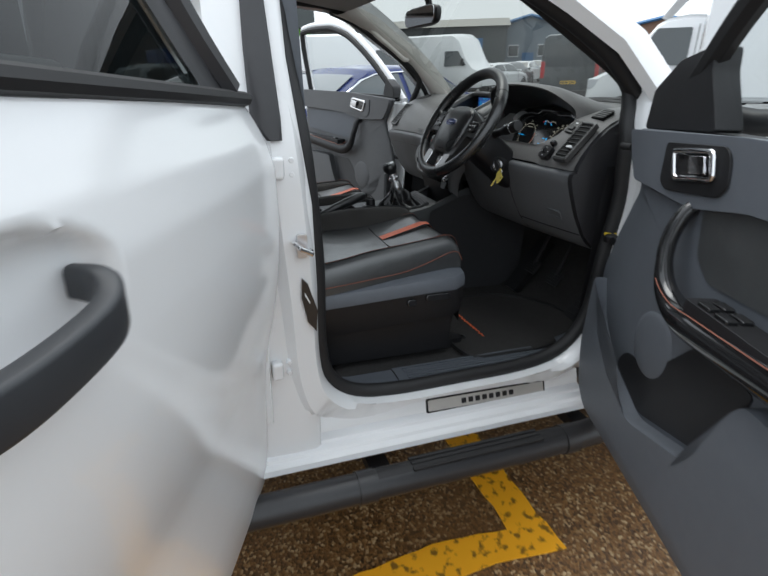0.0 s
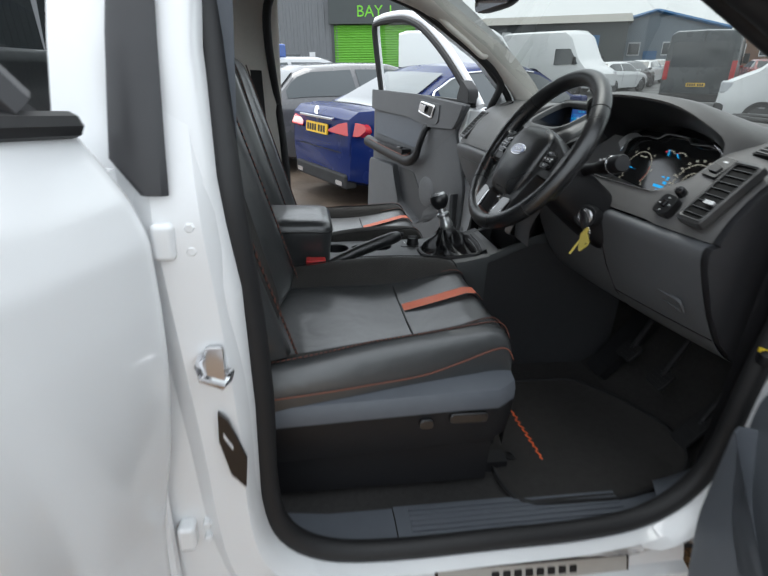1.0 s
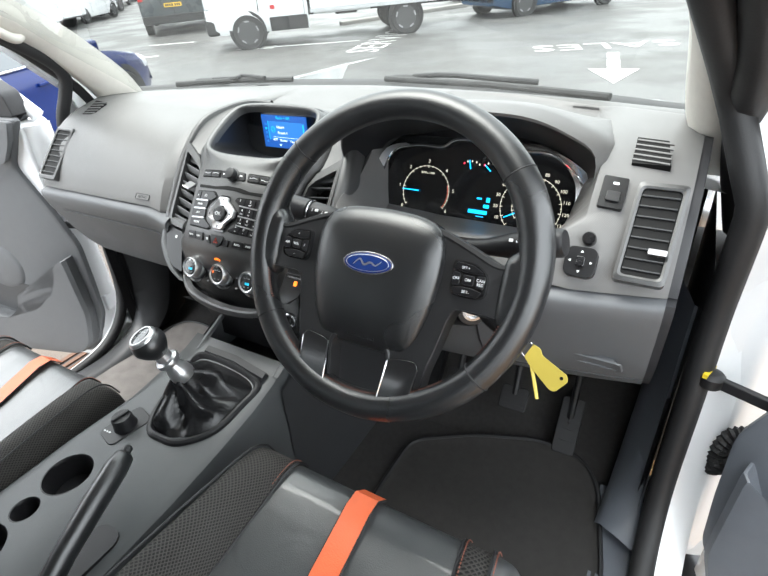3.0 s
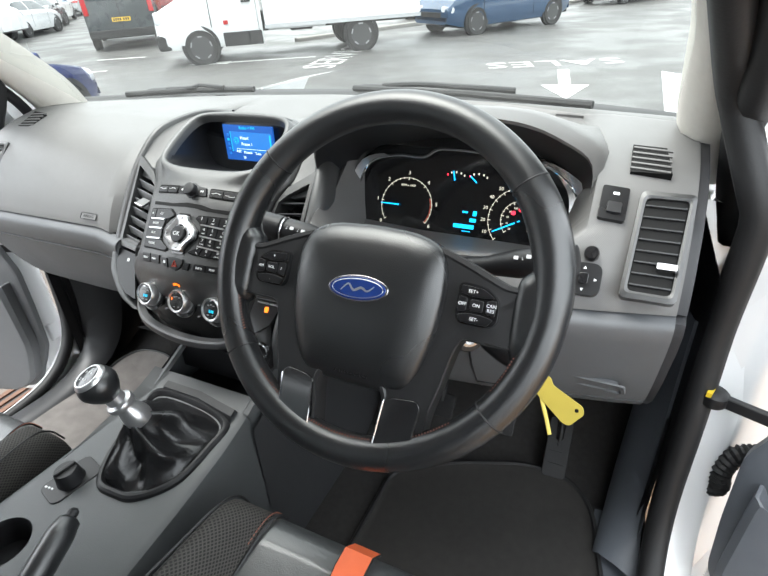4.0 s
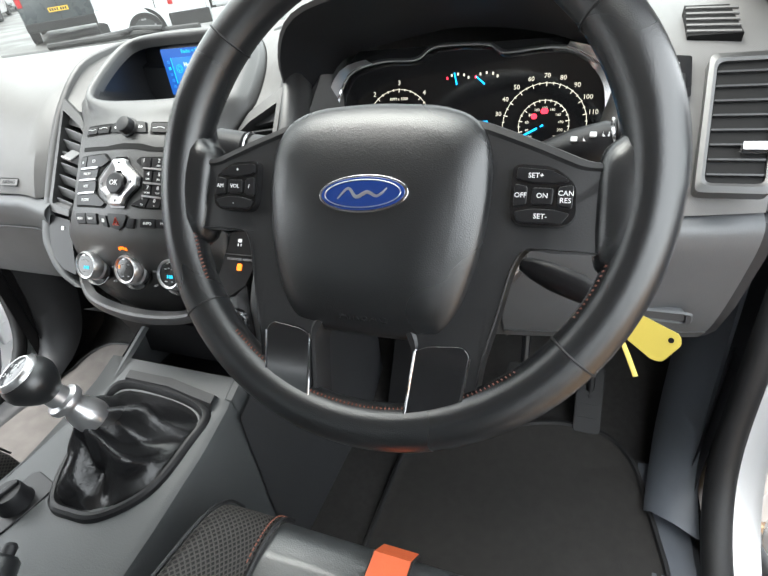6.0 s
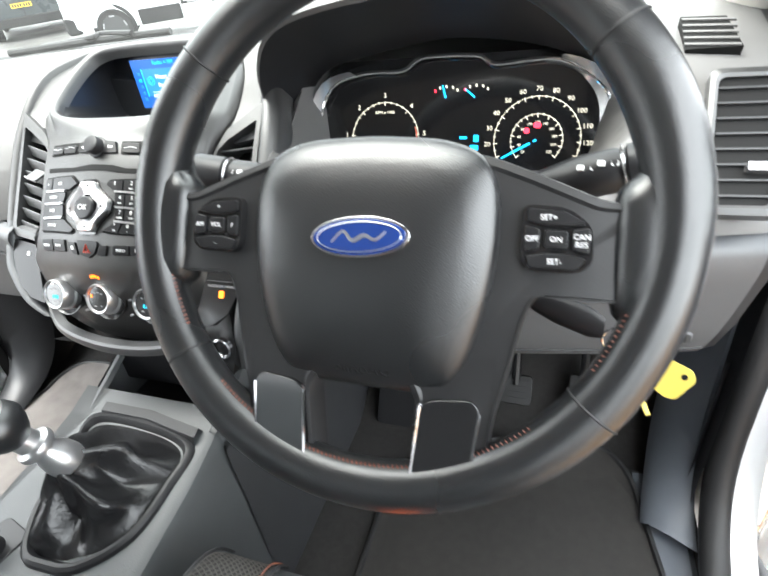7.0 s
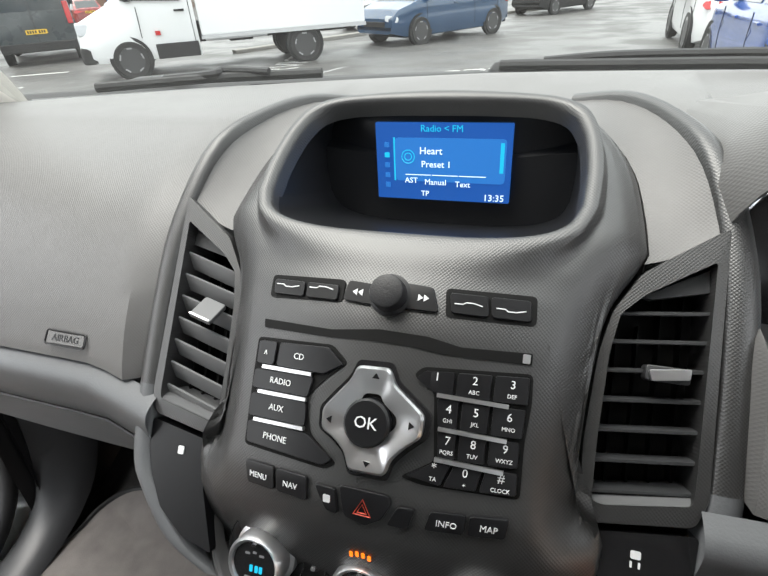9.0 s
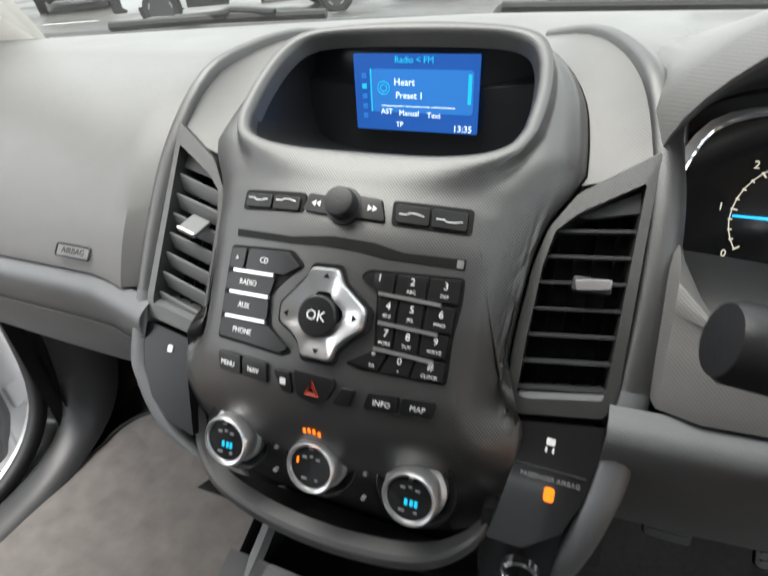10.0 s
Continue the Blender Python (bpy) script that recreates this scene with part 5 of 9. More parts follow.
part("badge_line", bm, SILVER, cover)
bm = B()
tube(bm, spline([BF @ V(x, y, 0.0027) for x, y in ((-0.018, -0.003), (-0.010, 0.004), (-0.004, -0.002), (0.004, 0.001), (0.011, -0.002), (0.018, 0.003))], 5), [0.0005 + 0.0009 * math.sin(math.pi * k / 25) for k in range(26)], 5, flat=0.4, ref=WN)
part("badge_mark", bm, SILVER, cover)
lettering("AIRBAG", WF @ Matrix.Translation((0.002, -0.098, 0.0135)) @ Matrix.Rotation(radians(13), 4, "X"), 0.011, BLACKP, cover, depth=0.0006)
bm = B()
AXS = V(0, 0.848, -0.53)
skin(bm, [[WC + AXS * d + V(hw * math.copysign(abs(math.cos(a)) ** 0.6, math.cos(a)), 0, 0) + Vector(WU) * (hh * math.copysign(abs(math.sin(a)) ** 0.6, math.sin(a)) + of) for a in [2 * math.pi * k / 24 for k in range(24)]] for d, hw, hh, of in ((0.045, 0.052, 0.045, -0.01), (0.055, 0.062, 0.052, -0.012), (0.13, 0.066, 0.055, -0.018), (0.21, 0.068, 0.056, -0.025), (0.30, 0.07, 0.056, -0.03))], close=True, caps=True)
shroud = part("column_shroud", bm, BLACKP, dash, "black steering column shroud", angle=50)
for sx, end in ((1, V(0.603, 0.214, 1.299)), (-1, V(0.208, 0.202, 1.292))):
    root = V(0.414 + sx * 0.055, 0.222, 1.262)
    ax = (end - root).normalized()
    fr = frame_at(root, ax, (0, -0.5, 0.86))
    ln = (end - root).length
    stalk = part("stalk", lathe(B(), [(0.013, 0), (0.011, ln * 0.3), (0.0135, ln * 0.42), (0.0165, ln * 0.55), (0.0165, ln * 0.74), (0.0150, ln * 0.76), (0.0150, ln * 0.79), (0.0172, ln * 0.80), (0.0172, ln - 0.004), (0.015, ln), (0, ln + 0.001)], fr, 24), BLACKP, dash, "black column stalk")
    bm = B()
    tube(bm, [fr @ V(0.0168 * math.cos(2 * math.pi * k / 20), 0.0168 * math.sin(2 * math.pi * k / 20), ln * 0.775) for k in range(20)], 0.0012, 5, closed=True)
    part("stalk_ring", bm, SILVER, stalk)
    for k in range(4):
        part("stalk_mark", prism(B(), rrect(0.005, 0.004, 0.0008, (k % 2) * 0.009 - 0.0045, 0), frame_at(root + ax * (ln * (0.58 + 0.1 * (k // 2))) + V(0, -0.012, 0.0115), (0, -0.7, 0.7), (0, 0.7, 0.7)), -0.001, 0.0008), MARK, stalk)
ign = frame_at((0.488, 0.232, 1.166), (0.62, -0.74, 0.16), (0, 0.25, 0.9))
part("ignition_lock", lathe(B(), [(0.026, -0.06), (0.026, 0.0), (0.023, 0.004), (0.017, 0.004), (0.016, 0.0), (0, 0.0)], ign, 28), BLACKP, dash, "black ignition lock")
part("lock_ring", lathe(B(), [(0.0165, 0.0), (0.0165, 0.0055), (0.0125, 0.0065), (0.0115, 0.002), (0, 0.002)], ign, 28), SILVER, dash, "bright ring round the ignition lock")

# knee panel details: switch blank, latch slot
kf2 = frame_at((0.635, lower(0.635)[4][0] + 0.004, lower(0.635)[4][1] - 0.008), (0, -0.865, -0.50), (0, -0.50, 0.865))
bm = B()
slot_ = rounded([(-0.048, -0.010), (0.050, -0.014), (0.046, 0.012), (-0.042, 0.012)], 0.006)
skin(bm, [[kf2 @ V(x, y, d) for x, y in scaled(slot_, k, (0, 0))] for k, d in ((1.12, 0.0), (1.08, 0.003), (0.98, 0.003), (0.90, -0.006), (0.4, -0.008), (0.05, -0.008))], close=True, caps=True)
part("panel_slot", bm, DASHLO, dash, "shallow finger slot", angle=40)
for x in (0.47,):
    bm = B()
    tube(bm, [V(x, y - 0.001, z) for y, z in lower(x)[2:8]], 0.0016, 5)
    part("panel_joint", bm, BLACKP, dash)
bm = B()
tube(bm, [V(x, lower(x)[5][0] - 0.001, lower(x)[5][1]) for x in xs(0.47, 0.72, 8)], 0.0016, 5)
part("panel_joint", bm, BLACKP, dash)
bm = B()
tube(bm, [V(x, lower(x)[3][0] - 0.0005, lower(x)[3][1] - 0.005) for x in xs(-0.66, -0.22, 10)], 0.0014, 5)
part("panel_joint", bm, BLACKP, dash)

# ---- seats ----
def cushion(cx, drop, side, parent):
    """Leather middle, inner bolster in mesh cloth, outer bolster in leather; side +1 for the right seat."""
    rows = []
    for y, zm, b in ((-0.46, 0.90, 0.035), (-0.35, 0.905, 0.05), (-0.25, 0.91, 0.068), (-0.15, 0.917, 0.07), (-0.07, 0.937, 0.05), (0.0, 0.958, 0.025), (0.030, 0.955, 0.01), (0.046, 0.93, 0.0), (0.048, 0.86, 0.0)):
        r = []
        for x, k in ((-0.245, -0.9), (-0.255, 0.2), (-0.235, 0.85), (-0.205, 1.0), (-0.175, 0.8), (-0.158, 0.1), (-0.09, 0), (0, 0.02), (0.09, 0), (0.158, 0.1), (0.178, 0.5), (0.205, 0.6), (0.235, 0.45), (0.25, -0.3), (0.245, -0.9)):
            r.append(V(cx + side * x * (0.84 + 0.24 * min(1.0, max(0.0, (0.03 - y) / 0.46))), y, zm - drop + (b * k if k > 0 else 0.09 * k)))
        rows.append(r)
    obs = []
    for nm, a, b, mat, lab in (("bolster", 0, 5, MESHF, "black mesh cloth bolster"), ("cushion", 5, 9, LEATHER, "black leather seat cushion"), ("bolster_strip", 9, 11, MESHF, "narrow mesh cloth strip"), ("bolster", 11, 14, LEATHER, "black leather bolster")):
        bm = B()
        skin(bm, [r[a:b + 1] for r in rows])
        obs.append(part(nm, bm, mat, parent, lab, subsurf=2))
    for col, mat, r in ((5, STITCH, 0.0013), (9, STITCH, 0.0013), (11, STITCH, 0.0013), (2, STITCH, 0.0016), (13, STITCH, 0.0014)):
        bm = B()
        line = spline([r_[col] + V(0, 0, 0.0005) for r_ in rows[:8]], 6)
        if col in (5, 9, 11):
            tube(bm, [p + V(0, 0, 0.001) for p in line], 0.0022, 5)
            part("seam", bm, RUBBER, parent)
            bm = B()
            off = -0.005 if col == 5 else 0.005
            for k in range(0, len(line) - 1):
                for h in (0.0, 0.5):
                    p, q = line[k].lerp(line[k + 1], h), line[k].lerp(line[k + 1], h + 0.32)
                    tube(bm, [p + V(side * off, 0, 0.004), q + V(side * off, 0, 0.004)], 0.0009, 4)
            part("stitching", bm, STITCH, parent, "brown thread stitching")
        else:
            tube(bm, line, r, 5)
            part("piping", bm, mat if col == 13 else RUBBER, parent, "dull piping on the bolster")
    bm = B()
    tube(bm, [V(cx + side * x, -0.15, 0.9175 - drop + (0.002 if abs(x) < 0.09 else 0.005)) for x in xs(-0.15, 0.15, 10)], 0.0026, 6)
    part("seam", bm, RUBBER, parent)
    for sx in (-1, 1):
        bm = B()
        tube(bm, [V(cx - 0.008 + sx * 0.0185, y, z - drop) for y, z in ((-0.145, 0.9215), (-0.07, 0.9435), (0.0, 0.9645), (0.024, 0.9635), (0.043, 0.9425))], 0.0012, 5)
        part("seam", bm, RUBBER, parent)


def backrest(cx, drop, parent):
    rows = []
    for t in (0, 0.12, 0.3, 0.5, 0.7, 0.85, 0.97, 1.0):
        z = 0.90 + 0.60 * t - drop
        y = -0.44 - 0.17 * t
        w = 0.25 - 0.03 * max(0, t - 0.5) * 2
        bol = 0.06 * (1 - 0.5 * t)
        ring = [(cx - w, y - 0.09, z), (cx - w - 0.005, y - 0.02, z), (cx - w + 0.015, y + bol, z), (cx - w + 0.06, y + bol * 0.8, z), (cx - 0.12, y, z), (cx, y - 0.004, z), (cx + 0.12, y, z), (cx + w - 0.06, y + bol * 0.8, z), (cx + w - 0.015, y + bol, z), (cx + w + 0.005, y - 0.02, z), (cx + w, y - 0.09, z), (cx, y - 0.11, z)]
        if t == 1.0:
            ring = [(cx + (p[0] - cx) * 0.9, y - 0.04 + (p[1] - y + 0.04) * 0.5, z + 0.012) for p in ring]
        rows.append(ring)
    bm = B()
    skin(bm, rows, close=True, caps=True)
    part("backrest", bm, LEATHER, parent, "black leather seat backrest", subsurf=1)
    bm = B()
    skin(bm, [[V(*p) + V(0, 0.006, 0) for p in r[4:7]] for r in rows[:7]])
    part("backrest_middle", bm, MESHF, parent, "black mesh cloth panel", subsurf=1)
    for col in (3, 7):
        line = spline([V(*r[col]) + V(0, 0.006, 0) for r in rows[:7]], 8)
        part("seam", tube(B(), line, 0.0022, 5), RUBBER, parent)
        bm = B()
        for off in (-0.006, 0.006):
            for p, q in zip(line, line[1:]):
                tube(bm, [p + V(off, 0.001, 0), p.lerp(q, 0.55) + V(off, 0.001, 0)], 0.0009, 4)
        part("stitching", bm, STITCH, parent, "brown thread stitching")
    bm = B()
    rings = []
    for t, sx, sy in ((0, 0.8, 0.6), (0.1, 1, 1), (0.5, 1.05, 1.1), (0.9, 0.95, 0.9), (1, 0.6, 0.5)):
        rings.append([(cx + 0.14 * sx * math.cos(a), -0.64 - 0.04 * t + 0.05 * sy * math.sin(a), 1.535 - drop + 0.2 * t) for a in [2 * math.pi * k / 12 for k in range(12)]])
    skin(bm, rings, close=True, caps=True)
    part("headrest", bm, LEATHER, parent, "black leather headrest", subsurf=1)
    for sx in (-0.06, 0.06):
        bm = B()
        tube(bm, [(cx + sx, -0.62, 1.46 - drop), (cx + sx, -0.645, 1.56 - drop)], 0.006, 8)
        part("headrest_post", bm, CHROME, parent)


for cx, drop, sgn in ((0.43, 0.0, 1), (-0.39, 0.045, -1)):
    seat = part("seat", box(B(), cx - 0.22, cx + 0.22, -0.44, 0.02, 0.60, 0.83), BLACKP, truck, "black leather bucket seat with an orange stripe")
    cushion(cx, drop, sgn, seat)
    backrest(cx, drop, seat)
    for sd in (sgn, -sgn):
        for nm, mat, prof in (("seat_base_strip", DOORTRIM, ((0.20, 0.88), (0.235, 0.876), (0.262, 0.868), (0.271, 0.855), (0.272, 0.832))), ("seat_base", BLACKP, ((0.270, 0.831), (0.268, 0.79), (0.255, 0.735), (0.22, 0.73), (0.21, 0.66)))):
            bm = B()
            skin(bm, [[(cx + sd * x, y, z - drop - 0.05 * max(0.0, -0.05 - y)) for x, z in prof] for y in (-0.47, -0.3, -0.1, 0.0)] + [[(cx + sd * (x - 0.03), 0.045, z - drop) for x, z in prof]])
            part(nm, bm, mat, seat, "dark plastic seat base side")
    bm = B()
    skin(bm, [[(cx + x, 0.042 + 0.008 * (abs(x) < 0.2), z - drop) for x in (-0.23, -0.19, 0, 0.19, 0.23)] for z in (0.86, 0.80, 0.74, 0.70)])
    part("seat_front", bm, BLACKP, seat)
    bm = B()
    skin(bm, [[(cx - 0.026 + x, y, z - drop + 0.002) for x in (0, 0.018, 0.036)] for y, z in ((-0.147, 0.921), (-0.07, 0.943), (0.0, 0.964), (0.024, 0.963), (0.044, 0.942))])
    part("stripe", bm, ORANGE, seat, "orange leather stripe")
    if sgn > 0:
        for y0, y1, z in ((-0.10, -0.02, 0.815), (-0.16, -0.13, 0.805)):
            bm = B()
            prism(bm, rrect(y1 - y0, 0.022, 0.009), frame_at((cx + 0.268, (y0 + y1) / 2, z), (1, 0, 0.1), (0, 0, 1)), -0.01, 0.012)
            part("seat_switch", bm, GLOSSB, seat, bevel=0.003)
    for sx in (-0.16, 0.16):
        part("seat_rail", box(B(), cx + sx - 0.02, cx + sx + 0.02, -0.44, 0.09, 0.574, 0.605), BLACKP, seat)

# ---- centre console ----
console = part("centre_console", box(B(), -0.115, 0.115, -0.56, 0.20, 0.56, 0.86), CONSOLE, truck, "dark grey centre console")
bm = B()
rows_ = []
for y, z, a, b in ((-0.58, 0.90, -0.145, 0.145), (-0.32, 0.9045, -0.14, 0.145), (-0.09, 0.9144, -0.134, 0.142), (0.0, 0.922, -0.12, 0.140), (0.10, 0.936, -0.10, 0.138), (0.16, 0.948, -0.085, 0.134), (0.20, 0.962, -0.075, 0.130)):
    rows_.append([(a - 0.012, y, 0.58), (a - 0.01, y, z - 0.10), (a - 0.004, y, z - 0.018), (a + 0.002, y, z - 0.005), (a + 0.012, y, z), (-0.106, y, z), (-0.014, y, z), (b - 0.012, y, z), (b - 0.002, y, z - 0.005), (b + 0.004, y, z - 0.018), (b + 0.012, y, z - 0.10), (b + 0.014, y, 0.58)])
for k, r in enumerate(zip(rows_, rows_[1:])):
    for a, b in (((0, 6), (6, 12)) if k == 1 else ((0, 12),)):
        skin(bm, [p[a:b] for p in r])
bmesh.ops.remove_doubles(bm, verts=bm.verts[:], dist=0.0002)
part("console_top", bm, CONSOLE, console, "slate grey console cover", angle=30)
for side, a in ((1, 0.134), (-1, -0.085)):
    bm = B()
    skin(bm, [[(a + side * dx, y, z) for dx, z in ((-0.014, zt - 0.004), (-0.008, zt), (0.0, zt - 0.002), (0.008, zt - 0.03), (0.012, zt - 0.12), (0.014, 0.58))] for y, zt in ((0.17, 0.952), (0.21, 0.968), (0.26, 0.99), (0.30, 1.01), (0.34, 1.02))])
    part("console_side", bm, CONSOLE, console)
for side, a in ((1, 0.150), (-1, -0.103)):
    bm = B()
    skin(bm, [[(a, y, z) for z in (0.57, (0.57 + zt) / 2, zt)] for y, zt in ((0.16, 0.93), (0.30, 0.99), (0.45, 1.00), (0.62, 1.00))])
    part("console_flank", bm, KICK, console)
part("console_bin", box(B(), -0.09, 0.125, 0.195, 0.34, 0.86, 0.90), BLACKP, console, "dark open tray")
bm = B()
skin(bm, [[(x, y, z) for x, y in rrect(w, l, 0.03, 0.02, -0.44, 4)] for w, l, z in ((0.20, 0.27, 0.90), (0.21, 0.28, 0.98), (0.225, 0.285, 1.01), (0.225, 0.285, 1.03), (0.205, 0.265, 1.042), (0.15, 0.2, 1.046))], close=True, caps=True)
part("armrest", bm, LEATHER, console, "padded black leather armrest", angle=60)
bm = B()
tube(bm, [(x, y, 1.018) for x, y in rrect(0.228, 0.288, 0.03, 0.02, -0.44, 5)], 0.0016, 5, closed=True)
part("armrest_seam", bm, RUBBER, console)
# gear gaiter with folds, surround, lever
bout = [(-0.008, -0.008), (0.030, -0.014), (0.066, -0.006), (0.103, 0.035), (0.110, 0.095), (0.106, 0.143), (0.03, 0.160), (-0.055, 0.155), (-0.050, 0.10), (-0.038, 0.042)]
bl = [p for p in spline([(x, y, 0) for x, y in bout], 6, closed=True)]
gc = V(0.030, 0.072, 0)


def top_z(y):
    return 0.922 + 0.14 * max(0, y) + 0.05 * max(0, y - 0.1)


bm = B()
skin(bm, [[V(gc.x + (p.x - gc.x) * k, gc.y + (p.y - gc.y) * k, top_z(p.y) + d) for p in bl] for k, d in ((1.10, -0.002), (1.09, 0.005), (1.05, 0.008), (1.0, 0.008), (0.95, 0.002), (0.94, -0.01))], close=True)
part("gaiter_surround", bm, BLACKP, console, "smooth black gaiter surround", angle=40)
lev0, lev1 = V(0.040, 0.080, 0.95), V(0.006, 0.034, 1.083)
ldir = (lev1 - lev0).normalized()
bm = B()
rows_ = []
n = len(bl)
for j in range(15):
    f = j / 14
    k = 0.95 * (1 - f) ** 1.6 + 0.16 * (1 - (1 - f) ** 1.6)
    ring = []
    for i, p in enumerate(bl):
        a = 2 * math.pi * i / n
        fold = (0.34 * math.sin(3 * a + 5.2 * f) + 0.24 * math.sin(5 * a - 7 * f + 1.3) + 0.14 * math.sin(9 * a + 9 * f)) * math.sin(math.pi * min(1, f * 1.15)) ** 1.2
        kk = k * (1 + 0.75 * fold * (1 - 0.5 * f))
        base = V(gc.x, gc.y, 0).lerp(V(0.0222, 0.056, 0), f ** 1.3)
        z = top_z(p.y) * (1 - f) + (1.020) * f - 0.002 + 0.016 * math.sin(math.pi * f) * math.sin(4 * a + 3 * f)
        ring.append(V(base.x + (p.x - gc.x) * kk, base.y + (p.y - gc.y) * kk, z))
    rows_.append(ring)
skin(bm, rows_, close=True)
GAITER = material("gaiter_leather", (0.012, 0.012, 0.013), 0.24, var=0.1, scale=40, bump=0.25, bump_scale=300)
part("gear_gaiter", bm, GAITER, console, "creased black leather gear gaiter", angle=80)
gf = frame_at(lev1, ldir, (0, 1, 0.3))
lever = part("gear_lever", lathe(B(), [(0.0190, -0.090), (0.0205, -0.084), (0.0200, -0.074), (0.0170, -0.063), (0.0135, -0.056), (0.0135, -0.052), (0.0195, -0.0495), (0.0208, -0.045), (0.0195, -0.0405), (0.0140, -0.038), (0.0135, -0.022), (0, -0.02)], gf, 28), SILVER, console, "satin-collared gear lever")
part("gear_knob", lathe(B(), [(0.013, -0.027), (0.018, -0.022), (0.0245, -0.012), (0.0285, -0.002), (0.0285, 0.004), (0.0268, 0.011), (0.0230, 0.0165), (0, 0.0165)], gf, 36), LEATHERW, lever, "black leather gear knob")
part("knob_ring", lathe(B(), [(0.0240, 0.0140), (0.0236, 0.0175), (0.0200, 0.0218), (0.0180, 0.0218), (0.0175, 0.0195), (0, 0.0195)], gf, 36), SILVER, lever, "satin silver knob ring")
part("knob_cap", lathe(B(), [(0.0175, 0.019), (0.0175, 0.0214), (0.012, 0.0228), (0, 0.0234)], gf, 32), GLOSSB, lever, "black shift diagram cap")
for x, y, t in ((-0.008, 0.0065, "1"), (0, 0.0065, "3"), (0.008, 0.0065, "5"), (-0.008, -0.0075, "2"), (0, -0.0075, "4"), (0.008, -0.0075, "6")):
    lettering(t, gf @ Matrix.Rotation(radians(180), 4, "Z") @ Matrix.Translation((-x * 0.85, -y * 0.85, 0.0233)) @ Matrix.Rotation(radians(180), 4, "Z"), 0.006, MARK, lever)
# front tray rail
bm = B()
skin(bm, [[(x, y + dy, z) for dy, z in ((-0.012, 0.945), (-0.006, 0.958), (0.006, 0.962), (0.012, 0.95), (0.02, 0.94))] for x, y in ((-0.05, 0.172), (0.03, 0.172), (0.07, 0.165), (0.115, 0.158))])
part("tray_rail", bm, BLACKP, console)
# drive selector, handbrake, cup holders
sf = frame_at((-0.058, -0.024, 0.918), (0, -0.08, 1), (0.25, 1, 0.08))
part("selector_plate", prism(B(), rrect(0.052, 0.078, 0.012), sf, -0.004, 0.004), BUTTON, console, bevel=0.0015)
part("selector_knob", lathe(B(), [(0.021, 0.003), (0.019, 0.010), (0.0175, 0.024), (0.016, 0.0265), (0, 0.027)], sf, 28), BLACKP, console, "black drive selector knob")
part("selector_ridge", prism(B(), rrect(0.007, 0.032, 0.003), sf, 0.02, 0.031), BLACKP, console, bevel=0.0015)
for k in range(3):
    part("selector_mark", prism(B(), rrect(0.004, 0.003, 0.0006, -0.018 + 0.006 * k, -0.030 + 0.002 * k), sf, 0, 0.0046), MARK, console)
hb0, hb1 = V(0.118, -0.255, 0.945), V(0.077, -0.095, 0.994)
hbd = (hb1 - hb0).normalized()
hf = frame_at(hb0, hbd, (0, -0.3, 1))
bm = B()
skin(bm, [[hf @ V(w * math.cos(a), h * math.sin(a) + dz, l) for a in [2 * math.pi * k / 16 for k in range(16)]] for l, w, h, dz in ((-0.06, 0.013, 0.016, -0.01), (-0.02, 0.014, 0.017, -0.006), (0.03, 0.0145, 0.0165, 0), (0.10, 0.016, 0.018, 0.001), (0.15, 0.016, 0.018, 0), (0.168, 0.013, 0.0145, -0.001), (0.172, 0.009, 0.01, -0.001))], close=True, caps=True)
part("handbrake", bm, LEATHERW, console, "black handbrake lever", angle=60)
part("handbrake_button", lathe(B(), [(0.0065, 0.165), (0.0065, 0.180), (0.004, 0.183), (0, 0.183)], hf, 16), BLACKP, console)
part("handbrake_slot", prism(B(), rrect(0.05, 0.17, 0.02, 0.098, -0.245), pose(0, 0, 0), 0.90, 0.9145), BLACKP, console)
for y, r, y0, y1 in ((-0.135, 0.040, -0.178, -0.09), (-0.205, 0.022, -0.230, -0.178), (-0.276, 0.041, -0.32, -0.230)):
    deck = lambda v: 0.9045 + (v + 0.32) * 0.0430
    ring, cell = [], []
    for k in range(48):
        a = 2 * math.pi * (k + 0.5) / 48
        c, d = math.cos(a), math.sin(a)
        far = min(0.046 / max(1e-6, abs(c)), (y1 - y if d > 0 else y - y0) / max(1e-6, abs(d)))
        ring.append((c, d))
        cell.append(V(-0.060 + far * c, y + far * d, deck(y + far * d)))
    for k, (cx_, cy_) in enumerate(((-0.106, y0), (-0.106, y1), (-0.014, y0), (-0.014, y1))):
        near = min(cell, key=lambda p: (p.x - cx_) ** 2 + (p.y - cy_) ** 2)
        near.x, near.y, near.z = cx_, cy_, deck(cy_)
    lip_ = [V(-0.060 + r * c, y + r * d, deck(y + r * d)) for c, d in ring]
    bm = B()
    skin(bm, [cell, lip_], close=True)
    part("console_deck", bm, CONSOLE, console)
    bm = B()
    skin(bm, [lip_] + [[V(-0.060 + (r - e) * c, y + (r - e) * d, deck(y) + h) for c, d in ring] for e, h in ((0.002, -0.001), (0.003, -0.006), (0.005, -0.042), (0.010, -0.0425), (r - 0.0005, -0.0425))], close=True)
    part("cup_holder", bm, BLACKP, console, "deep dark round cup holder", angle=50)
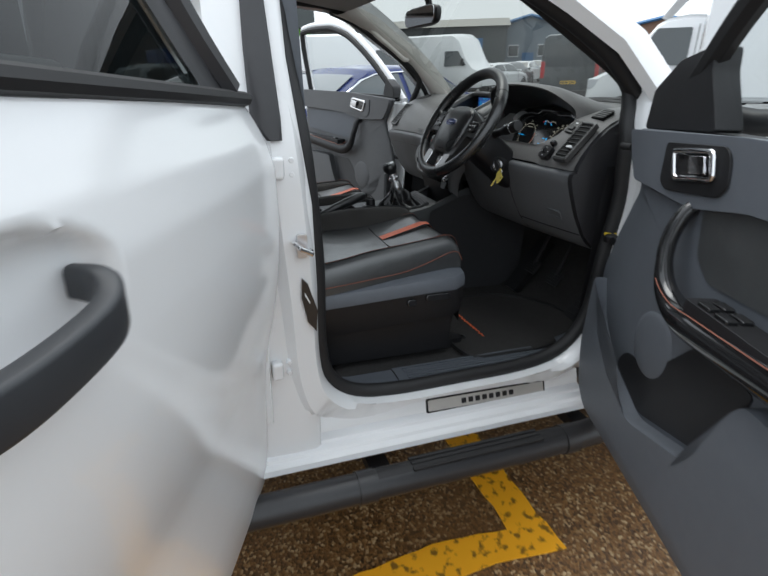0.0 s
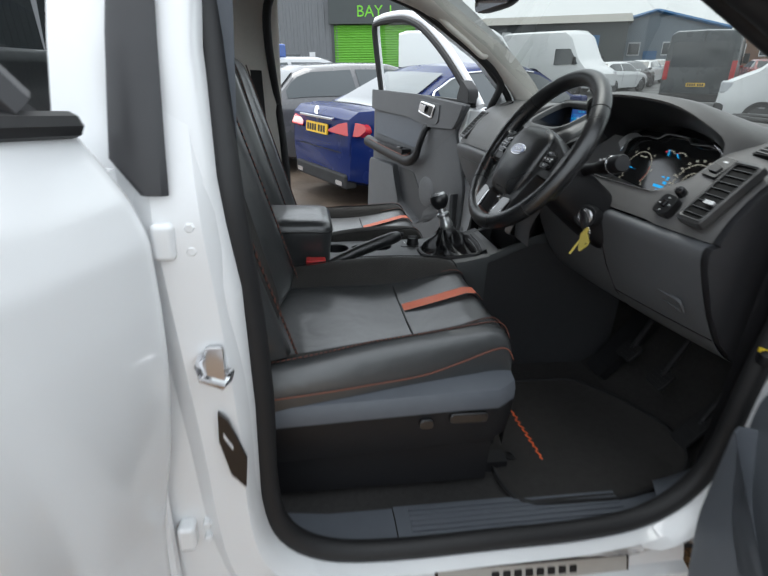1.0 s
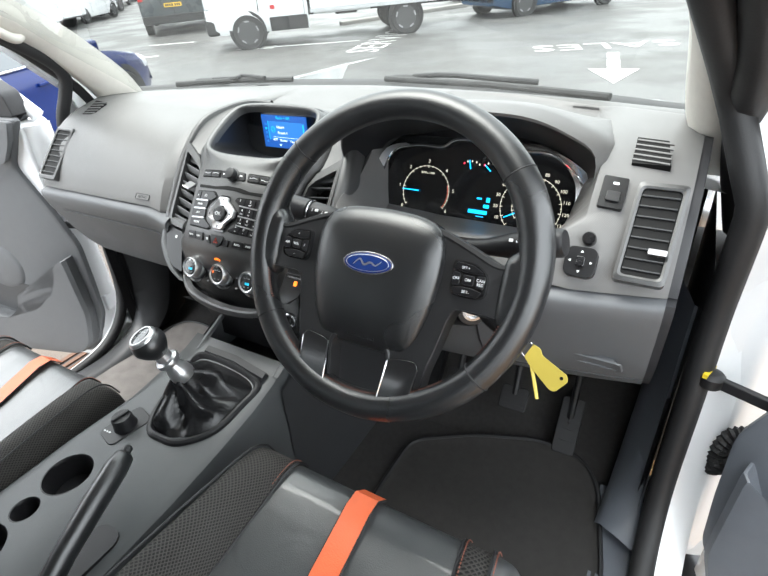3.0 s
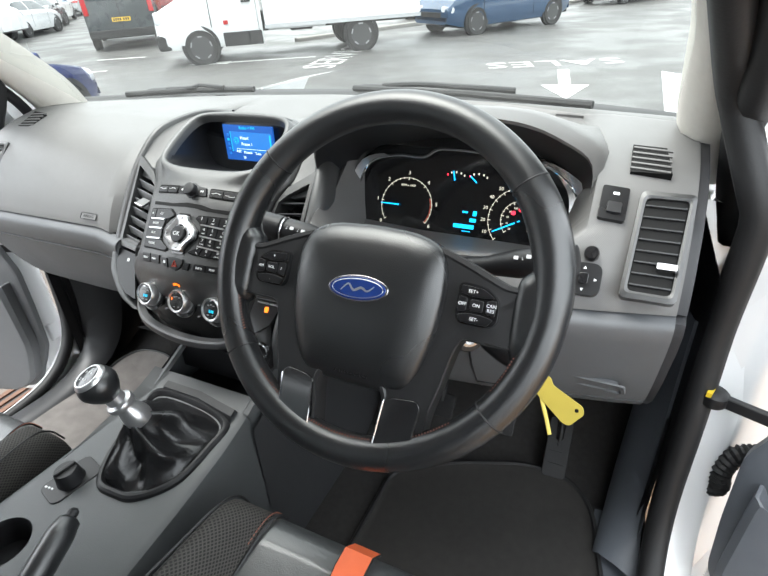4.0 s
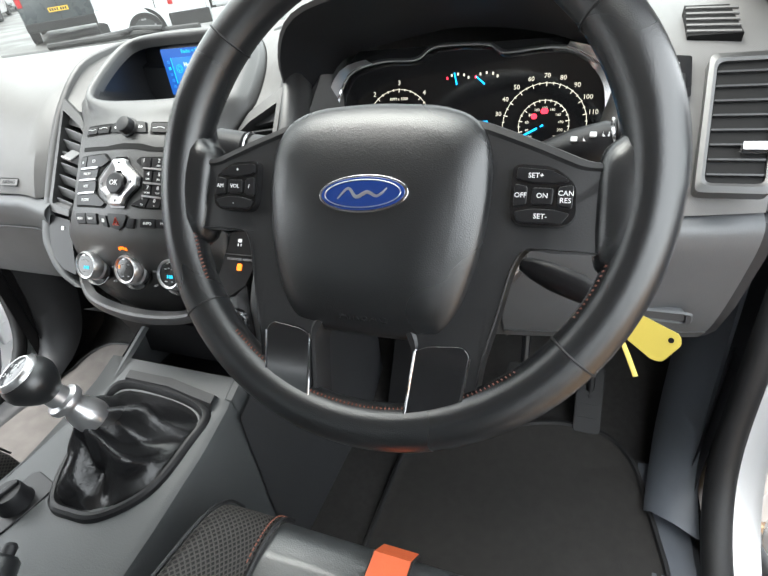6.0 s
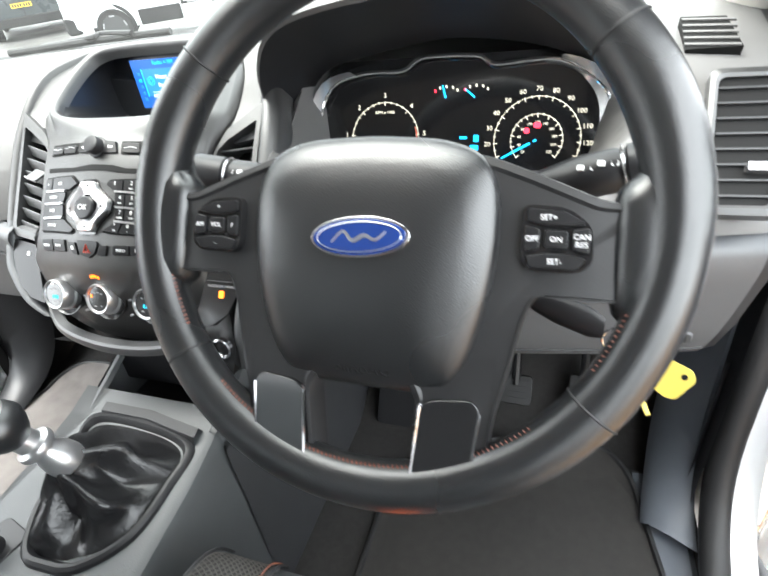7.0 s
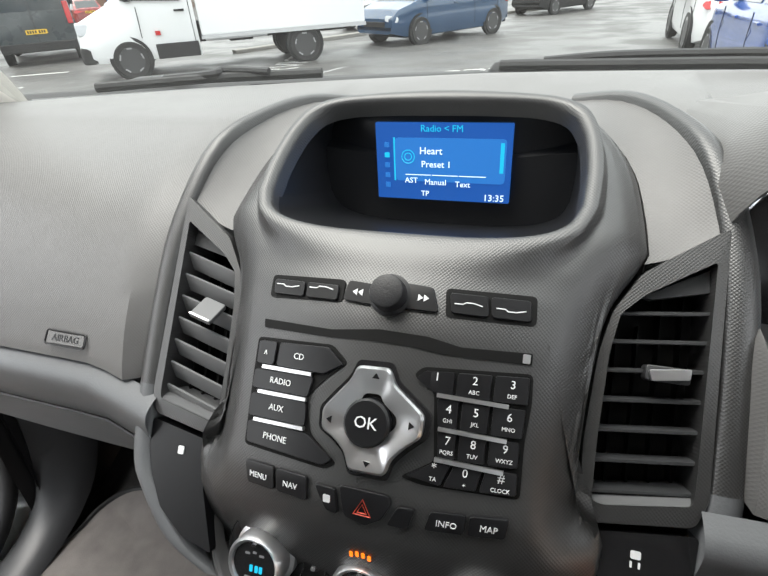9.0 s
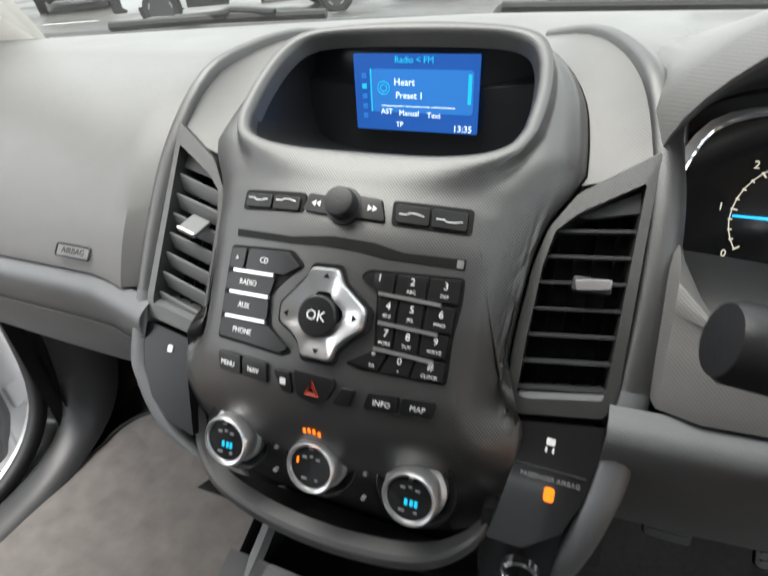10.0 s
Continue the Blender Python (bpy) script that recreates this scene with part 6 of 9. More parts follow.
# belt buckles and belts
for x in (0.158, -0.158):
    bm = B()
    box(bm, x - 0.018, x + 0.018, -0.375, -0.315, 0.80, 0.935)
    buckle = part("belt_buckle", bm, BLACKP, truck, "black belt buckle with a red key", bevel=0.006)
    RED = bpy.data.materials.get("red_plastic") or material("red_plastic", (0.55, 0.03, 0.03), 0.35)
    part("buckle_key", box(B(), x - 0.016, x + 0.016, -0.372, -0.318, 0.930, 0.952), RED, buckle, bevel=0.004)
WEB = material("belt_webbing", (0.02, 0.02, 0.021), 0.8, var=0.1, bump=0.4, bump_scale=500, kind="WEAVE")
for side in (1, -1):
    bm = B()
    skin(bm, [[(side * (x + dx), y + dy, z) for dx, dy in ((0.0, -0.022), (-0.003, 0.0), (0.0, 0.022))] for x, y, z in ((0.735, -0.555, 1.42), (0.755, -0.545, 1.2), (0.765, -0.54, 0.9), (0.765, -0.53, 0.62))])
    part("seat_belt", bm, WEB, truck, "black seat belt webbing")
    bm = B()
    skin(bm, [[(side * x, y, z) for x, y in ((xx, -0.46), (xx - 0.012, -0.475), (xx - 0.014, -0.60), (xx, -0.66))] for xx, z in ((0.80, 0.58), (0.80, 1.25), (0.755, 1.40), (0.69, 1.62), (0.67, 1.70))])
    part("door_post_trim", bm, HEADLINE if side < 0 else DOORTRIM, truck, "moulded inner door post trim")

# ---- pedals ----
for nm, x, y, z, w, h in (("accelerator_pedal", 0.607, 0.575, 0.67, 0.05, 0.13), ("brake_pedal", 0.483, 0.545, 0.73, 0.062, 0.055), ("clutch_pedal", 0.345, 0.545, 0.73, 0.062, 0.055)):
    pf = frame_at((x, y, z), (0, -0.75, 0.66), (0, 0.66, 0.75))
    ped = part(nm, prism(B(), rrect(w, h, 0.008), pf, -0.008, 0.004), RUBBER, truck, "worn black rubber pedal", bevel=0.002)
    for k in range(4):
        part("pedal_rib", prism(B(), rrect(w * 0.8, h * 0.06, 0.001, 0, h * (0.3 - 0.2 * k)), pf, 0.003, 0.007), RUBBER, ped)
    bm = B()
    tube(bm, [V(x, y + 0.005, z), V(x, y + 0.07, z + 0.15), V(x, y + 0.12, z + 0.32)], 0.008, 8)
    part("pedal_arm", bm, BLACKP, ped)
part("foot_rest", prism(B(), rrect(0.08, 0.26, 0.01), frame_at((0.235, 0.60, 0.70), (0, -0.8, 0.6), (0, 0.6, 0.8)), -0.03, 0.0), BLACKP, truck)

# ---- floor mat, key with its tag: things of their own ----
mat_out = [V(x, y, 0) for x, y in rounded([(0.262, 0.045), (0.50, 0.045), (0.545, 0.060), (0.635, 0.052), (0.700, 0.062), (0.730, 0.095), (0.738, 0.30), (0.700, 0.49), (0.650, 0.54), (0.555, 0.545), (0.40, 0.50), (0.262, 0.44)], 0.035, 4)]
mc = V(0.5, 0.28, 0)


def mat_z(p):
    return 0.578 + 0.35 * max(0.0, p.y - 0.44) + 0.004 * math.sin(9 * p.x + 7 * p.y)


bm = B()
skin(bm, [[V(q.x, q.y, mat_z(q) + d) for p in mat_out for q in (mc + (p - mc) * k,)] for k, d in ((1.0, 0), (1.0, 0.010), (0.985, 0.014), (0.97, 0.011), (0.9, 0.0115), (0.7, 0.0115), (0.4, 0.0115), (0.05, 0.0115))], close=True, caps=True)
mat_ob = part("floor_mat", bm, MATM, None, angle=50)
mat_ob.matrix_world = TRUCK_POSE
tagged(mat_ob, "dark worn carpet floor mat in the driver's footwell", "floor mat")
bm = B()
tube(bm, [V(q.x, q.y, mat_z(q) + 0.0125) for p in mat_out for q in (mc + (p - mc) * 0.992,)], 0.005, 6, closed=True)
part("binding", bm, RUBBER, mat_ob)
bm = B()
rnd = random.Random(4)
pts = [V(0.385 + 0.215 * k / 30 + rnd.uniform(-0.003, 0.003), 0.185 + 0.006 * math.sin(k * 2.1) * (0.4 + 0.6 * rnd.random()), 0) for k in range(31)]
tube(bm, [V(p.x, p.y, mat_z(p) + 0.0130) for p in pts], 0.0026, 5)
part("stitched_mark", bm, ORANGE, mat_ob, "orange stitched mark")
part("fixing_eyelet", lathe(B(), [(0.014, 0.0), (0.014, 0.003), (0.008, 0.003), (0.008, 0.0)], pose(0.577, 0.11, 0.589), 20), BLACKP, mat_ob)
# Base lightened to stand in for daylight through the open passenger door.
PMAT = material("daylit_mat_carpet", (0.15, 0.138, 0.13), 0.95, var=0.3, scale=25, bump=0.8, bump_scale=900)
bm = B()
skin(bm, [[V(-q.x, q.y, mat_z(q) + d) for p in reversed(mat_out) for q in (mc + (p - mc) * k,)] for k, d in ((1.0, 0), (1.0, 0.010), (0.985, 0.014), (0.97, 0.011), (0.9, 0.0115), (0.7, 0.0115), (0.4, 0.0115), (0.05, 0.0115))], close=True, caps=True)
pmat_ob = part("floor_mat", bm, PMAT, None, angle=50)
pmat_ob.matrix_world = TRUCK_POSE
tagged(pmat_ob, "grey carpet floor mat in the passenger footwell, lightened for daylight", "floor mat")
bm = B()
tube(bm, [V(-q.x, q.y, mat_z(q) + 0.0125) for p in mat_out for q in (mc + (p - mc) * 0.992,)], 0.005, 6, closed=True)
part("binding", bm, RUBBER, pmat_ob)

keyob = new("car_key")
keyob.matrix_world = TRUCK_POSE
tagged(keyob, "black car key in the ignition with a yellow tag", "key")
YEL = material("yellow_tag", (0.52, 0.41, 0.075), 0.42, var=0.06)
kd = (V(0.575, 0.186, 1.166) - V(0.505, 0.210, 1.178)).normalized()
bm = B()
skin(bm, [[V(0.505, 0.210, 1.178) + kd * l + V(0, 0.9 * w, 0.1 * w) * math.cos(a) * 0.55 + V(0, 0, 1) * w * math.sin(a) for a in [2 * math.pi * k / 14 for k in range(14)]] for l, w in ((0.0, 0.006), (0.012, 0.011), (0.03, 0.0145), (0.06, 0.0145), (0.072, 0.010))], close=True, caps=True)
part("fob", bm, BLACKP, keyob, "black plastic key fob", angle=60)
bm = B()
tube(bm, [V(0.582 + 0.010 * math.cos(a), 0.184, 1.158 + 0.012 * math.sin(a)) for a in [2 * math.pi * k / 24 for k in range(24)]], 0.0011, 6, closed=True)
part("key_ring", bm, CHROME, keyob, "steel split ring")
t_out = [(-0.004, 0.010), (0.006, 0.0125), (0.013, 0.008), (0.050, 0.0135), (0.056, 0.008), (0.0535, -0.012), (0.047, -0.0155), (0.012, -0.013), (-0.002, -0.010)]
tf = frame_at((0.586, 0.176, 1.162), (-0.22, -0.86, 0.46), (0.62, 0.30, 0.72)) @ Matrix.Rotation(radians(8), 4, "Z")
bm = B()
prism(bm, rounded(t_out, 0.003), tf, -0.0008, 0.0008)
part("tag", bm, YEL, keyob, "creased yellow plastic tag")
part("tag_hole", prism(B(), disc(0.0022, 12, 0.048, 0.006), tf, -0.0012, 0.0012), JOINT, keyob)
bm = B()
tube(bm, spline([V(0.585, 0.180, 1.160), V(0.590, 0.170, 1.148), V(0.599, 0.155, 1.135), V(0.607, 0.141, 1.122)], 4), 0.0022, 6, flat=0.4)
part("strap", bm, YEL, keyob, "thin yellow strap")

# ---- doors ----
def door_frame(hinge, ang, side):
    """A door's own frame: x along the door from its hinge, y to its outer side, z up."""
    d = V(side * math.sin(radians(ang)), -math.cos(radians(ang)), 0)
    out = V(side * math.cos(radians(ang)), math.sin(radians(ang)), 0)
    m = Matrix((d, out, V(0, 0, 1))).transposed().to_4x4()
    m.translation = Vector(hinge)
    return m


def spline_2d(pts):
    return [(p.x, p.y) for p in spline([(a, z, 0) for a, z in pts], 4)]


FLIP = Matrix(((1, 0, 0, 0), (0, 0, 1, 0), (0, 1, 0, 0), (0, 0, 0, 1)))
TRIMLO = material("door_trim_light", (0.10, 0.103, 0.108), 0.55, var=0.05, bump=0.2, bump_scale=650, kind="VORONOI")


def front_door(hinge, ang, side, sa):
    """Front door seen from inside; sa slides the trim's details along it."""
    M = door_frame(hinge, ang, side)
    P = M @ FLIP
    trim_mat = DOORTRIM if side > 0 else TRIMLO

    def q(pts):
        return [(a + sa, z) for a, z in pts]

    door = part("front_door", prism(B(), rounded([(-0.015, 0.56), (0.03, 0.485), (0.97, 0.485), (1.02, 0.60), (1.035, 1.315), (-0.02, 1.305), (-0.02, 0.8)], 0.03), P, -0.084, 0.02), WHITE, truck, "white front door standing open", bevel=0.012)
    panel = [(-0.035, 1.318), (0.01, 1.24), (0.045, 1.183), (-0.02, 1.05), (-0.064, 0.933), (-0.06, 0.80), (-0.051, 0.679), (0.018, 0.545), (0.06, 0.515), (0.94, 0.51), (0.985, 0.60), (1.0, 1.335), (0.4, 1.336)]
    bm = B()
    pr = rounded(panel, 0.02)
    skin(bm, [[P @ V(a, z, d) for a, z in pts] for pts, d in ((pr, -0.080), (pr, -0.097), (scaled(pr, 0.985, (0.48, 0.92)), -0.102), (scaled(pr, 0.5, (0.48, 0.92)), -0.103))], close=True, caps=True)
    trim = part("door_trim", bm, trim_mat, door, "dark grey moulded door trim", angle=40)
    # upper band with the inner handle
    part("upper_band", prism(B(), rounded([(-0.03, 1.316), (0.002, 1.25), (0.04, 1.20), (0.30, 1.185), (0.47, 1.215), (0.99, 1.225), (0.995, 1.338), (0.4, 1.339)], 0.012), P, -0.122, -0.10, 0.004), trim_mat, trim, bevel=0.006)
    part("handle_bezel", prism(B(), rounded(q([(0.165, 1.305), (0.374, 1.319), (0.395, 1.30), (0.407, 1.249), (0.385, 1.225), (0.20, 1.205), (0.17, 1.22)]), 0.012), P, -0.127, -0.115, 0.002), BLACKP if side > 0 else trim_mat, trim, bevel=0.002)
    part("handle_cup", prism(B(), rounded(q([(0.222, 1.285), (0.338, 1.297), (0.350, 1.262), (0.243, 1.246)]), 0.008), P, -0.1285, -0.12), GLOSSB, trim)
    bm = B()
    tube(bm, [P @ V(a, z, -0.131) for a, z in rounded(q([(0.208, 1.291), (0.345, 1.305), (0.363, 1.256), (0.233, 1.236)]), 0.012, 4)], 0.0065, 8, closed=True, ref=M.to_3x3() @ V(0, 1, 0), flat=0.7)
    part("handle_ring", bm, CHROME, trim, "chrome door release")
    part("handle_lever", prism(B(), rounded(q([(0.285, 1.290), (0.335, 1.296), (0.348, 1.263), (0.296, 1.255)]), 0.006), P, -0.140, -0.129, 0.001), CHROME, trim, "chrome release lever", bevel=0.003)
    # pull handle, armrest and its dark recess
    part("armrest_recess", prism(B(), rounded(q([(0.325, 1.205), (0.345, 1.10), (0.40, 1.06), (0.95 - sa, 1.085), (0.95 - sa, 1.205), (0.55, 1.215)]), 0.015), P, -0.1075, -0.09), LEATHER if side > 0 else DOORTRIM, trim, "dark insert over the armrest")
    bm = B()
    line = spline([V(a, d, z) for a, d, z in ((0.295 + sa, -0.100, 1.195), (0.295 + sa, -0.128, 1.165), (0.302 + sa, -0.147, 1.10), (0.335 + sa, -0.150, 1.03), (0.405 + sa, -0.150, 0.995), (0.50 + sa, -0.150, 0.998), (0.72, -0.150, 1.012), (0.97, -0.145, 1.03))], 5)
    tube(bm, [M @ p for p in line], [0.017 + 0.018 * min(1, max(0, (k - 12) / 12)) for k in range(len(line))], 14, ref=(0, 0, 1), flat=1.0)
    part("pull_handle", bm, GLOSSB if side > 0 else BLACKP, trim, "black pull handle running into the armrest", angle=60)
    bm = B()
    tube(bm, [M @ V(p.x + 0.013, p.y - 0.006, p.z + 0.012 + 0.012 * min(1, max(0, (k - 12) / 12))) for k, p in enumerate(line)][3:-1], 0.003, 8)
    part("handle_strip", bm, PILLARB, trim)
    part("switch_panel", prism(B(), rounded([(0.45 + sa, -0.175), (0.80, -0.17), (0.80, -0.118), (0.45 + sa, -0.115)], 0.006), M, 1.020, 1.049), BLACKP, trim, bevel=0.003)
    for k in range(4 if side > 0 else 1):
        bm = B()
        box(bm, -0.018, 0.018, -0.011, 0.011, 0, 0.012, M @ Matrix.Translation((0.50 + sa + 0.05 * (k // 2), -0.160 + 0.027 * (k % 2), 1.045)))
        part("window_switch", bm, GLOSSB, trim, bevel=0.003)
    bm = B()
    tube(bm, [M @ V(p.x, p.y - 0.03, p.z + 0.028) for p in line[16:-1]], 0.0015, 5)
    part("stitching", bm, STITCH, trim, "red thread stitching")
    # lower panel, speaker swell and pocket
    low = rounded([(0.0, 0.575), (0.06, 0.53), (0.93, 0.525), (0.97, 0.60), (0.97, 0.93), (0.62 + sa, 0.935), (0.55 + sa, 0.74), (0.30 + sa, 0.66), (0.13 + sa, 0.715), (0.02, 0.80), (-0.035, 0.92), (-0.04, 0.70)], 0.03)
    bm = B()
    skin(bm, [[P @ V(a, z, d) for a, z in pts] for pts, d in ((low, -0.098), (low, -0.130), (scaled(low, 0.98, (0.45, 0.66)), -0.140), (scaled(low, 0.93, (0.45, 0.66)), -0.143), (scaled(low, 0.5, (0.45, 0.62)), -0.143))], close=True, caps=True)
    part("lower_panel", bm, trim_mat, trim, angle=35)
    # Flat plate on the trim; the pocket's shade is put into its colour.
    part("door_pocket", prism(B(), rounded(q([(0.135, 0.725), (0.17, 0.775), (0.221, 0.785), (0.30, 0.80), (0.423, 0.93), (0.60, 0.93), (0.545, 0.75), (0.29, 0.67)]), 0.02), P, -0.106, -0.09), BLACKP if side > 0 else KICK, trim, "door pocket drawn as a flat plate, darkened for its shade")
    bm = B()
    lathe(bm, [(0.090, -0.004), (0.085, 0.003), (0.07, 0.008), (0.04, 0.011), (0, 0.012)], P @ Matrix.Translation((0.27 + sa, 0.845, -0.100)) @ Matrix.Rotation(radians(180), 4, "X"), 28)
    part("speaker_cover", bm, trim_mat, trim, angle=60)
    # window
    top = spline([(-0.03, -0.02, 1.31), (0.08, -0.035, 1.42), (0.24, -0.065, 1.56), (0.40, -0.09, 1.665), (0.52, -0.105, 1.71), (0.66, -0.112, 1.73), (0.95, -0.105, 1.725), (1.02, -0.095, 1.67), (1.03, -0.03, 1.32)], 5)
    bm = B()
    tube(bm, [M @ p for p in top], 0.020, 10)
    part("window_frame", bm, WHITE, door)
    bm = B()
    tube(bm, [M @ V(0.5 + (p.x - 0.5) * 0.955, p.y - 0.022, 1.3 + (p.z - 1.3) * 0.94) for p in top], 0.027 if side > 0 else 0.017, 8)
    part("window_channel", bm, RUBBER, door, "black rubber window channel")
    bm = B()
    box(bm, 0.0, 1.0, -0.082, -0.03, 1.312, 1.334, M)
    part("belt_seal", bm, RUBBER, door)
    bm = B()
    skin(bm, [[M @ V(x, y, z) for x, y, z in r] for r in ([(-0.0, -0.03, 1.32), (0.5, -0.03, 1.32), (1.0, -0.03, 1.32)], [(0.20, -0.065, 1.52), (0.55, -0.07, 1.52), (1.0, -0.07, 1.52)], [(0.42, -0.095, 1.67), (0.62, -0.107, 1.70), (0.99, -0.10, 1.70)])])
    g = part("window_pane", bm, GLASS, door)
    g.visible_shadow = False
    # mirror sail and wing mirror
    part("mirror_sail", prism(B(), rounded([(-0.03, 1.318), (-0.022, 1.41), (0.07, 1.475), (0.19, 1.50), (0.20, 1.45), (0.265, 1.335)] if side > 0 else [(-0.02, 1.318), (-0.01, 1.38), (0.055, 1.425), (0.085, 1.335)], 0.012), P, -0.088, -0.03), BLACKP, door, "black mirror sail panel", bevel=0.008)
    if side > 0:
        bm = B()
        skin(bm, [[M @ V(0.33 + 0.115 * k * math.copysign(abs(math.cos(a)) ** 0.7, math.cos(a)), o, 1.42 + 0.098 * k * math.copysign(abs(math.sin(a)) ** 0.7, math.sin(a))) for a in [2 * math.pi * j / 24 for j in range(24)]] for o, k in ((0.085, 0.93), (0.080, 1.0), (0.11, 1.02), (0.15, 0.95), (0.19, 0.75), (0.205, 0.4))], close=True, caps=True)
        mirror = part("wing_mirror", bm, BLACKP, door, "black wing mirror housing", angle=60)
        bm = B()
        prism(bm, [(0.33 + 0.10 * math.copysign(abs(math.cos(a)) ** 0.7, math.cos(a)), 1.42 + 0.085 * math.copysign(abs(math.sin(a)) ** 0.7, math.sin(a))) for a in [2 * math.pi * j / 24 for j in range(24)]], P, 0.078, 0.083)
        part("mirror_glass", bm, CHROME, mirror, "mirror glass")
        bm = B()
        tube(bm, [M @ V(0.10, -0.01, 1.36), M @ V(0.16, 0.06, 1.35), M @ V(0.27, 0.12, 1.36)], 0.03, 10)
        part("mirror_arm", bm, BLACKP, mirror)
    # front edge of the door, hinges and check strap
    bm = B()
    skin(bm, [[M @ V(a, o, z) for a, o in ((0.0, -0.078), (-0.030, -0.070), (-0.048, -0.045), (-0.050, -0.012), (-0.030, 0.012), (0.0, 0.018))] for z in (0.53, 0.62, 0.9, 1.15, 1.29)])
    part("door_edge", bm, WHITE, door, angle=50)
    for z in (0.70, 1.10):
        bm = B()
        box(bm, -0.05, 0.012, -0.06, -0.01, z - 0.03, z + 0.03, M)
        part("door_hinge", bm, WHITE, door, "painted door hinge", bevel=0.006)
    bm = B()
    box(bm, -0.13, 0.02, -0.078, -0.066, 0.985, 1.005, M)
    part("check_strap", bm, BLACKP, door, "dark steel check strap", bevel=0.003)
    part("strap_stop", lathe(B(), [(0.016, -0.012), (0.019, -0.008), (0.019, 0.008), (0.014, 0.013), (0.007, 0.014), (0, 0.014)], M @ Matrix.Translation((-0.125, -0.072, 0.995)), 20), BLACKP, door)
    part("strap_mark", box(B(), -0.134, -0.127, -0.090, -0.055, 1.003, 1.0112, M), YEL_MARK, door, "yellow paint mark")
    return door, M


right_door, RDM = front_door((0.958, 0.467, 0), 69.5, 1, 0.0)
front_door((-0.945, 0.461, 0), 73.3, -1, 0.0)
# wiring gaiter between the right door and the post
bm = B()
gl = spline([(0.925, 0.478, 0.872), (0.900, 0.472, 0.878), (0.875, 0.464, 0.870), (0.864, 0.460, 0.838), (0.869, 0.462, 0.802), (0.860, 0.472, 0.786)], 8)
tube(bm, gl, [0.0175 if k % 2 else 0.0135 for k in range(len(gl))], 12)
part("wiring_gaiter", bm, RUBBER, truck, "black corrugated wiring gaiter", angle=20)
bm = B()
tube(bm, [(0.86, 0.372, 1.27), (0.892, 0.372, 1.27)], 0.009, 14)
part("door_switch", bm, RUBBER, truck, "small black door switch")

# rear right door, its outer skin to the front
RM = door_frame((0.885, -0.545, 0), 66, 1)
RP = RM @ FLIP


def rear_skin(z):
    pts = [(0.42, -0.070), (0.50, -0.058), (0.60, -0.054), (0.70, -0.051), (0.78, -0.046), (0.82, -0.040), (0.885, -0.025), (0.97, -0.009), (1.07, 0.002), (1.16, 0.003), (1.24, 0.0), (1.29, -0.012), (1.33, -0.030), (1.36, -0.046)]
    for (a, d), (b, e) in zip(pts, pts[1:]):
        if z <= b:
            return d + (e - d) * (z - a) / (b - a)
    return pts[-1][1]


def cup(a, z):
    """The hollow behind the handle."""
    r2 = ((a - 0.705) / 0.115) ** 2 + ((z - 1.238) / 0.058) ** 2
    return -0.042 * max(0.0, 1 - r2) ** 0.45


bm = B()
rows_ = []
for z in [0.42, 0.43, 0.46, 0.52, 0.58, 0.64, 0.70, 0.75, 0.79, 0.83, 0.87, 0.91, 0.95, 1.0, 1.05, 1.10, 1.14] + [1.155 + 0.0075 * k for k in range(22)] + [1.33, 1.345, 1.358]:
    edge = 0.01 + 0.035 * max(0, (z - 1.24) / 0.12) ** 1.5
    r = []
    for a, e in [(edge - 0.012, 0.075), (edge - 0.012, 0.02), (edge - 0.008, 0.007), (edge, 0.0015), (edge + 0.012, 0), (0.10, 0), (0.2, 0), (0.3, 0), (0.4, 0), (0.5, 0), (0.58, 0)] + [(0.588 + 0.0085 * k, 0) for k in range(34)] + [(0.88, 0), (0.92, 0.004), (0.94, 0.02), (0.945, 0.07)]:
        lift = 0.05 * max(0, a) if z > 1.2 else 0
        zz = z + lift * min(1, max(0, (z - 1.2) / 0.15))
        r.append(RM @ V(a, rear_skin(z) - e + 0.012 * math.sin(math.pi * min(1, max(0, a / 0.93))) + (cup(a, zz) if 0.55 < a < 0.9 else 0), zz))
    rows_.append(r)
skin(bm, rows_)
rdoor = part("rear_door", bm, WHITE, truck, "white rear door standing open", angle=70)
part("door_inner", prism(B(), rounded([(0.0, 0.45), (0.92, 0.45), (0.93, 1.33), (0.03, 1.33), (0.0, 1.2)], 0.02), RP, -0.185, -0.125), WHITE, rdoor, bevel=0.01)
bm = B()
box(bm, 0.002, 0.01, -0.125, -0.04, 0.60, 1.32, RM)
part("door_edge", bm, WHITE, rdoor)
bm = B()
bar = spline([(0.628, -0.012, 1.236), (0.630, 0.012, 1.234), (0.640, 0.030, 1.226), (0.67, 0.041, 1.217), (0.74, 0.044, 1.213), (0.80, 0.043, 1.216), (0.86, 0.034, 1.228), (0.878, 0.0, 1.232)], 6)
rows_ = []
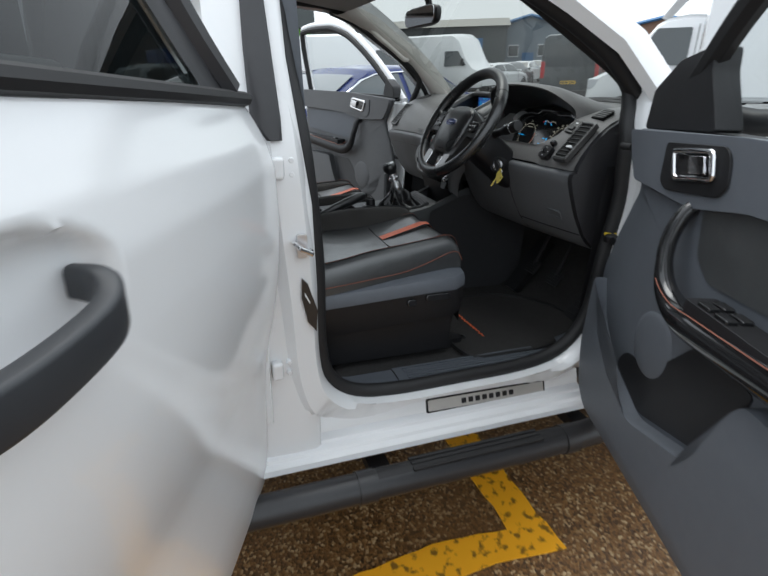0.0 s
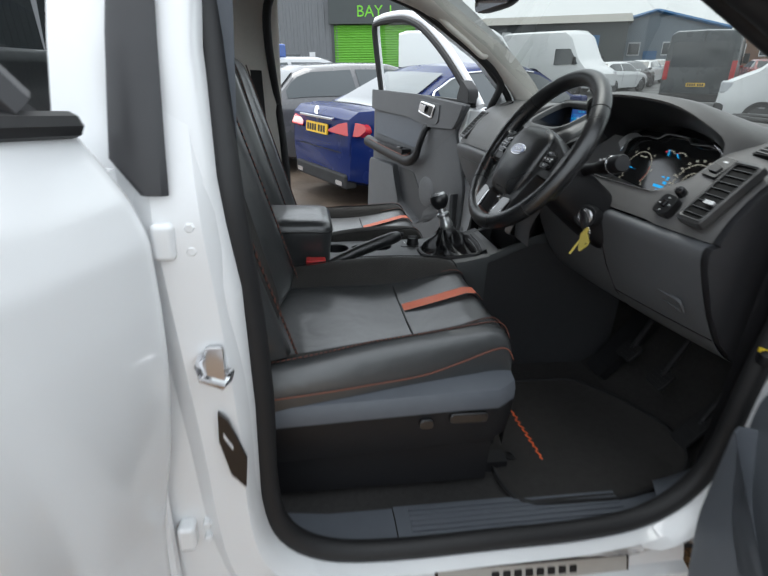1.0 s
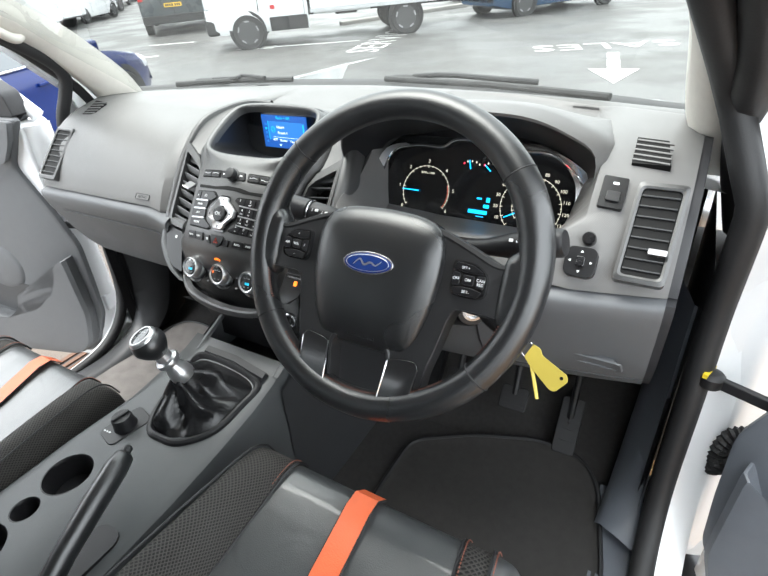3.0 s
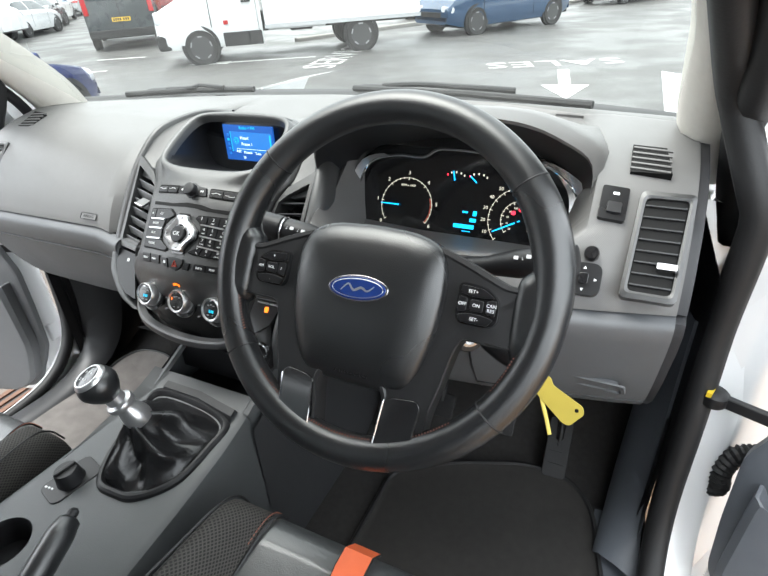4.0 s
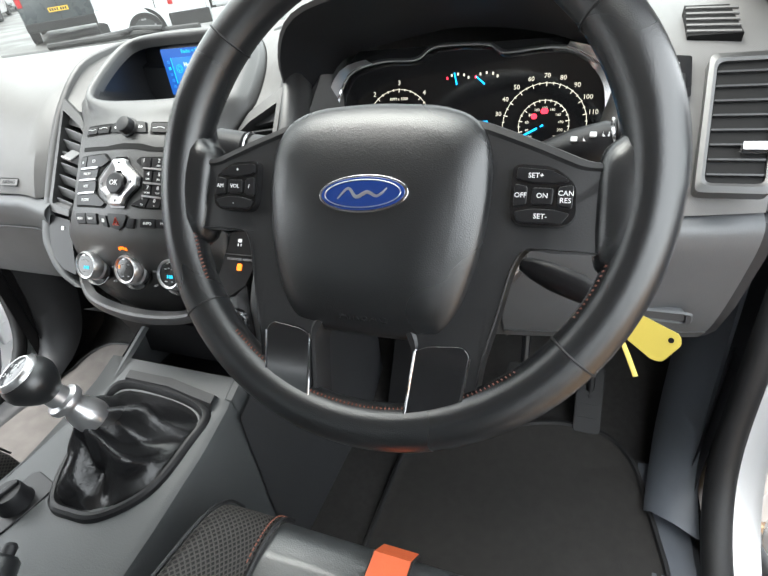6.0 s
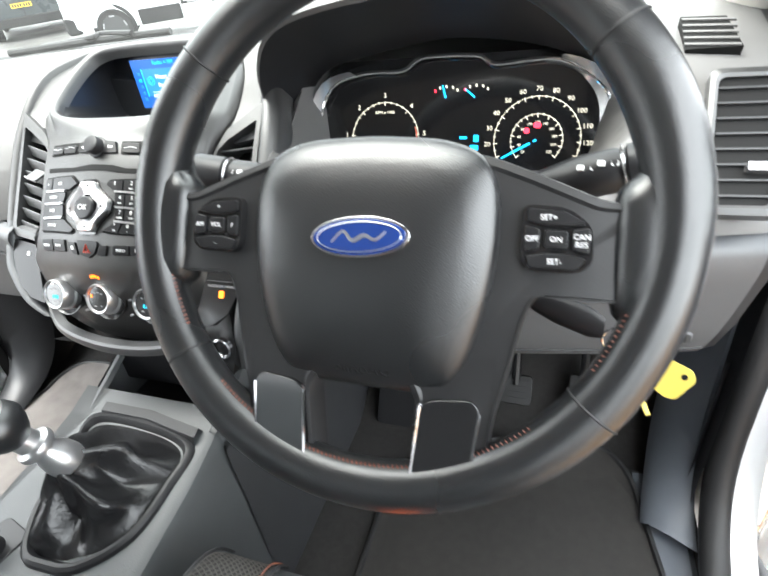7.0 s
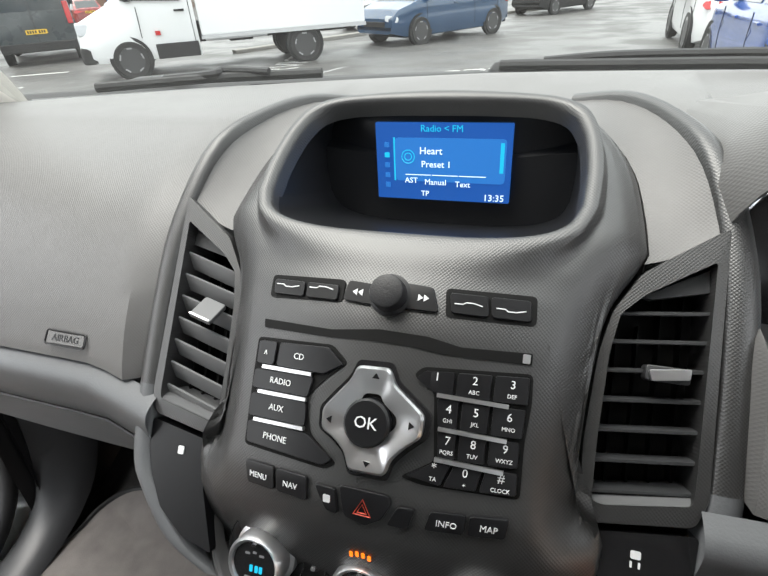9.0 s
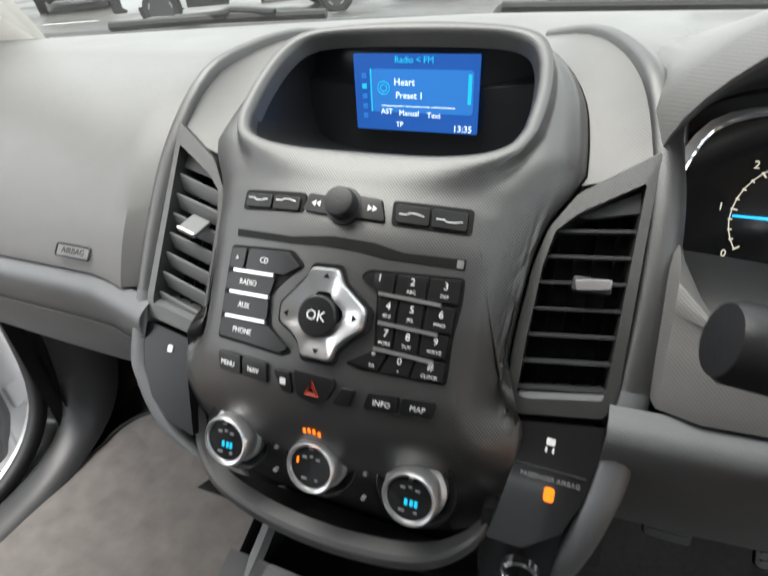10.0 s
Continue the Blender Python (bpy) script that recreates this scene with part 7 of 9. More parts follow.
for k, p in enumerate(bar):
    q0, q1 = bar[max(0, k - 1)], bar[min(len(bar) - 1, k + 1)]
    d = (q1 - q0).normalized()
    n_ = V(-d.y, d.x, 0).normalized()
    if n_.y < 0:
        n_ = -n_
    h, w = 0.0155 + 0.0060 * ease(k / 14), 0.0095 + 0.002 * ease(k / 12)
    rows_.append([RM @ (p + n_ * x + V(0, 0, z)) for x, z in rrect(2 * w, 2 * h, 0.006, 0, 0, 3)])
skin(bm, rows_, close=True, caps=True)
part("door_handle", bm, HANDLEB, rdoor, "black pull handle", angle=45)
bm = B()
tube(bm, [RM @ V(a, rear_skin(1.358) + o, 1.362 + 0.05 * a + dz) for a, o, dz in ((0.04, -0.006, 0.004), (0.05, 0.006, 0.006), (0.3, 0.009, 0.008), (0.6, 0.009, 0.010), (0.92, 0.008, 0.012))], 0.013, 8, flat=1.0)
belt = part("belt_moulding", bm, RUBBER, rdoor, "black rubber belt moulding")
fr_in = [(0.10, 1.385), (0.15, 1.46), (0.22, 1.60), (0.27, 1.675), (0.36, 1.715), (0.70, 1.715), (0.88, 1.66), (0.93, 1.50), (0.93, 1.42)]
bm = B()
tube(bm, [RM @ V(a, -0.045 - 0.36 * (z - 1.36), z) for a, z in spline_2d(fr_in)], 0.026, 8)
part("window_frame", bm, PILLARB, rdoor, "satin black window frame")
bm = B()
skin(bm, [[RM @ V(a0 + (a1 - a0) * f, -0.040 - 0.36 * (z - 1.36) - 0.012 * abs(2 * f - 1), z) for f in (0, 0.15, 0.5, 0.85, 1)] for z, a0, a1 in ((1.37, 0.052, 0.175), (1.44, 0.12, 0.215), (1.52, 0.19, 0.26), (1.60, 0.235, 0.30), (1.68, 0.28, 0.345))])
part("frame_panel", bm, PILLARB, rdoor, "satin black quarter panel")
bm = B()
tube(bm, [RM @ V(0.045 + a * 0.97, -0.06 - 0.36 * (z - 1.36), z - 0.02) for a, z in spline_2d(fr_in)[3:]], 0.008, 8)
part("window_channel", bm, SILVER, rdoor)
bm = B()
skin(bm, [[RM @ V(a, -0.062 - 0.36 * (z - 1.36), z) for a, z in r] for r in ([(0.13, 1.385), (0.5, 1.40), (0.92, 1.42)], [(0.24, 1.56), (0.55, 1.56), (0.92, 1.56)], [(0.36, 1.70), (0.55, 1.705), (0.72, 1.70)])])
part("window_pane", bm, glass("rear_tint", (0.30, 0.33, 0.33)), rdoor, "dark tinted window pane").visible_shadow = False

# right body: door post, hinges, striker, label, black strip
bm = B()
rows_ = []
for z, x in ((0.46, 0.862), (0.60, 0.858), (0.75, 0.852), (0.95, 0.852), (1.15, 0.852), (1.30, 0.848), (1.45, 0.80), (1.60, 0.737), (1.72, 0.68)):
    bk = 0.15 * min(0.30, max(0.0, z - 1.1))
    rows_.append([(x - 0.05, -0.452 - bk, z), (x - 0.008, -0.458 - bk, z), (x, -0.470 - bk, z), (x + 0.002, -0.52 - bk * 0.5, z), (x, -0.60, z), (x - 0.01, -0.66, z), (x - 0.07, -0.68, z)])
skin(bm, rows_)
part("door_post", bm, WHITE, truck, "white painted door post", angle=50)
bm = B()
skin(bm, [[(x, -0.595 + w0, z), (x + 0.006, -0.588 + w0, z), (x + 0.006, -0.536 + w1, z), (x, -0.529 + w1, z)] for x, z, w0, w1 in ((0.868, 1.29, 0.035, 0.0), (0.862, 1.33, 0.005, 0.0), (0.812, 1.46, 0.005, -0.006), (0.748, 1.61, 0.01, -0.012), (0.695, 1.72, 0.015, -0.016))])
part("post_strip", bm, PILLARB, truck, "satin black strip on the door post", angle=40)
for z, y in ((1.234, -0.532), (0.746, -0.555)):
    bm = B()
    box(bm, 0.848, 0.878, y - 0.024, y + 0.004, z - 0.024, z + 0.024)
    hinge = part("door_hinge", bm, WHITE, truck, "white painted door hinge", bevel=0.008)
    for dz in (-0.014, 0.016):
        part("hinge_bolt", lathe(B(), [(0.007, -0.01), (0.007, 0.002), (0.005, 0.004), (0, 0.004)], frame_at((0.862, y + 0.02, z + dz), (1, 0.1, 0), (0, 0, 1)), 6), WHITE, hinge)
part("striker_plate", prism(B(), rrect(0.024, 0.055, 0.006), frame_at((0.871, -0.496, 1.062), (1, 0, 0), (0, 0, 1)), -0.004, 0.004), SILVER, truck, "steel striker plate", bevel=0.001)
bm = B()
tube(bm, [(0.871, -0.478, 1.050), (0.890, -0.478, 1.050), (0.908, -0.482, 1.053), (0.912, -0.505, 1.068), (0.890, -0.513, 1.072), (0.871, -0.513, 1.072)], 0.006, 8)
part("striker", bm, CHROME, truck, "bright steel door striker")
part("post_label", prism(B(), [(-0.499, 0.985), (-0.486, 0.970), (-0.464, 0.900), (-0.468, 0.845), (-0.488, 0.872), (-0.501, 0.935)], Matrix(((0, 0, 1, 0.8715), (1, 0, 0, 0), (0, 1, 0, 0), (0, 0, 0, 1))), -0.003, 0.0032), GLOSSB, truck, "small black label on the post")
part("label_bar", prism(B(), [(-0.494, 0.95), (-0.482, 0.925), (-0.482, 0.918), (-0.494, 0.942)], Matrix(((0, 0, 1, 0.8715), (1, 0, 0, 0), (0, 1, 0, 0), (0, 0, 0, 1))), 0.0, 0.004), MARK, truck)
# scuff plate: plain bars for its lettering
SCF = frame_at((0.8235, 0.078, 0.513), (0.93, 0.0, 0.36), (-0.36, 0.02, 0.93))
part("scuff_plate", prism(B(), rrect(0.42, 0.044, 0.006), SCF, -0.004, 0.003), GLOSSB, truck, "polished scuff plate", bevel=0.0015)
part("scuff_field", prism(B(), rrect(0.408, 0.034, 0.004), SCF, 0.0, 0.0036), material("brushed_plate", (0.52, 0.51, 0.48), 0.42, metal=0.35, var=0.06), truck)
for k in range(8):
    part("scuff_bar", prism(B(), rrect(0.016, 0.016, 0.002, -0.085 + 0.024 * k, 0.0), SCF, 0.0, 0.0044), BLACKP, truck)

# pillar trims with grab handle, roof, windscreen
for side in (1, -1):
    bm = B()
    rows_ = []
    for x, y, z in spline([(0.740, 0.62, 1.30), (0.716, 0.555, 1.39), (0.706, 0.47, 1.47), (0.697, 0.40, 1.525), (0.668, 0.26, 1.60), (0.62, 0.11, 1.675), (0.575, -0.02, 1.71)], 5):
        rows_.append([(side * (x + dx), y + dy, z + dz) for dx, dy, dz in ((-0.028, 0.06, 0.012), (-0.030, 0.040, -0.006), (-0.022, 0.012, -0.022), (-0.004, -0.012, -0.028), (0.018, -0.025, -0.025), (0.04, -0.03, -0.012))])
    skin(bm, rows_)
    part("pillar_trim", bm, HEADLINE, truck, "beige windscreen pillar trim", angle=60)
    bm = B()
    skin(bm, [[(side * (x + dx), y + dy, z + dz) for dx, dy, dz in ((0.06, 0.05, 0.03), (0.09, -0.01, 0.02), (0.105, -0.055, 0.0), (0.085, -0.05, -0.03))] for x, y, z in ((0.775, 0.63, 1.25), (0.735, 0.555, 1.39), (0.71, 0.41, 1.525), (0.675, 0.26, 1.61), (0.625, 0.11, 1.69), (0.58, -0.02, 1.73))])
    part("windscreen_pillar", bm, WHITE, truck, "white windscreen pillar")
    bm = B()
    tube(bm, [(side * x, y, z) for x, y, z in spline([(0.805, 0.575, 1.20), (0.782, 0.56, 1.28), (0.762, 0.51, 1.37), (0.752, 0.43, 1.45), (0.742, 0.365, 1.505), (0.715, 0.23, 1.585), (0.668, 0.08, 1.66), (0.62, -0.05, 1.695)], 5)], 0.024 if side > 0 else 0.013, 10)
    part("pillar_seal", bm, RUBBER, truck, "black rubber pillar seal")
bm = B()
tube(bm, spline([V(-0.690, 0.375, 1.520), V(-0.672, 0.345, 1.515), V(-0.650, 0.27, 1.560), V(-0.628, 0.19, 1.605), V(-0.632, 0.14, 1.645)], 5), 0.011, 10)
part("grab_handle", bm, HEADLINE, truck, "beige grab handle on the pillar")
bm = B()
skin(bm, [[(x, y, z) for x in (-0.62, -0.3, 0, 0.3, 0.62)] for y, z in ((0.02, 1.70), (-0.3, 1.735), (-1.0, 1.74), (-1.25, 1.70))])
part("roof_lining", bm, ROOFL, truck)
bm = B()
skin(bm, [[(x, y, z + dz) for x, dz in ((-0.70, -0.05), (-0.66, 0.0), (-0.3, 0.02), (0, 0.025), (0.3, 0.02), (0.66, 0.0), (0.70, -0.05))] for y, z in ((0.07, 1.715), (-0.05, 1.75), (-0.3, 1.77), (-1.0, 1.775), (-1.28, 1.74))])
part("roof", bm, WHITE, truck, "white roof panel")
bm = B()
skin(bm, [[(x, y, z) for x, y, z in ((-0.75, 0.655, 1.325), (-0.35, 0.80, 1.325), (0, 0.84, 1.325), (0.35, 0.80, 1.325), (0.75, 0.655, 1.325))], [(-0.70, 0.35, 1.545), (-0.32, 0.46, 1.54), (0, 0.485, 1.54), (0.32, 0.46, 1.54), (0.70, 0.35, 1.545)], [(-0.61, 0.03, 1.72), (-0.3, 0.09, 1.725), (0, 0.11, 1.725), (0.3, 0.09, 1.725), (0.61, 0.03, 1.72)]])
ws = part("windscreen", bm, SCREENGLASS, truck)
ws.visible_shadow = False
bm = B()
tube(bm, [(-0.69, 0.655, 1.338), (-0.35, 0.79, 1.340), (0, 0.83, 1.342), (0.35, 0.79, 1.342), (0.69, 0.655, 1.345)], 0.012, 8)
part("windscreen_band", bm, GLOSSB, truck, "black band at the foot of the windscreen")
# rear-view mirror
bm = B()
skin(bm, [[V(0.02 + 0.145 * k * math.copysign(abs(math.cos(a)) ** 0.5, math.cos(a)), 0.135 + d, 1.632 + 0.034 * k * math.copysign(abs(math.sin(a)) ** 0.6, math.sin(a))) for a in [2 * math.pi * j / 24 for j in range(24)]] for d, k in ((-0.012, 0.93), (-0.008, 1.0), (0.01, 0.98), (0.028, 0.7), (0.034, 0.3))], close=True, caps=True)
mir = part("rear_view_mirror", bm, BLACKP, truck, "black rear-view mirror", angle=60)
part("mirror_glass", prism(B(), rrect(0.265, 0.056, 0.024, 0.02, 0), frame_at((0, 0.122, 1.632), (0, -1, 0), (0, 0, 1)), -0.002, 0.002), CHROME, mir)
bm = B()
tube(bm, [(0.02, 0.15, 1.625), (0.02, 0.165, 1.665), (0.02, 0.15, 1.70)], 0.013, 8)
part("mirror_stem", bm, BLACKP, mir)
# bonnet, cowl and wipers
bm = B()
skin(bm, [[(x, y, z - 0.10 * max(0, abs(x) - 0.6) ** 1.3 * 3) for x in (-0.86, -0.8, -0.6, -0.3, 0, 0.3, 0.6, 0.8, 0.86)] for y, z in ((0.96, 1.26), (1.2, 1.245), (1.6, 1.20), (2.0, 1.10), (2.1, 0.9), (2.1, 0.6))])
part("bonnet", bm, WHITE, truck, "white bonnet", angle=50)
bm = B()
skin(bm, [[(x, y0 + dy - 0.38 * x * x, z) for dy, z in ((0.0, 1.335), (0.05, 1.352), (0.11, 1.350), (0.15, 1.335), (0.17, 1.29))] for x in xs(-0.80, 0.80, 14) for y0 in (0.83,)])
part("cowl", bm, RUBBER, truck, "black plastic wiper cowl")
for pts, hub_at in ((((-0.62, 0.715, 1.358), (-0.45, 0.785, 1.362), (-0.27, 0.82, 1.363)), (-0.575, 0.79, 1.348)), (((0.0, 0.865, 1.363), (0.3, 0.82, 1.363), (0.56, 0.74, 1.361)), (0.03, 0.905, 1.350))):
    wiper = part("wiper", tube(B(), [V(*p) for p in pts], 0.0075, 8), RUBBER, truck, "black windscreen wiper")
    bm = B()
    skin(bm, [[V(*hub_at) + V(0.055 * k * math.cos(a), 0.02 * k * math.sin(a), h) for a in [2 * math.pi * j / 16 for j in range(16)]] for k, h in ((1.0, -0.03), (1.0, 0.0), (0.8, 0.014), (0.4, 0.018))], close=True, caps=True)
    part("wiper_cap", bm, BLACKP, wiper, angle=50)
    bm = B()
    mid_ = V(*pts[1])
    tube(bm, spline([V(*hub_at) + V(0.03, 0, 0.014), V(*hub_at) + V(0.13, -0.01, 0.020), mid_ + V(0.02, 0.012, 0.010), mid_ + V(0.10, 0.012, 0.006)], 5), 0.0065, 8)
    part("wiper_arm", bm, BLACKP, wiper)
# closed rest of the body: wings, left rear side, back wall, load bed, wheels
for side in (1, -1):
    bm = B()
    skin(bm, [[(side * x, y, z) for y in (0.545, 0.9, 1.5, 2.0)] for x, z in ((0.70, 1.275), (0.87, 1.25), (0.935, 1.15), (0.955, 0.95), (0.955, 0.62))])
    part("front_wing", bm, WHITE, truck, "white front wing")
    bm = B()
    skin(bm, [[(side * 0.80, 0.52, z), (side * 0.87, 0.52, z), (side * 0.95, 0.552, z)] for z in (0.45, 0.8, 1.1, 1.24)])
    part("hinge_post", bm, WHITE, truck, "white front hinge post")
    bm = B()
    skin(bm, [[(side * x, y + 0.10 * max(0.0, 0.62 - z), z) for x, y in ((0.80, 0.475), (0.842, 0.470), (0.868, 0.478), (0.890, 0.508), (0.952, 0.556))] for z in (0.47, 0.60, 0.75, 0.95, 1.12, 1.25)])
    part("post_face", bm, WHITE, truck, "white painted face of the hinge post", angle=50)
    part("bed_side", box(B(), side * 0.86 - 0.03, side * 0.86 + 0.03, -3.15, -1.42, 0.62, 1.22), WHITE, truck, "white load bed side", bevel=0.02)
    part("tail_lamp", box(B(), side * 0.84 - 0.05, side * 0.84 + 0.05, -3.19, -3.10, 0.85, 1.18), material("tail_red", (0.45, 0.012, 0.015), 0.15, coat=1.0) if side > 0 else bpy.data.materials["tail_red"], truck, bevel=0.02)
    part("truck_headlamp", box(B(), side * 0.70 - 0.17, side * 0.70 + 0.17, 1.98, 2.13, 0.85, 1.05), SILVER, truck, bevel=0.03)
    for y in (1.32, -1.90):
        zc = 0.40 - (TRUCK_POSE @ V(side * 0.80, y, 0)).z
        wf = frame_at((side * 0.80, y, zc), (side, 0, 0), (0, 0, 1))
        w_ = part("wheel", lathe(B(), [(0.25, 0.12), (0.36, 0.125), (0.395, 0.09), (0.40, 0.0), (0.395, -0.09), (0.36, -0.125), (0.25, -0.12)], wf, 40), RUBBER, truck, "black tyre on a road wheel")
        part("wheel_rim", lathe(B(), [(0.25, 0.10), (0.22, 0.06), (0.06, 0.08), (0, 0.085)], wf, 30), SILVER, w_)
bm = B()
skin(bm, [[(-0.872, y, 0.48), (-0.88, y, 0.9), (-0.875, y, 1.30)] for y in (-0.60, -0.9, -1.42)])
part("left_rear_door", bm, WHITE, truck)
bm = B()
skin(bm, [[(-0.865, y, 1.305), (-0.79, y * 0.98, 1.50), (-0.70, y * 0.95, 1.70)] for y in (-0.66, -0.9, -1.36)])
part("left_rear_pane", bm, TINT, truck).visible_shadow = False
bm = B()
skin(bm, [[(x, -1.30 - 0.1 * (1.7 - z), z) for x in (-0.86, 0, 0.86)] for z in (0.48, 1.30)])
part("cab_back", bm, BLACKP, truck)
bm = B()
skin(bm, [[(x * (1 - 0.2 * (z > 1.5)), -1.30 - 0.1 * (1.7 - z), z) for x in (-0.82, 0, 0.82)] for z in (1.305, 1.70)])
part("rear_pane", bm, TINT, truck).visible_shadow = False
part("rear_bench", box(B(), -0.66, 0.66, -1.28, -0.85, 0.574, 0.92), LEATHER, truck, "black rear bench", bevel=0.04)
part("rear_bench_back", box(B(), -0.66, 0.66, -1.30, -1.18, 0.90, 1.45), LEATHER, truck, "black rear bench back", bevel=0.04)
part("tailgate", box(B(), -0.82, 0.82, -3.17, -3.11, 0.62, 1.22), WHITE, truck, bevel=0.02)
part("bed_floor", box(B(), -0.83, 0.83, -3.12, -1.40, 0.66, 0.72), BLACKP, truck)
part("bed_front", box(B(), -0.83, 0.83, -1.46, -1.40, 0.62, 1.24), WHITE, truck)
part("front_bumper", box(B(), -0.88, 0.88, 1.95, 2.20, 0.45, 0.72), WHITE, truck, bevel=0.05)
part("grille", box(B(), -0.45, 0.45, 2.06, 2.13, 0.76, 1.0), BLACKP, truck, bevel=0.02)
part("chassis", box(B(), -0.5, 0.5, -3.0, 2.0, 0.40, 0.50), BLACKP, truck)

# ---- ground ----
def ground_material():
    """Wet yard: brown gravelly asphalt by the truck, grey wet asphalt farther on, with damp patches."""
    m = bpy.data.materials.new("wet_ground")
    m.use_nodes = True
    n, l = m.node_tree.nodes, m.node_tree.links
    b = n["Principled BSDF"]
    co = n.new("ShaderNodeTexCoord")

    def noise(scale, detail=4.0):
        t = n.new("ShaderNodeTexNoise")
        t.inputs["Scale"].default_value, t.inputs["Detail"].default_value = scale, detail
        l.new(co.outputs["Object"], t.inputs["Vector"])
        return t.outputs[0]

    def ramp(src, a, b_, lo=0.0, hi=1.0):
        r = n.new("ShaderNodeMapRange")
        for k, v in (("From Min", a), ("From Max", b_), ("To Min", lo), ("To Max", hi)):
            r.inputs[k].default_value = v
        l.new(src, r.inputs["Value"])
        return r.outputs[0]

    def mix(f, a, b_, mode="MIX"):
        x = n.new("ShaderNodeMixRGB")
        x.blend_type = mode
        for i, v in ((0, f), (1, a), (2, b_)):
            if isinstance(v, (tuple, float, int)):
                x.inputs[i].default_value = v if i == 0 else (*v, 1)
            else:
                l.new(v, x.inputs[i])
        return x.outputs[0]

    vor = n.new("ShaderNodeTexVoronoi")
    vor.inputs["Scale"].default_value = 110
    l.new(co.outputs["Object"], vor.inputs["Vector"])
    stone = n.new("ShaderNodeValToRGB")
    for k, (p, c) in enumerate(((0.0, (0.03, 0.014, 0.006)), (0.45, (0.14, 0.066, 0.02)), (0.8, (0.22, 0.115, 0.038)), (0.97, (0.45, 0.33, 0.18)))):
        e = stone.color_ramp.elements[k] if k < 2 else stone.color_ramp.elements.new(p)
        e.position, e.color = p, (*c, 1)
    sep = n.new("ShaderNodeSeparateColor")
    l.new(vor.outputs["Color"], sep.inputs[0])
    l.new(sep.outputs[0], stone.inputs[0])
    brown = mix(ramp(noise(2.5), 0.3, 0.7), stone.outputs[0], (0.13, 0.068, 0.026), "MIX")
    brown = mix(0.55, stone.outputs[0], brown)
    tanw = mix(ramp(noise(0.9), 0.35, 0.65), (0.105, 0.078, 0.056), (0.050, 0.037, 0.027))
    grey = mix(ramp(noise(40.0, 8), 0.3, 0.7), (0.085, 0.084, 0.081), (0.12, 0.118, 0.113))
    grey = mix(ramp(noise(0.35), 0.35, 0.65), grey, (0.072, 0.071, 0.069))
    # how far along the yard each kind reaches
    pos = n.new("ShaderNodeSeparateXYZ")
    l.new(co.outputs["Object"], pos.inputs[0])
    wob = n.new("ShaderNodeMath")
    wob.operation = "MULTIPLY_ADD"
    wob.inputs[1].default_value = 1.6
    l.new(noise(1.3), wob.inputs[0])
    l.new(pos.outputs[1], wob.inputs[2])
    left = n.new("ShaderNodeMath")
    left.operation = "MULTIPLY_ADD"
    left.inputs[1].default_value = 0.6
    l.new(noise(2.0), left.inputs[0])
    l.new(pos.outputs[0], left.inputs[2])
    near = mix(ramp(left.outputs[0], -1.2, -0.6), tanw, brown)
    col = mix(ramp(wob.outputs[0], 3.6, 4.6), near, grey)
    l.new(col, b.inputs["Base Color"])
    wet = ramp(noise(0.8, 6), 0.42, 0.62, 0.36, 0.6)
    l.new(wet, b.inputs["Roughness"])
    bp = n.new("ShaderNodeBump")
    bp.inputs["Strength"].default_value, bp.inputs["Distance"].default_value = 0.55, 0.004
    l.new(vor.outputs["Distance"], bp.inputs["Height"])
    l.new(bp.outputs[0], b.inputs["Normal"])
    return m


def yard(x, y):
    """Height of the yard: level round the truck, then lowered with distance to fit the camera's view."""
    return -0.0145 * (min(25.0, max(3.0, math.hypot(x, y))) - 3.0)


bm = B()
skin(bm, [[(r * math.cos(a), r * math.sin(a), yard(r, 0)) for a in [2 * math.pi * k / 128 for k in range(128)]] for r in (0.5, 3, 6, 10, 15, 20, 25, 60, 500)], close=True, caps=False)
bm.faces.new([bm.verts.new((0.5 * math.cos(2 * math.pi * k / 128), 0.5 * math.sin(2 * math.pi * k / 128), 0)) for k in range(128)])
tagged(part("ground", bm, ground_material(), None), "wet brown and grey asphalt yard", "ground", kind="structure")


def paint_material(name, color):
    """Worn road paint: the ground shows through where it has flaked."""
    m = bpy.data.materials.new(name)
    m.use_nodes = True
    n, l = m.node_tree.nodes, m.node_tree.links
    b = n["Principled BSDF"]
    co, no, rp = n.new("ShaderNodeTexCoord"), n.new("ShaderNodeTexNoise"), n.new("ShaderNodeMapRange")
    no.inputs["Scale"].default_value, no.inputs["Detail"].default_value = 28, 9
    l.new(co.outputs["Object"], no.inputs["Vector"])
    rp.inputs["From Min"].default_value, rp.inputs["From Max"].default_value = 0.36, 0.45
    l.new(no.outputs[0], rp.inputs["Value"])
    mx = n.new("ShaderNodeMixRGB")
    mx.inputs[1].default_value, mx.inputs[2].default_value = (*[c * 0.25 + 0.01 for c in color], 1), (*color, 1)
    l.new(rp.outputs[0], mx.inputs[0])
    l.new(mx.outputs[0], b.inputs["Base Color"])
    b.inputs["Roughness"].default_value = 0.42
    bp = n.new("ShaderNodeBump")
    bp.inputs["Strength"].default_value, bp.inputs["Distance"].default_value = 0.4, 0.002
    l.new(no.outputs[0], bp.inputs["Height"])
    l.new(bp.outputs[0], b.inputs["Normal"])
    return m


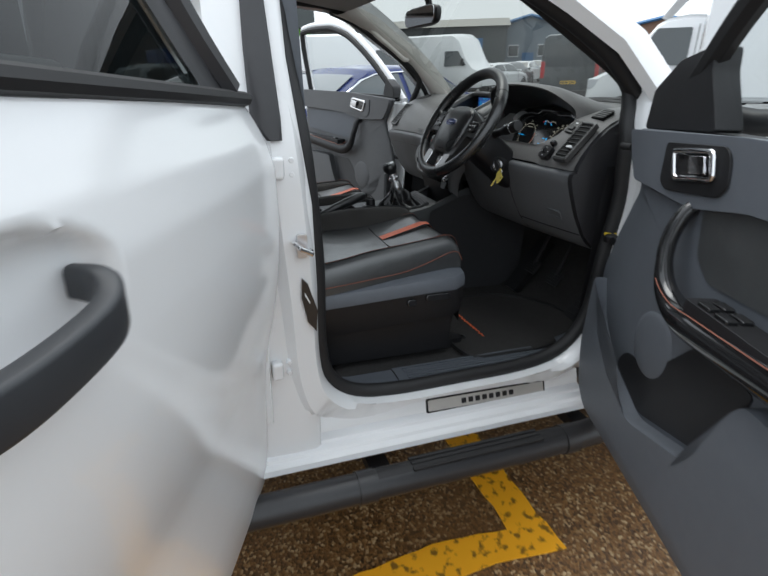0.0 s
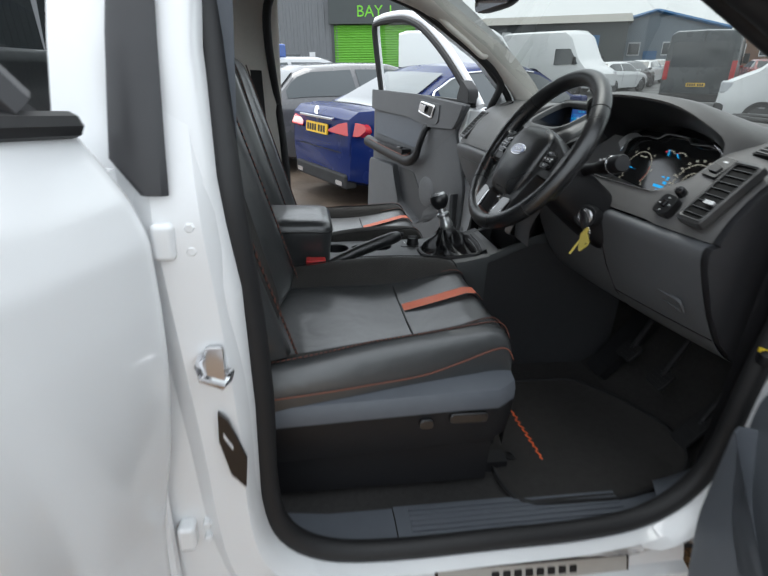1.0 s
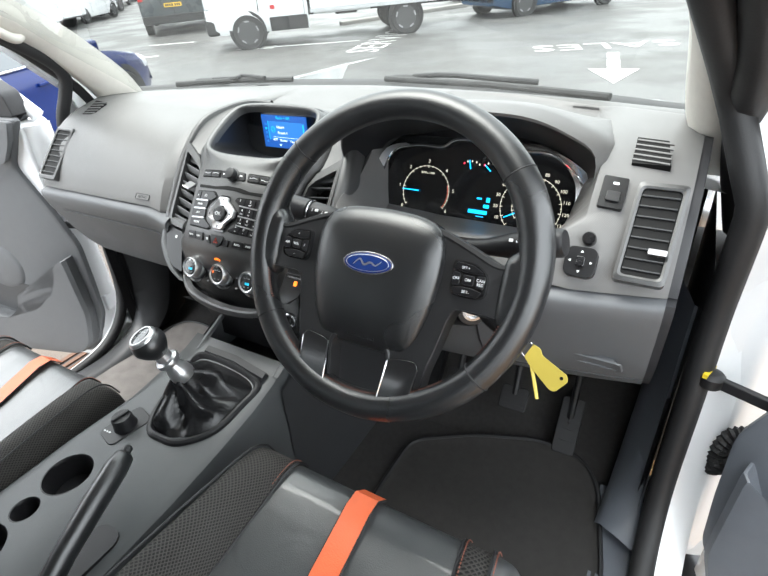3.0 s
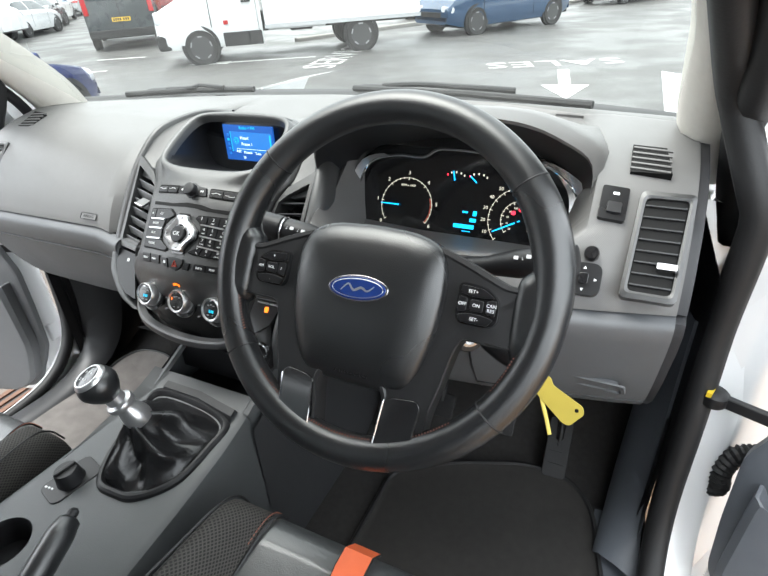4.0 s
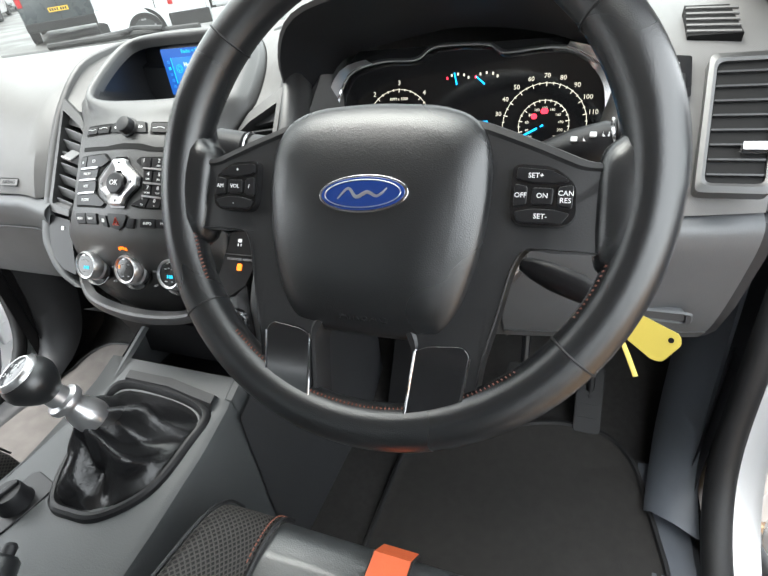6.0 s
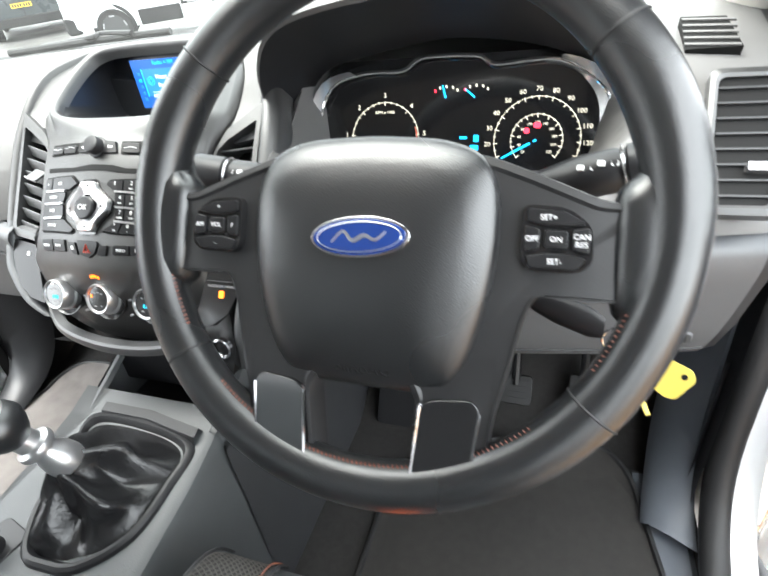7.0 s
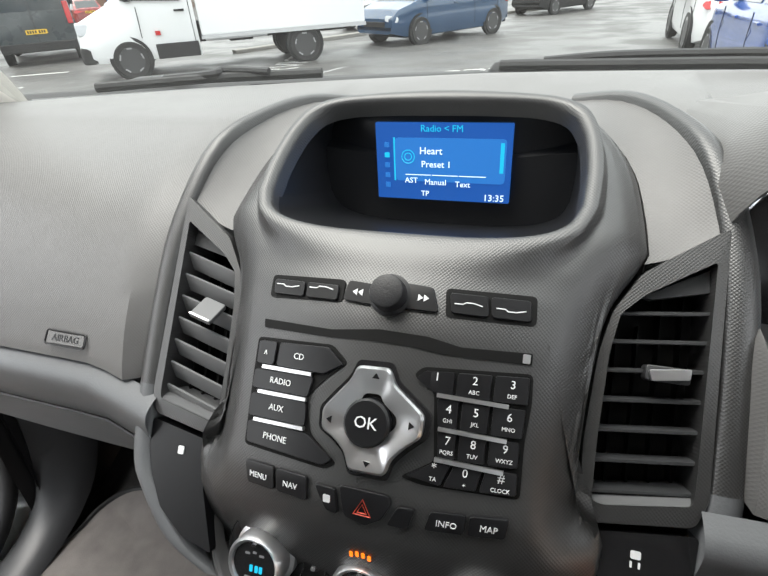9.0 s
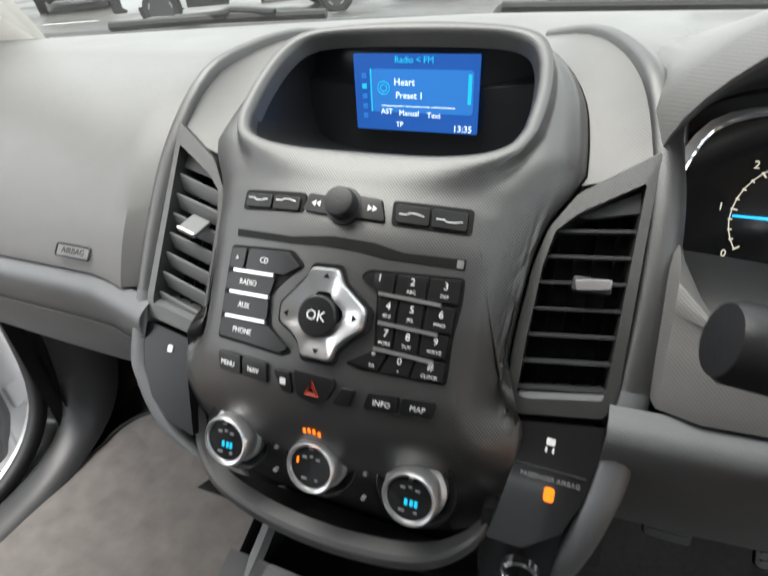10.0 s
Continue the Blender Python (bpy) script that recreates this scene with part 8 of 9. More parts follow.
YPAINT, WPAINT = paint_material("yellow_road_paint", (0.80, 0.37, 0.012)), paint_material("white_road_paint", (0.72, 0.72, 0.70))


def on_yard(p):
    """A point laid out on level ground, carried along the camera's line of sight onto the lowered yard."""
    k = 1 - yard(p.x, p.y) / 1.5
    q = V(0.4 + (p.x - 0.4) * k, 0.5 + (p.y - 0.5) * k, p.z)
    return V(q.x, q.y, p.z + yard(q.x, q.y) + 0.002)


def marking(name, pts, mat, label, h=0.004):
    """A painted mark on the ground, with slightly ragged edges."""
    rnd = random.Random(len(pts) + int(pts[0][0] * 100))
    edge = []
    for i, p in enumerate(pts):
        a, b = Vector(p), Vector(pts[(i + 1) % len(pts)])
        k = max(1, int((b - a).length / 0.05))
        k = min(k, 40)
        for j in range(k):
            q = a.lerp(b, j / k)
            edge.append((q.x + rnd.uniform(-0.006, 0.006), q.y + rnd.uniform(-0.006, 0.006)))
    bm = prism(B(), edge, Matrix.Identity(4), 0.0005, h)
    for v in bm.verts:
        v.co = on_yard(v.co)
    return tagged(part(name, bm, mat, None), label, "road marking", kind="structure")


marking("yellow_line", [(0.0, 0.665), (0.93, 0.72), (0.90, 0.45), (0.93, 0.19), (0.92, -1.2), (1.06, -1.2), (1.07, 0.19), (1.03, 0.62), (1.05, 0.86), (0.0, 0.81)], YPAINT, "worn yellow painted bay line")


def strip(a, b, w):
    a, b = Vector(a), Vector(b)
    d = (b - a).normalized()
    s = V(-d.y, d.x) * w / 2
    return [tuple(a + s), tuple(b + s), tuple(b - s), tuple(a - s)]


def arrow(a, b, w, head):
    a, b = Vector(a), Vector(b)
    d = (b - a).normalized()
    s = V(-d.y, d.x)
    n = b - d * head
    return [tuple(a + s * w / 2), tuple(n + s * w / 2), tuple(n + s * w * 1.9), tuple(b), tuple(n - s * w * 1.9), tuple(n - s * w / 2), tuple(a - s * w / 2)]


marking("road_arrow", arrow((-0.85, 9.15), (-0.44, 7.19), 0.17, 0.85), WPAINT, "white painted arrow on the road")
marking("road_arrow", arrow((-6.03, 9.82), (-8.4, 8.5), 0.10, 0.9), WPAINT, "white painted arrow on the road")
for a, b in (((-9.8, 7.6), (-11.2, 6.7)), ((-10.6, 9.3), (-11.6, 8.7))):
    marking("road_line", strip(a, b, 0.10), WPAINT, "white painted dashed line on the road")


def road_word(text, a, b, size):
    """A word lying on the road from a to b, reading along that way."""
    cu = bpy.data.curves.new("t", "FONT")
    cu.body, cu.align_x, cu.align_y, cu.size, cu.resolution_u = text, "CENTER", "CENTER", 1.0, 2
    tmp = bpy.data.objects.new("t", cu)
    me = bpy.data.meshes.new_from_object(tmp)
    bpy.data.objects.remove(tmp)
    xs_ = [v.co.x for v in me.vertices]
    a, b = Vector(a), Vector(b)
    k = (b - a).length / (max(xs_) - min(xs_))
    d = (b - a).normalized()
    me.transform(Matrix(((d.x * k, -d.y * size, 0, (a.x + b.x) / 2), (d.y * k, d.x * size, 0, (a.y + b.y) / 2), (0, 0, 1, 0.004), (0, 0, 0, 1))))
    for v in me.vertices:
        v.co = on_yard(v.co)
    me.materials.clear()
    me.materials.append(WPAINT)
    ob = new("road_word", me)
    tagged(ob, "white word painted on the road", "road marking", kind="structure")


road_word("SALES", (-0.10, 10.15), (-2.15, 9.3), 0.75)
road_word("SERVICE", (-5.15, 8.6), (-5.85, 11.6), 0.95)

# ---- vehicles ----
CARGLASS = material("car_glass", (0.035, 0.045, 0.05), 0.06, var=0.05, coat=0.8)
TYRE = material("tyre", (0.02, 0.02, 0.02), 0.7, var=0.15)
ALLOY = material("alloy", (0.34, 0.34, 0.35), 0.4, metal=0.5, var=0.05)
RIMD = material("rim_dark", (0.05, 0.05, 0.052), 0.5, var=0.1)
UNDER = material("under_dark", (0.015, 0.015, 0.016), 0.7)
LAMPR = material("rear_lamp_red", (0.50, 0.012, 0.015), 0.12, coat=1.0)
LAMPW = material("lamp_clear", (0.65, 0.67, 0.70), 0.1, coat=1.0)
PLATEY = material("plate_yellow", (0.80, 0.50, 0.02), 0.45)
BLUE = material("blue_paint", (0.003, 0.014, 0.095), 0.22, var=0.04, spec=0.3)
MPVBLUE = material("mpv_blue_paint", (0.014, 0.055, 0.125), 0.2, var=0.04, coat=0.8)
HATCHBLUE = material("hatch_blue_paint", (0.02, 0.075, 0.30), 0.2, var=0.04, coat=0.9)
GREYP = material("grey_paint", (0.10, 0.10, 0.105), 0.25, var=0.04, coat=0.8)
DARKV = material("dark_van_paint", (0.035, 0.045, 0.05), 0.3, var=0.05, coat=0.5)
SILVP = material("silver_paint", (0.50, 0.51, 0.52), 0.25, var=0.03, coat=0.7)
RED2 = material("red_paint", (0.25, 0.02, 0.02), 0.25, var=0.04, coat=0.7)


def wheels(car, W, ys, r, tw=0.21, rim=0.68):
    for y in ys:
        for s in (1, -1):
            fr = frame_at((s * (W / 2 - tw / 2 + 0.01), y, r), (s, 0, 0), (0, 0, 1))
            w = part("wheel", lathe(B(), [(r * rim, tw / 2 - 0.02), (r * 0.92, tw / 2), (r, tw / 2 - 0.03), (r, -tw / 2 + 0.03), (r * 0.92, -tw / 2), (r * rim, -tw / 2)], fr, 32), TYRE, car, "black tyre on an alloy wheel")
            part("rim_barrel", lathe(B(), [(r * rim, tw / 2 - 0.015), (r * rim * 0.96, tw / 2 - 0.02), (r * rim * 0.93, tw / 2 - 0.07), (0, tw / 2 - 0.06)], fr, 28), RIMD, w)
            for k in range(5):
                bm = B()
                fk = fr @ Matrix.Rotation(radians(72 * k), 4, "Z")
                skin(bm, [[fk @ V(x, y_, z) for x, z in ((-wd, z0 - 0.02), (-wd, z0), (wd, z0), (wd, z0 - 0.02))] for y_, wd, z0 in ((0.0, r * 0.14, tw / 2 - 0.02), (r * 0.3, r * 0.10, tw / 2 - 0.025), (r * rim * 0.97, r * 0.15, tw / 2 - 0.012))])
                part("rim_spoke", bm, ALLOY, w)
            arch = B()
            skin(arch, [[fr @ V(q * math.cos(2 * math.pi * k / 32), q * math.sin(2 * math.pi * k / 32) + 0.02, h) for k in range(32)] for q, h in ((r * 1.16, -0.02), (r * 1.16, tw / 2 - 0.022), (r * 0.98, tw / 2 - 0.026), (r * 0.98, -0.02))], close=True)
            part("wheel_arch", arch, UNDER, car)


def plate_at(car, x, y, z, face, mat=None):
    """A number plate with plain bars for its characters; face: +1 front, -1 rear."""
    fr = frame_at((x, y, z), (0, face, 0.1), (0, -0.1 * face, 1))
    pl = part("number_plate", prism(B(), rrect(0.52, 0.11, 0.01), fr, -0.01, 0.008), mat or PLATEY, car, "number plate with plain bars")
    for k in range(7):
        part("plate_bar", prism(B(), rrect(0.042, 0.07, 0.004, -0.205 + 0.062 * k + 0.03 * (k > 3), 0), fr, 0.0, 0.011), UNDER, pl)


def sedan(name, label, x, y, heading, L, W, paint, top, green, wheels_at, r=0.33, H=1.45, chrome=False, rear=(0.78, 0.95)):
    """A car lofted along its length: a lower body under the line top [(y, z)], and a cabin green (foot and head of the windscreen, head and foot of the rear window, sill height)."""
    ob = new(name)
    ob.matrix_world = pose(x, y, yard(x, y), 0, 0, heading)
    yb0, yt0, yt1, yb1, sill = green
    deck_y, deck_z = [p[0] for p in top][::-1], [p[1] for p in top][::-1]
    cab_y = (yb1 - 0.05, yb1 + 0.06, yt1 - 0.12, yt1 + 0.10, (yt0 + yt1) / 2, yt0 - 0.15, yt0 + 0.08, yb0 - 0.05, yb0 + 0.06)
    cab_z = (sill - 0.08, sill + 0.05, H - 0.10, H - 0.025, H, H - 0.012, H - 0.07, sill + 0.04, sill - 0.08)

    def shape(yy):
        """Deck height, top height, half widths at the body and at the roof, and the underside."""
        f = abs(yy) / (L / 2)
        hw = W / 2 * (1 - 0.22 * max(0, f - 0.55) ** 1.8 / 0.45 ** 1.8)
        dk = float(np.interp(yy, deck_y, deck_z))
        tp = max(dk, float(np.interp(yy, cab_y, cab_z))) if cab_y[0] < yy < cab_y[-1] else dk
        g = min(1.0, (tp - dk) / (H - sill))
        return dk, tp, hw, hw * (0.94 - 0.27 * g), 0.20 + 0.12 * max(0, f - 0.80) / 0.2

    def flank(yy, f, lift=0.0):
        """A point on the side of the cabin, f of the way from the deck to the roof's edge."""
        dk, tp, hw, rw, _ = shape(yy)
        h = tp - dk
        return V(hw * 0.945 + (rw - hw * 0.945) * f ** 1.25 + lift, yy, dk + 0.005 + (h - 0.045 * min(1, h / 0.2)) * f + lift * 0.3)

    stations = sorted({round(v, 3) for v in [L / 2 * (1 - 2 * k / 64) for k in range(65)] + list(cab_y) + [p[0] for p in top]}, reverse=True)
    rows = []
    for yy in stations:
        dk, tp, hw, rw, zb = shape(yy)
        h = tp - dk
        mid = zb + (dk - zb) * 0.58
        half = [V(0, yy, tp + 0.014), V(rw * 0.5, yy, tp + 0.010), V(rw * 0.85, yy, tp - 0.012 * min(1, h / 0.1)), flank(yy, 1.0), flank(yy, 0.66), flank(yy, 0.33), flank(yy, 0.0), V(hw * 0.985, yy, dk - 0.045), V(hw * 0.992, yy, mid + (dk - mid) * 0.42), V(hw * 0.982, yy, mid + (dk - mid) * 0.30), V(hw, yy, mid), V(hw * 0.988, yy, zb + 0.16), V(hw * 0.95, yy, zb + 0.03), V(hw * 0.85, yy, zb)]
        rows.append(half + [V(-p.x, p.y, p.z) for p in half[::-1][:-1]])
    bm = B()
    skin(bm, rows, close=True, caps=True)
    part("body", bm, paint, ob, angle=40)
    # windows lie 5 mm proud of the cabin
    for nm, y0, y1 in (("windscreen", yb0 + 0.02, yt0 + 0.09), ("rear_window", yt1 - 0.10, yb1 + 0.03)):
        bm = B()
        skin(bm, [[V(rw * k, yy, tp + 0.014 + 0.006 - 0.012 * abs(k)) for k in (-0.86, -0.5, 0, 0.5, 0.86)] for yy in xs(y1, y0, 8) for _, tp, _, rw, _ in (shape(yy),)])
        part(nm, bm, CARGLASS, ob, "dark reflecting car window", angle=60)
    mid_y = (yt0 + yt1) / 2 - 0.02
    for s in (1, -1):
        for y0, y1 in ((yb0 - 0.30, mid_y + 0.04), (mid_y - 0.04, yt1 - 0.30 if yb1 < yt1 - 0.5 else yb1 + 0.42)):
            bm = B()
            cols = []
            for yy in xs(y0, y1, 10):
                dk, tp = shape(yy)[:2]
                hi = 0.90 if tp - dk > 0.2 else 0.75
                cols.append([V(s * p.x, p.y, p.z) for p in (flank(yy, f, 0.006) for f in (0.10, 0.10 + (hi - 0.10) * 0.33, 0.10 + (hi - 0.10) * 0.66, hi))])
            skin(bm, cols)
            part("side_window", bm, CARGLASS, ob, "dark reflecting car window", angle=60)
        if chrome:
            bm = B()
            line = [flank(yy, 0.07, 0.012) for yy in xs(yb0 - 0.32, yt1 - 0.42, 8)] + [flank(yt1 - 0.46, 0.4, 0.012)] + [flank(yy, 0.93, 0.012) for yy in xs(yt1 - 0.36, yt0 - 0.05, 6)]
            tube(bm, [V(s * p.x, p.y, p.z) for p in line], 0.012, 6)
            part("window_trim", bm, CHROME, ob, "bright window trim")
        for yy in (mid_y, mid_y - 0.98, yb0 - 0.28):
            bm = B()
            _, _, hw, _, zb = shape(yy)
            dk = shape(yy)[0]
            tube(bm, [(s * hw * 0.99, yy, dk - 0.04), (s * (hw + 0.001), yy - 0.02, (zb + dk) / 2 + 0.05), (s * hw * 0.992, yy - 0.03, zb + 0.17)], 0.005, 4)
            part("door_gap", bm, UNDER, ob)
        mw = shape(yb0 - 0.35)[2]
        part("wing_mirror", box(B(), min(s * (mw - 0.02), s * (mw + 0.17)), max(s * (mw - 0.02), s * (mw + 0.17)), yb0 - 0.42, yb0 - 0.28, sill - 0.0, sill + 0.12), paint, ob, bevel=0.035)
        hw_r = shape(-L / 2 + 0.08)[2]
        fr = frame_at((s * (hw_r - 0.10), -L / 2 + 0.035, sum(rear) / 2), (s * 0.55, -0.85, 0.18), (0, 0.18, 1))
        lamp = [(-0.25, -0.065), (-0.02, -0.085), (0.16, -0.075), (0.23, 0.0), (0.20, 0.075), (0.0, 0.080), (-0.14, 0.035)]
        part("rear_lamp", prism(B(), rounded([(s * u, v) for u, v in lamp], 0.03), fr, -0.10, 0.03, 0.012), LAMPR, ob, "red rear lamp", bevel=0.01)
        hw_f = shape(L / 2 - 0.12)[2]
        fr = frame_at((s * (hw_f - 0.12), L / 2 - 0.10, 0.66), (s * 0.5, 0.85, 0.25), (0, -0.25, 1))
        part("headlamp", prism(B(), rrect(0.36, 0.14, 0.05), fr, -0.10, 0.02), LAMPW, ob, "clear headlamp", bevel=0.01)
        for dy in (0.12, -0.86):
            hh = shape(dy)[2]
            part("door_handle", box(B(), min(s * (hh - 0.02), s * (hh + 0.018)), max(s * (hh - 0.02), s * (hh + 0.018)), dy - 0.1, dy + 0.1, sill - 0.15, sill - 0.12), paint, ob, bevel=0.008)
    wr = shape(-L / 2 + 0.05)[2]
    part("rear_bumper", box(B(), -wr * 0.88, wr * 0.88, -L / 2 - 0.03, -L / 2 + 0.12, 0.24, 0.40), UNDER, ob, "dark lower rear bumper", bevel=0.03)
    part("boot_gap", box(B(), -wr * 0.72, wr * 0.72, -L / 2 - 0.006, -L / 2 + 0.02, rear[0] - 0.17, rear[0] - 0.16), UNDER, ob)
    for s in (1, -1):
        part("exhaust_tip", prism(B(), rrect(0.15, 0.05, 0.02, s * 0.50, 0.30), frame_at((0, -L / 2 - 0.01, 0), (0, -1, 0), (0, 0, 1)), -0.05, 0.03), CHROME, ob, "chrome exhaust tip")
    part("front_grille", box(B(), -0.45, 0.45, L / 2 - 0.10, L / 2 - 0.005, 0.42, 0.60), UNDER, ob, bevel=0.02)
    plate_at(ob, 0, -L / 2 - 0.02, (rear[0] + rear[1]) / 2 - 0.12 + 0.08, -1)
    if chrome:
        part("boot_trim", box(B(), -0.40, 0.40, -L / 2 - 0.035, -L / 2, rear[1] - 0.02, rear[1] + 0.005), CHROME, ob, "chrome boot strip", bevel=0.005)
        part("boot_badge", lathe(B(), [(0.045, 0), (0.045, 0.012), (0.03, 0.014), (0, 0.014)], frame_at((0, -L / 2 + 0.0, rear[1] + 0.06), (0, -1, 0.3), (0, 0.3, 1)), 20), CHROME, ob)
    wheels(ob, W, wheels_at, r)
    return tagged(ob, label, "car")


SALOON_TOP = [(2.34, 0.45), (2.30, 0.62), (2.0, 0.76), (1.4, 0.88), (1.0, 0.94), (0.2, 0.93), (-0.8, 0.95), (-1.5, 1.0), (-2.0, 1.03), (-2.22, 1.02), (-2.32, 0.95), (-2.34, 0.7), (-2.34, 0.4)]
HATCH_TOP = [(2.15, 0.45), (2.12, 0.62), (1.85, 0.80), (1.2, 0.93), (0.8, 0.97), (0.0, 0.97), (-1.2, 1.0), (-1.9, 1.02), (-2.08, 0.98), (-2.14, 0.75), (-2.15, 0.4)]
sedan("saloon_car", "dark blue saloon car with red rear lamps", -5.40, 2.24, 26.7, 4.68, 1.81, BLUE, SALOON_TOP, (1.15, 0.35, -0.95, -1.85, 0.95), (1.42, -1.42), 0.33, 1.44, True)
sedan("hatchback", "dark grey hatchback parked on wet ground", -7.55, 0.92, 27, 4.36, 1.80, GREYP, HATCH_TOP, (1.0, 0.25, -1.45, -2.0, 0.99), (1.33, -1.32), 0.32, 1.47)
back_car = sedan("estate_car", "silver car with a blue roof sign", -10.4, -0.2, 30, 4.4, 1.80, SILVP, HATCH_TOP, (1.0, 0.25, -1.55, -2.05, 0.99), (1.33, -1.32), 0.32, 1.62)
part("roof_sign", box(B(), -0.42, 0.42, -1.1, -0.6, 1.60, 1.86), HATCHBLUE, back_car, "blue roof sign", bevel=0.04)
MPV_TOP = [(2.28, 0.45), (2.26, 0.66), (2.05, 0.86), (1.6, 1.0), (1.3, 1.04), (0.0, 1.05), (-1.4, 1.08), (-2.1, 1.08), (-2.24, 1.0), (-2.29, 0.75), (-2.29, 0.4)]
sedan("people_carrier", "blue people carrier parked across the road", -4.2, 16.4, 149.6, 4.6, 1.85, MPVBLUE, MPV_TOP, (1.5, 0.6, -1.75, -2.15, 1.05), (1.42, -1.42), 0.34, 1.72)
sedan("sport_utility_car", "white sport utility car with red rear lamps", 2.65, 14.0, 0, 4.5, 1.85, WHITE, MPV_TOP, (1.3, 0.4, -1.6, -2.1, 1.08), (1.35, -1.35), 0.36, 1.68)
sedan("hatchback", "bright blue hatchback with alloy wheels", 2.62, 8.75, 2, 4.2, 1.78, HATCHBLUE, HATCH_TOP, (1.0, 0.25, -1.45, -2.0, 0.99), (1.30, -1.28), 0.32, 1.47)
for k, (x, y, h, p, lab) in enumerate(((-26, 15.5, 30, WHITE, "white car in a far row"), (-29, 18.0, 35, GREYP, "grey car in a far row"), (-33, 21.5, 45, WHITE, "white car in a far row"), (-25, 20.0, 60, GREYP, "dark car in a far row"), (-38, 26.0, 50, SILVP, "silver car in a far row"), (-29, 26.5, 60, RED2, "dark red car in a far row"), (-17, 18.0, 40, MPVBLUE, "blue car beside the van"), (-1.6, 26.5, 150, UNDER, "black car beyond the kerb"), (-7.5, 21.5, 150, GREYP, "grey car beyond the box truck"))):
    tagged(sedan("parked_car", lab, x, y, h, 4.3, 1.78, p, HATCH_TOP, (1.0, 0.25, -1.45, -2.0, 0.99), (1.30, -1.28), 0.32, 1.47), lab, "car", group="cars parked in the yard")


def van_body(ob, stations, paint):
    """A tall body lofted along its length: rows of (y, bottom, top, half width)."""
    bm = B()
    rows = []
    for yy, zb, zt, hw in stations:
        rows.append([(x, yy, z) for x, z in ((0, zt), (hw * 0.8, zt - 0.02), (hw * 0.93, zt - 0.10), (hw * 0.965, zt - 0.3), (hw, zb + (zt - zb) * 0.45), (hw, zb + 0.1), (hw * 0.96, zb), (-hw * 0.96, zb), (-hw, zb + 0.1), (-hw, zb + (zt - zb) * 0.45), (-hw * 0.965, zt - 0.3), (-hw * 0.93, zt - 0.10), (-hw * 0.8, zt - 0.02))])
    skin(bm, rows, close=True, caps=True)
    return part("body", bm, paint, ob, angle=35)


def cab_glass(ob, W, y0, y1, ytop, z0, z1, sill):
    """Windscreen and side windows of a van's cab."""
    bm = B()
    skin(bm, [[(x, y0 + 0.03 - 0.10 * (x / 0.8) ** 2, z0) for x in (-0.80, -0.4, 0, 0.4, 0.80)], [(x, y1 + 0.03 - 0.06 * (x / 0.7) ** 2, z1) for x in (-0.70, -0.35, 0, 0.35, 0.70)]])
    part("windscreen", bm, CARGLASS, ob)
    for s in (1, -1):
        bm = B()
        prism(bm, rounded([(y0 - 0.22, sill), (y1 - 0.05, z1 - 0.06), (ytop, z1 - 0.06), (ytop, sill - 0.06)], 0.04), frame_at((s * (W / 2 + 0.055), 0, 0), (s, 0, 0.05), (0, 0, 1)) @ Matrix.Diagonal((s, 1, 1, 1)), -0.03, 0.03)
        part("side_window", bm, CARGLASS, ob)
        part("wing_mirror", box(B(), s * W / 2 + (0.02 if s > 0 else -0.20), s * W / 2 + (0.20 if s > 0 else -0.02), y0 - 0.42, y0 - 0.30, sill - 0.02, sill + 0.32), UNDER, ob, bevel=0.03)


# box truck
bt = new("box_truck")
bt.matrix_world = pose(-7.97, 11.25, yard(-7.97, 11.25), 0, 0, 130.5)
tagged(bt, "white box truck standing on wet asphalt", "truck")
van_body(bt, [(2.72, 0.42, 0.95, 0.86), (2.66, 0.36, 1.10, 0.94), (2.40, 0.34, 1.22, 1.0), (2.05, 0.34, 1.38, 1.0), (1.80, 0.34, 1.62, 1.0), (1.35, 0.34, 2.24, 0.98), (1.15, 0.34, 2.36, 0.97), (0.75, 0.34, 2.42, 0.97), (0.42, 0.34, 2.40, 0.97)], WHITE)
cab_glass(bt, 2.0, 1.98, 1.36, 0.62, 1.42, 2.20, 1.42)
bm = B()
box(bm, -1.05, 1.05, -3.25, 0.36, 0.70, 3.25)
part("load_box", bm, WHITE, bt, "plain white load box", bevel=0.04)
bm = B()
skin(bm, [[(x * k, yy, z) for x in (-0.95, -0.5, 0, 0.5, 0.95)] for yy, z, k in ((1.30, 2.35, 0.85), (1.0, 2.75, 0.95), (0.55, 3.10, 1.0), (0.38, 3.15, 1.0))])
part("air_deflector", bm, WHITE, bt)
part("chassis", box(B(), -0.45, 0.45, -3.1, 1.6, 0.55, 0.92), UNDER, bt)
part("box_skirt", box(B(), -1.06, 1.06, -3.26, 0.37, 0.64, 0.71), SILVP, bt)
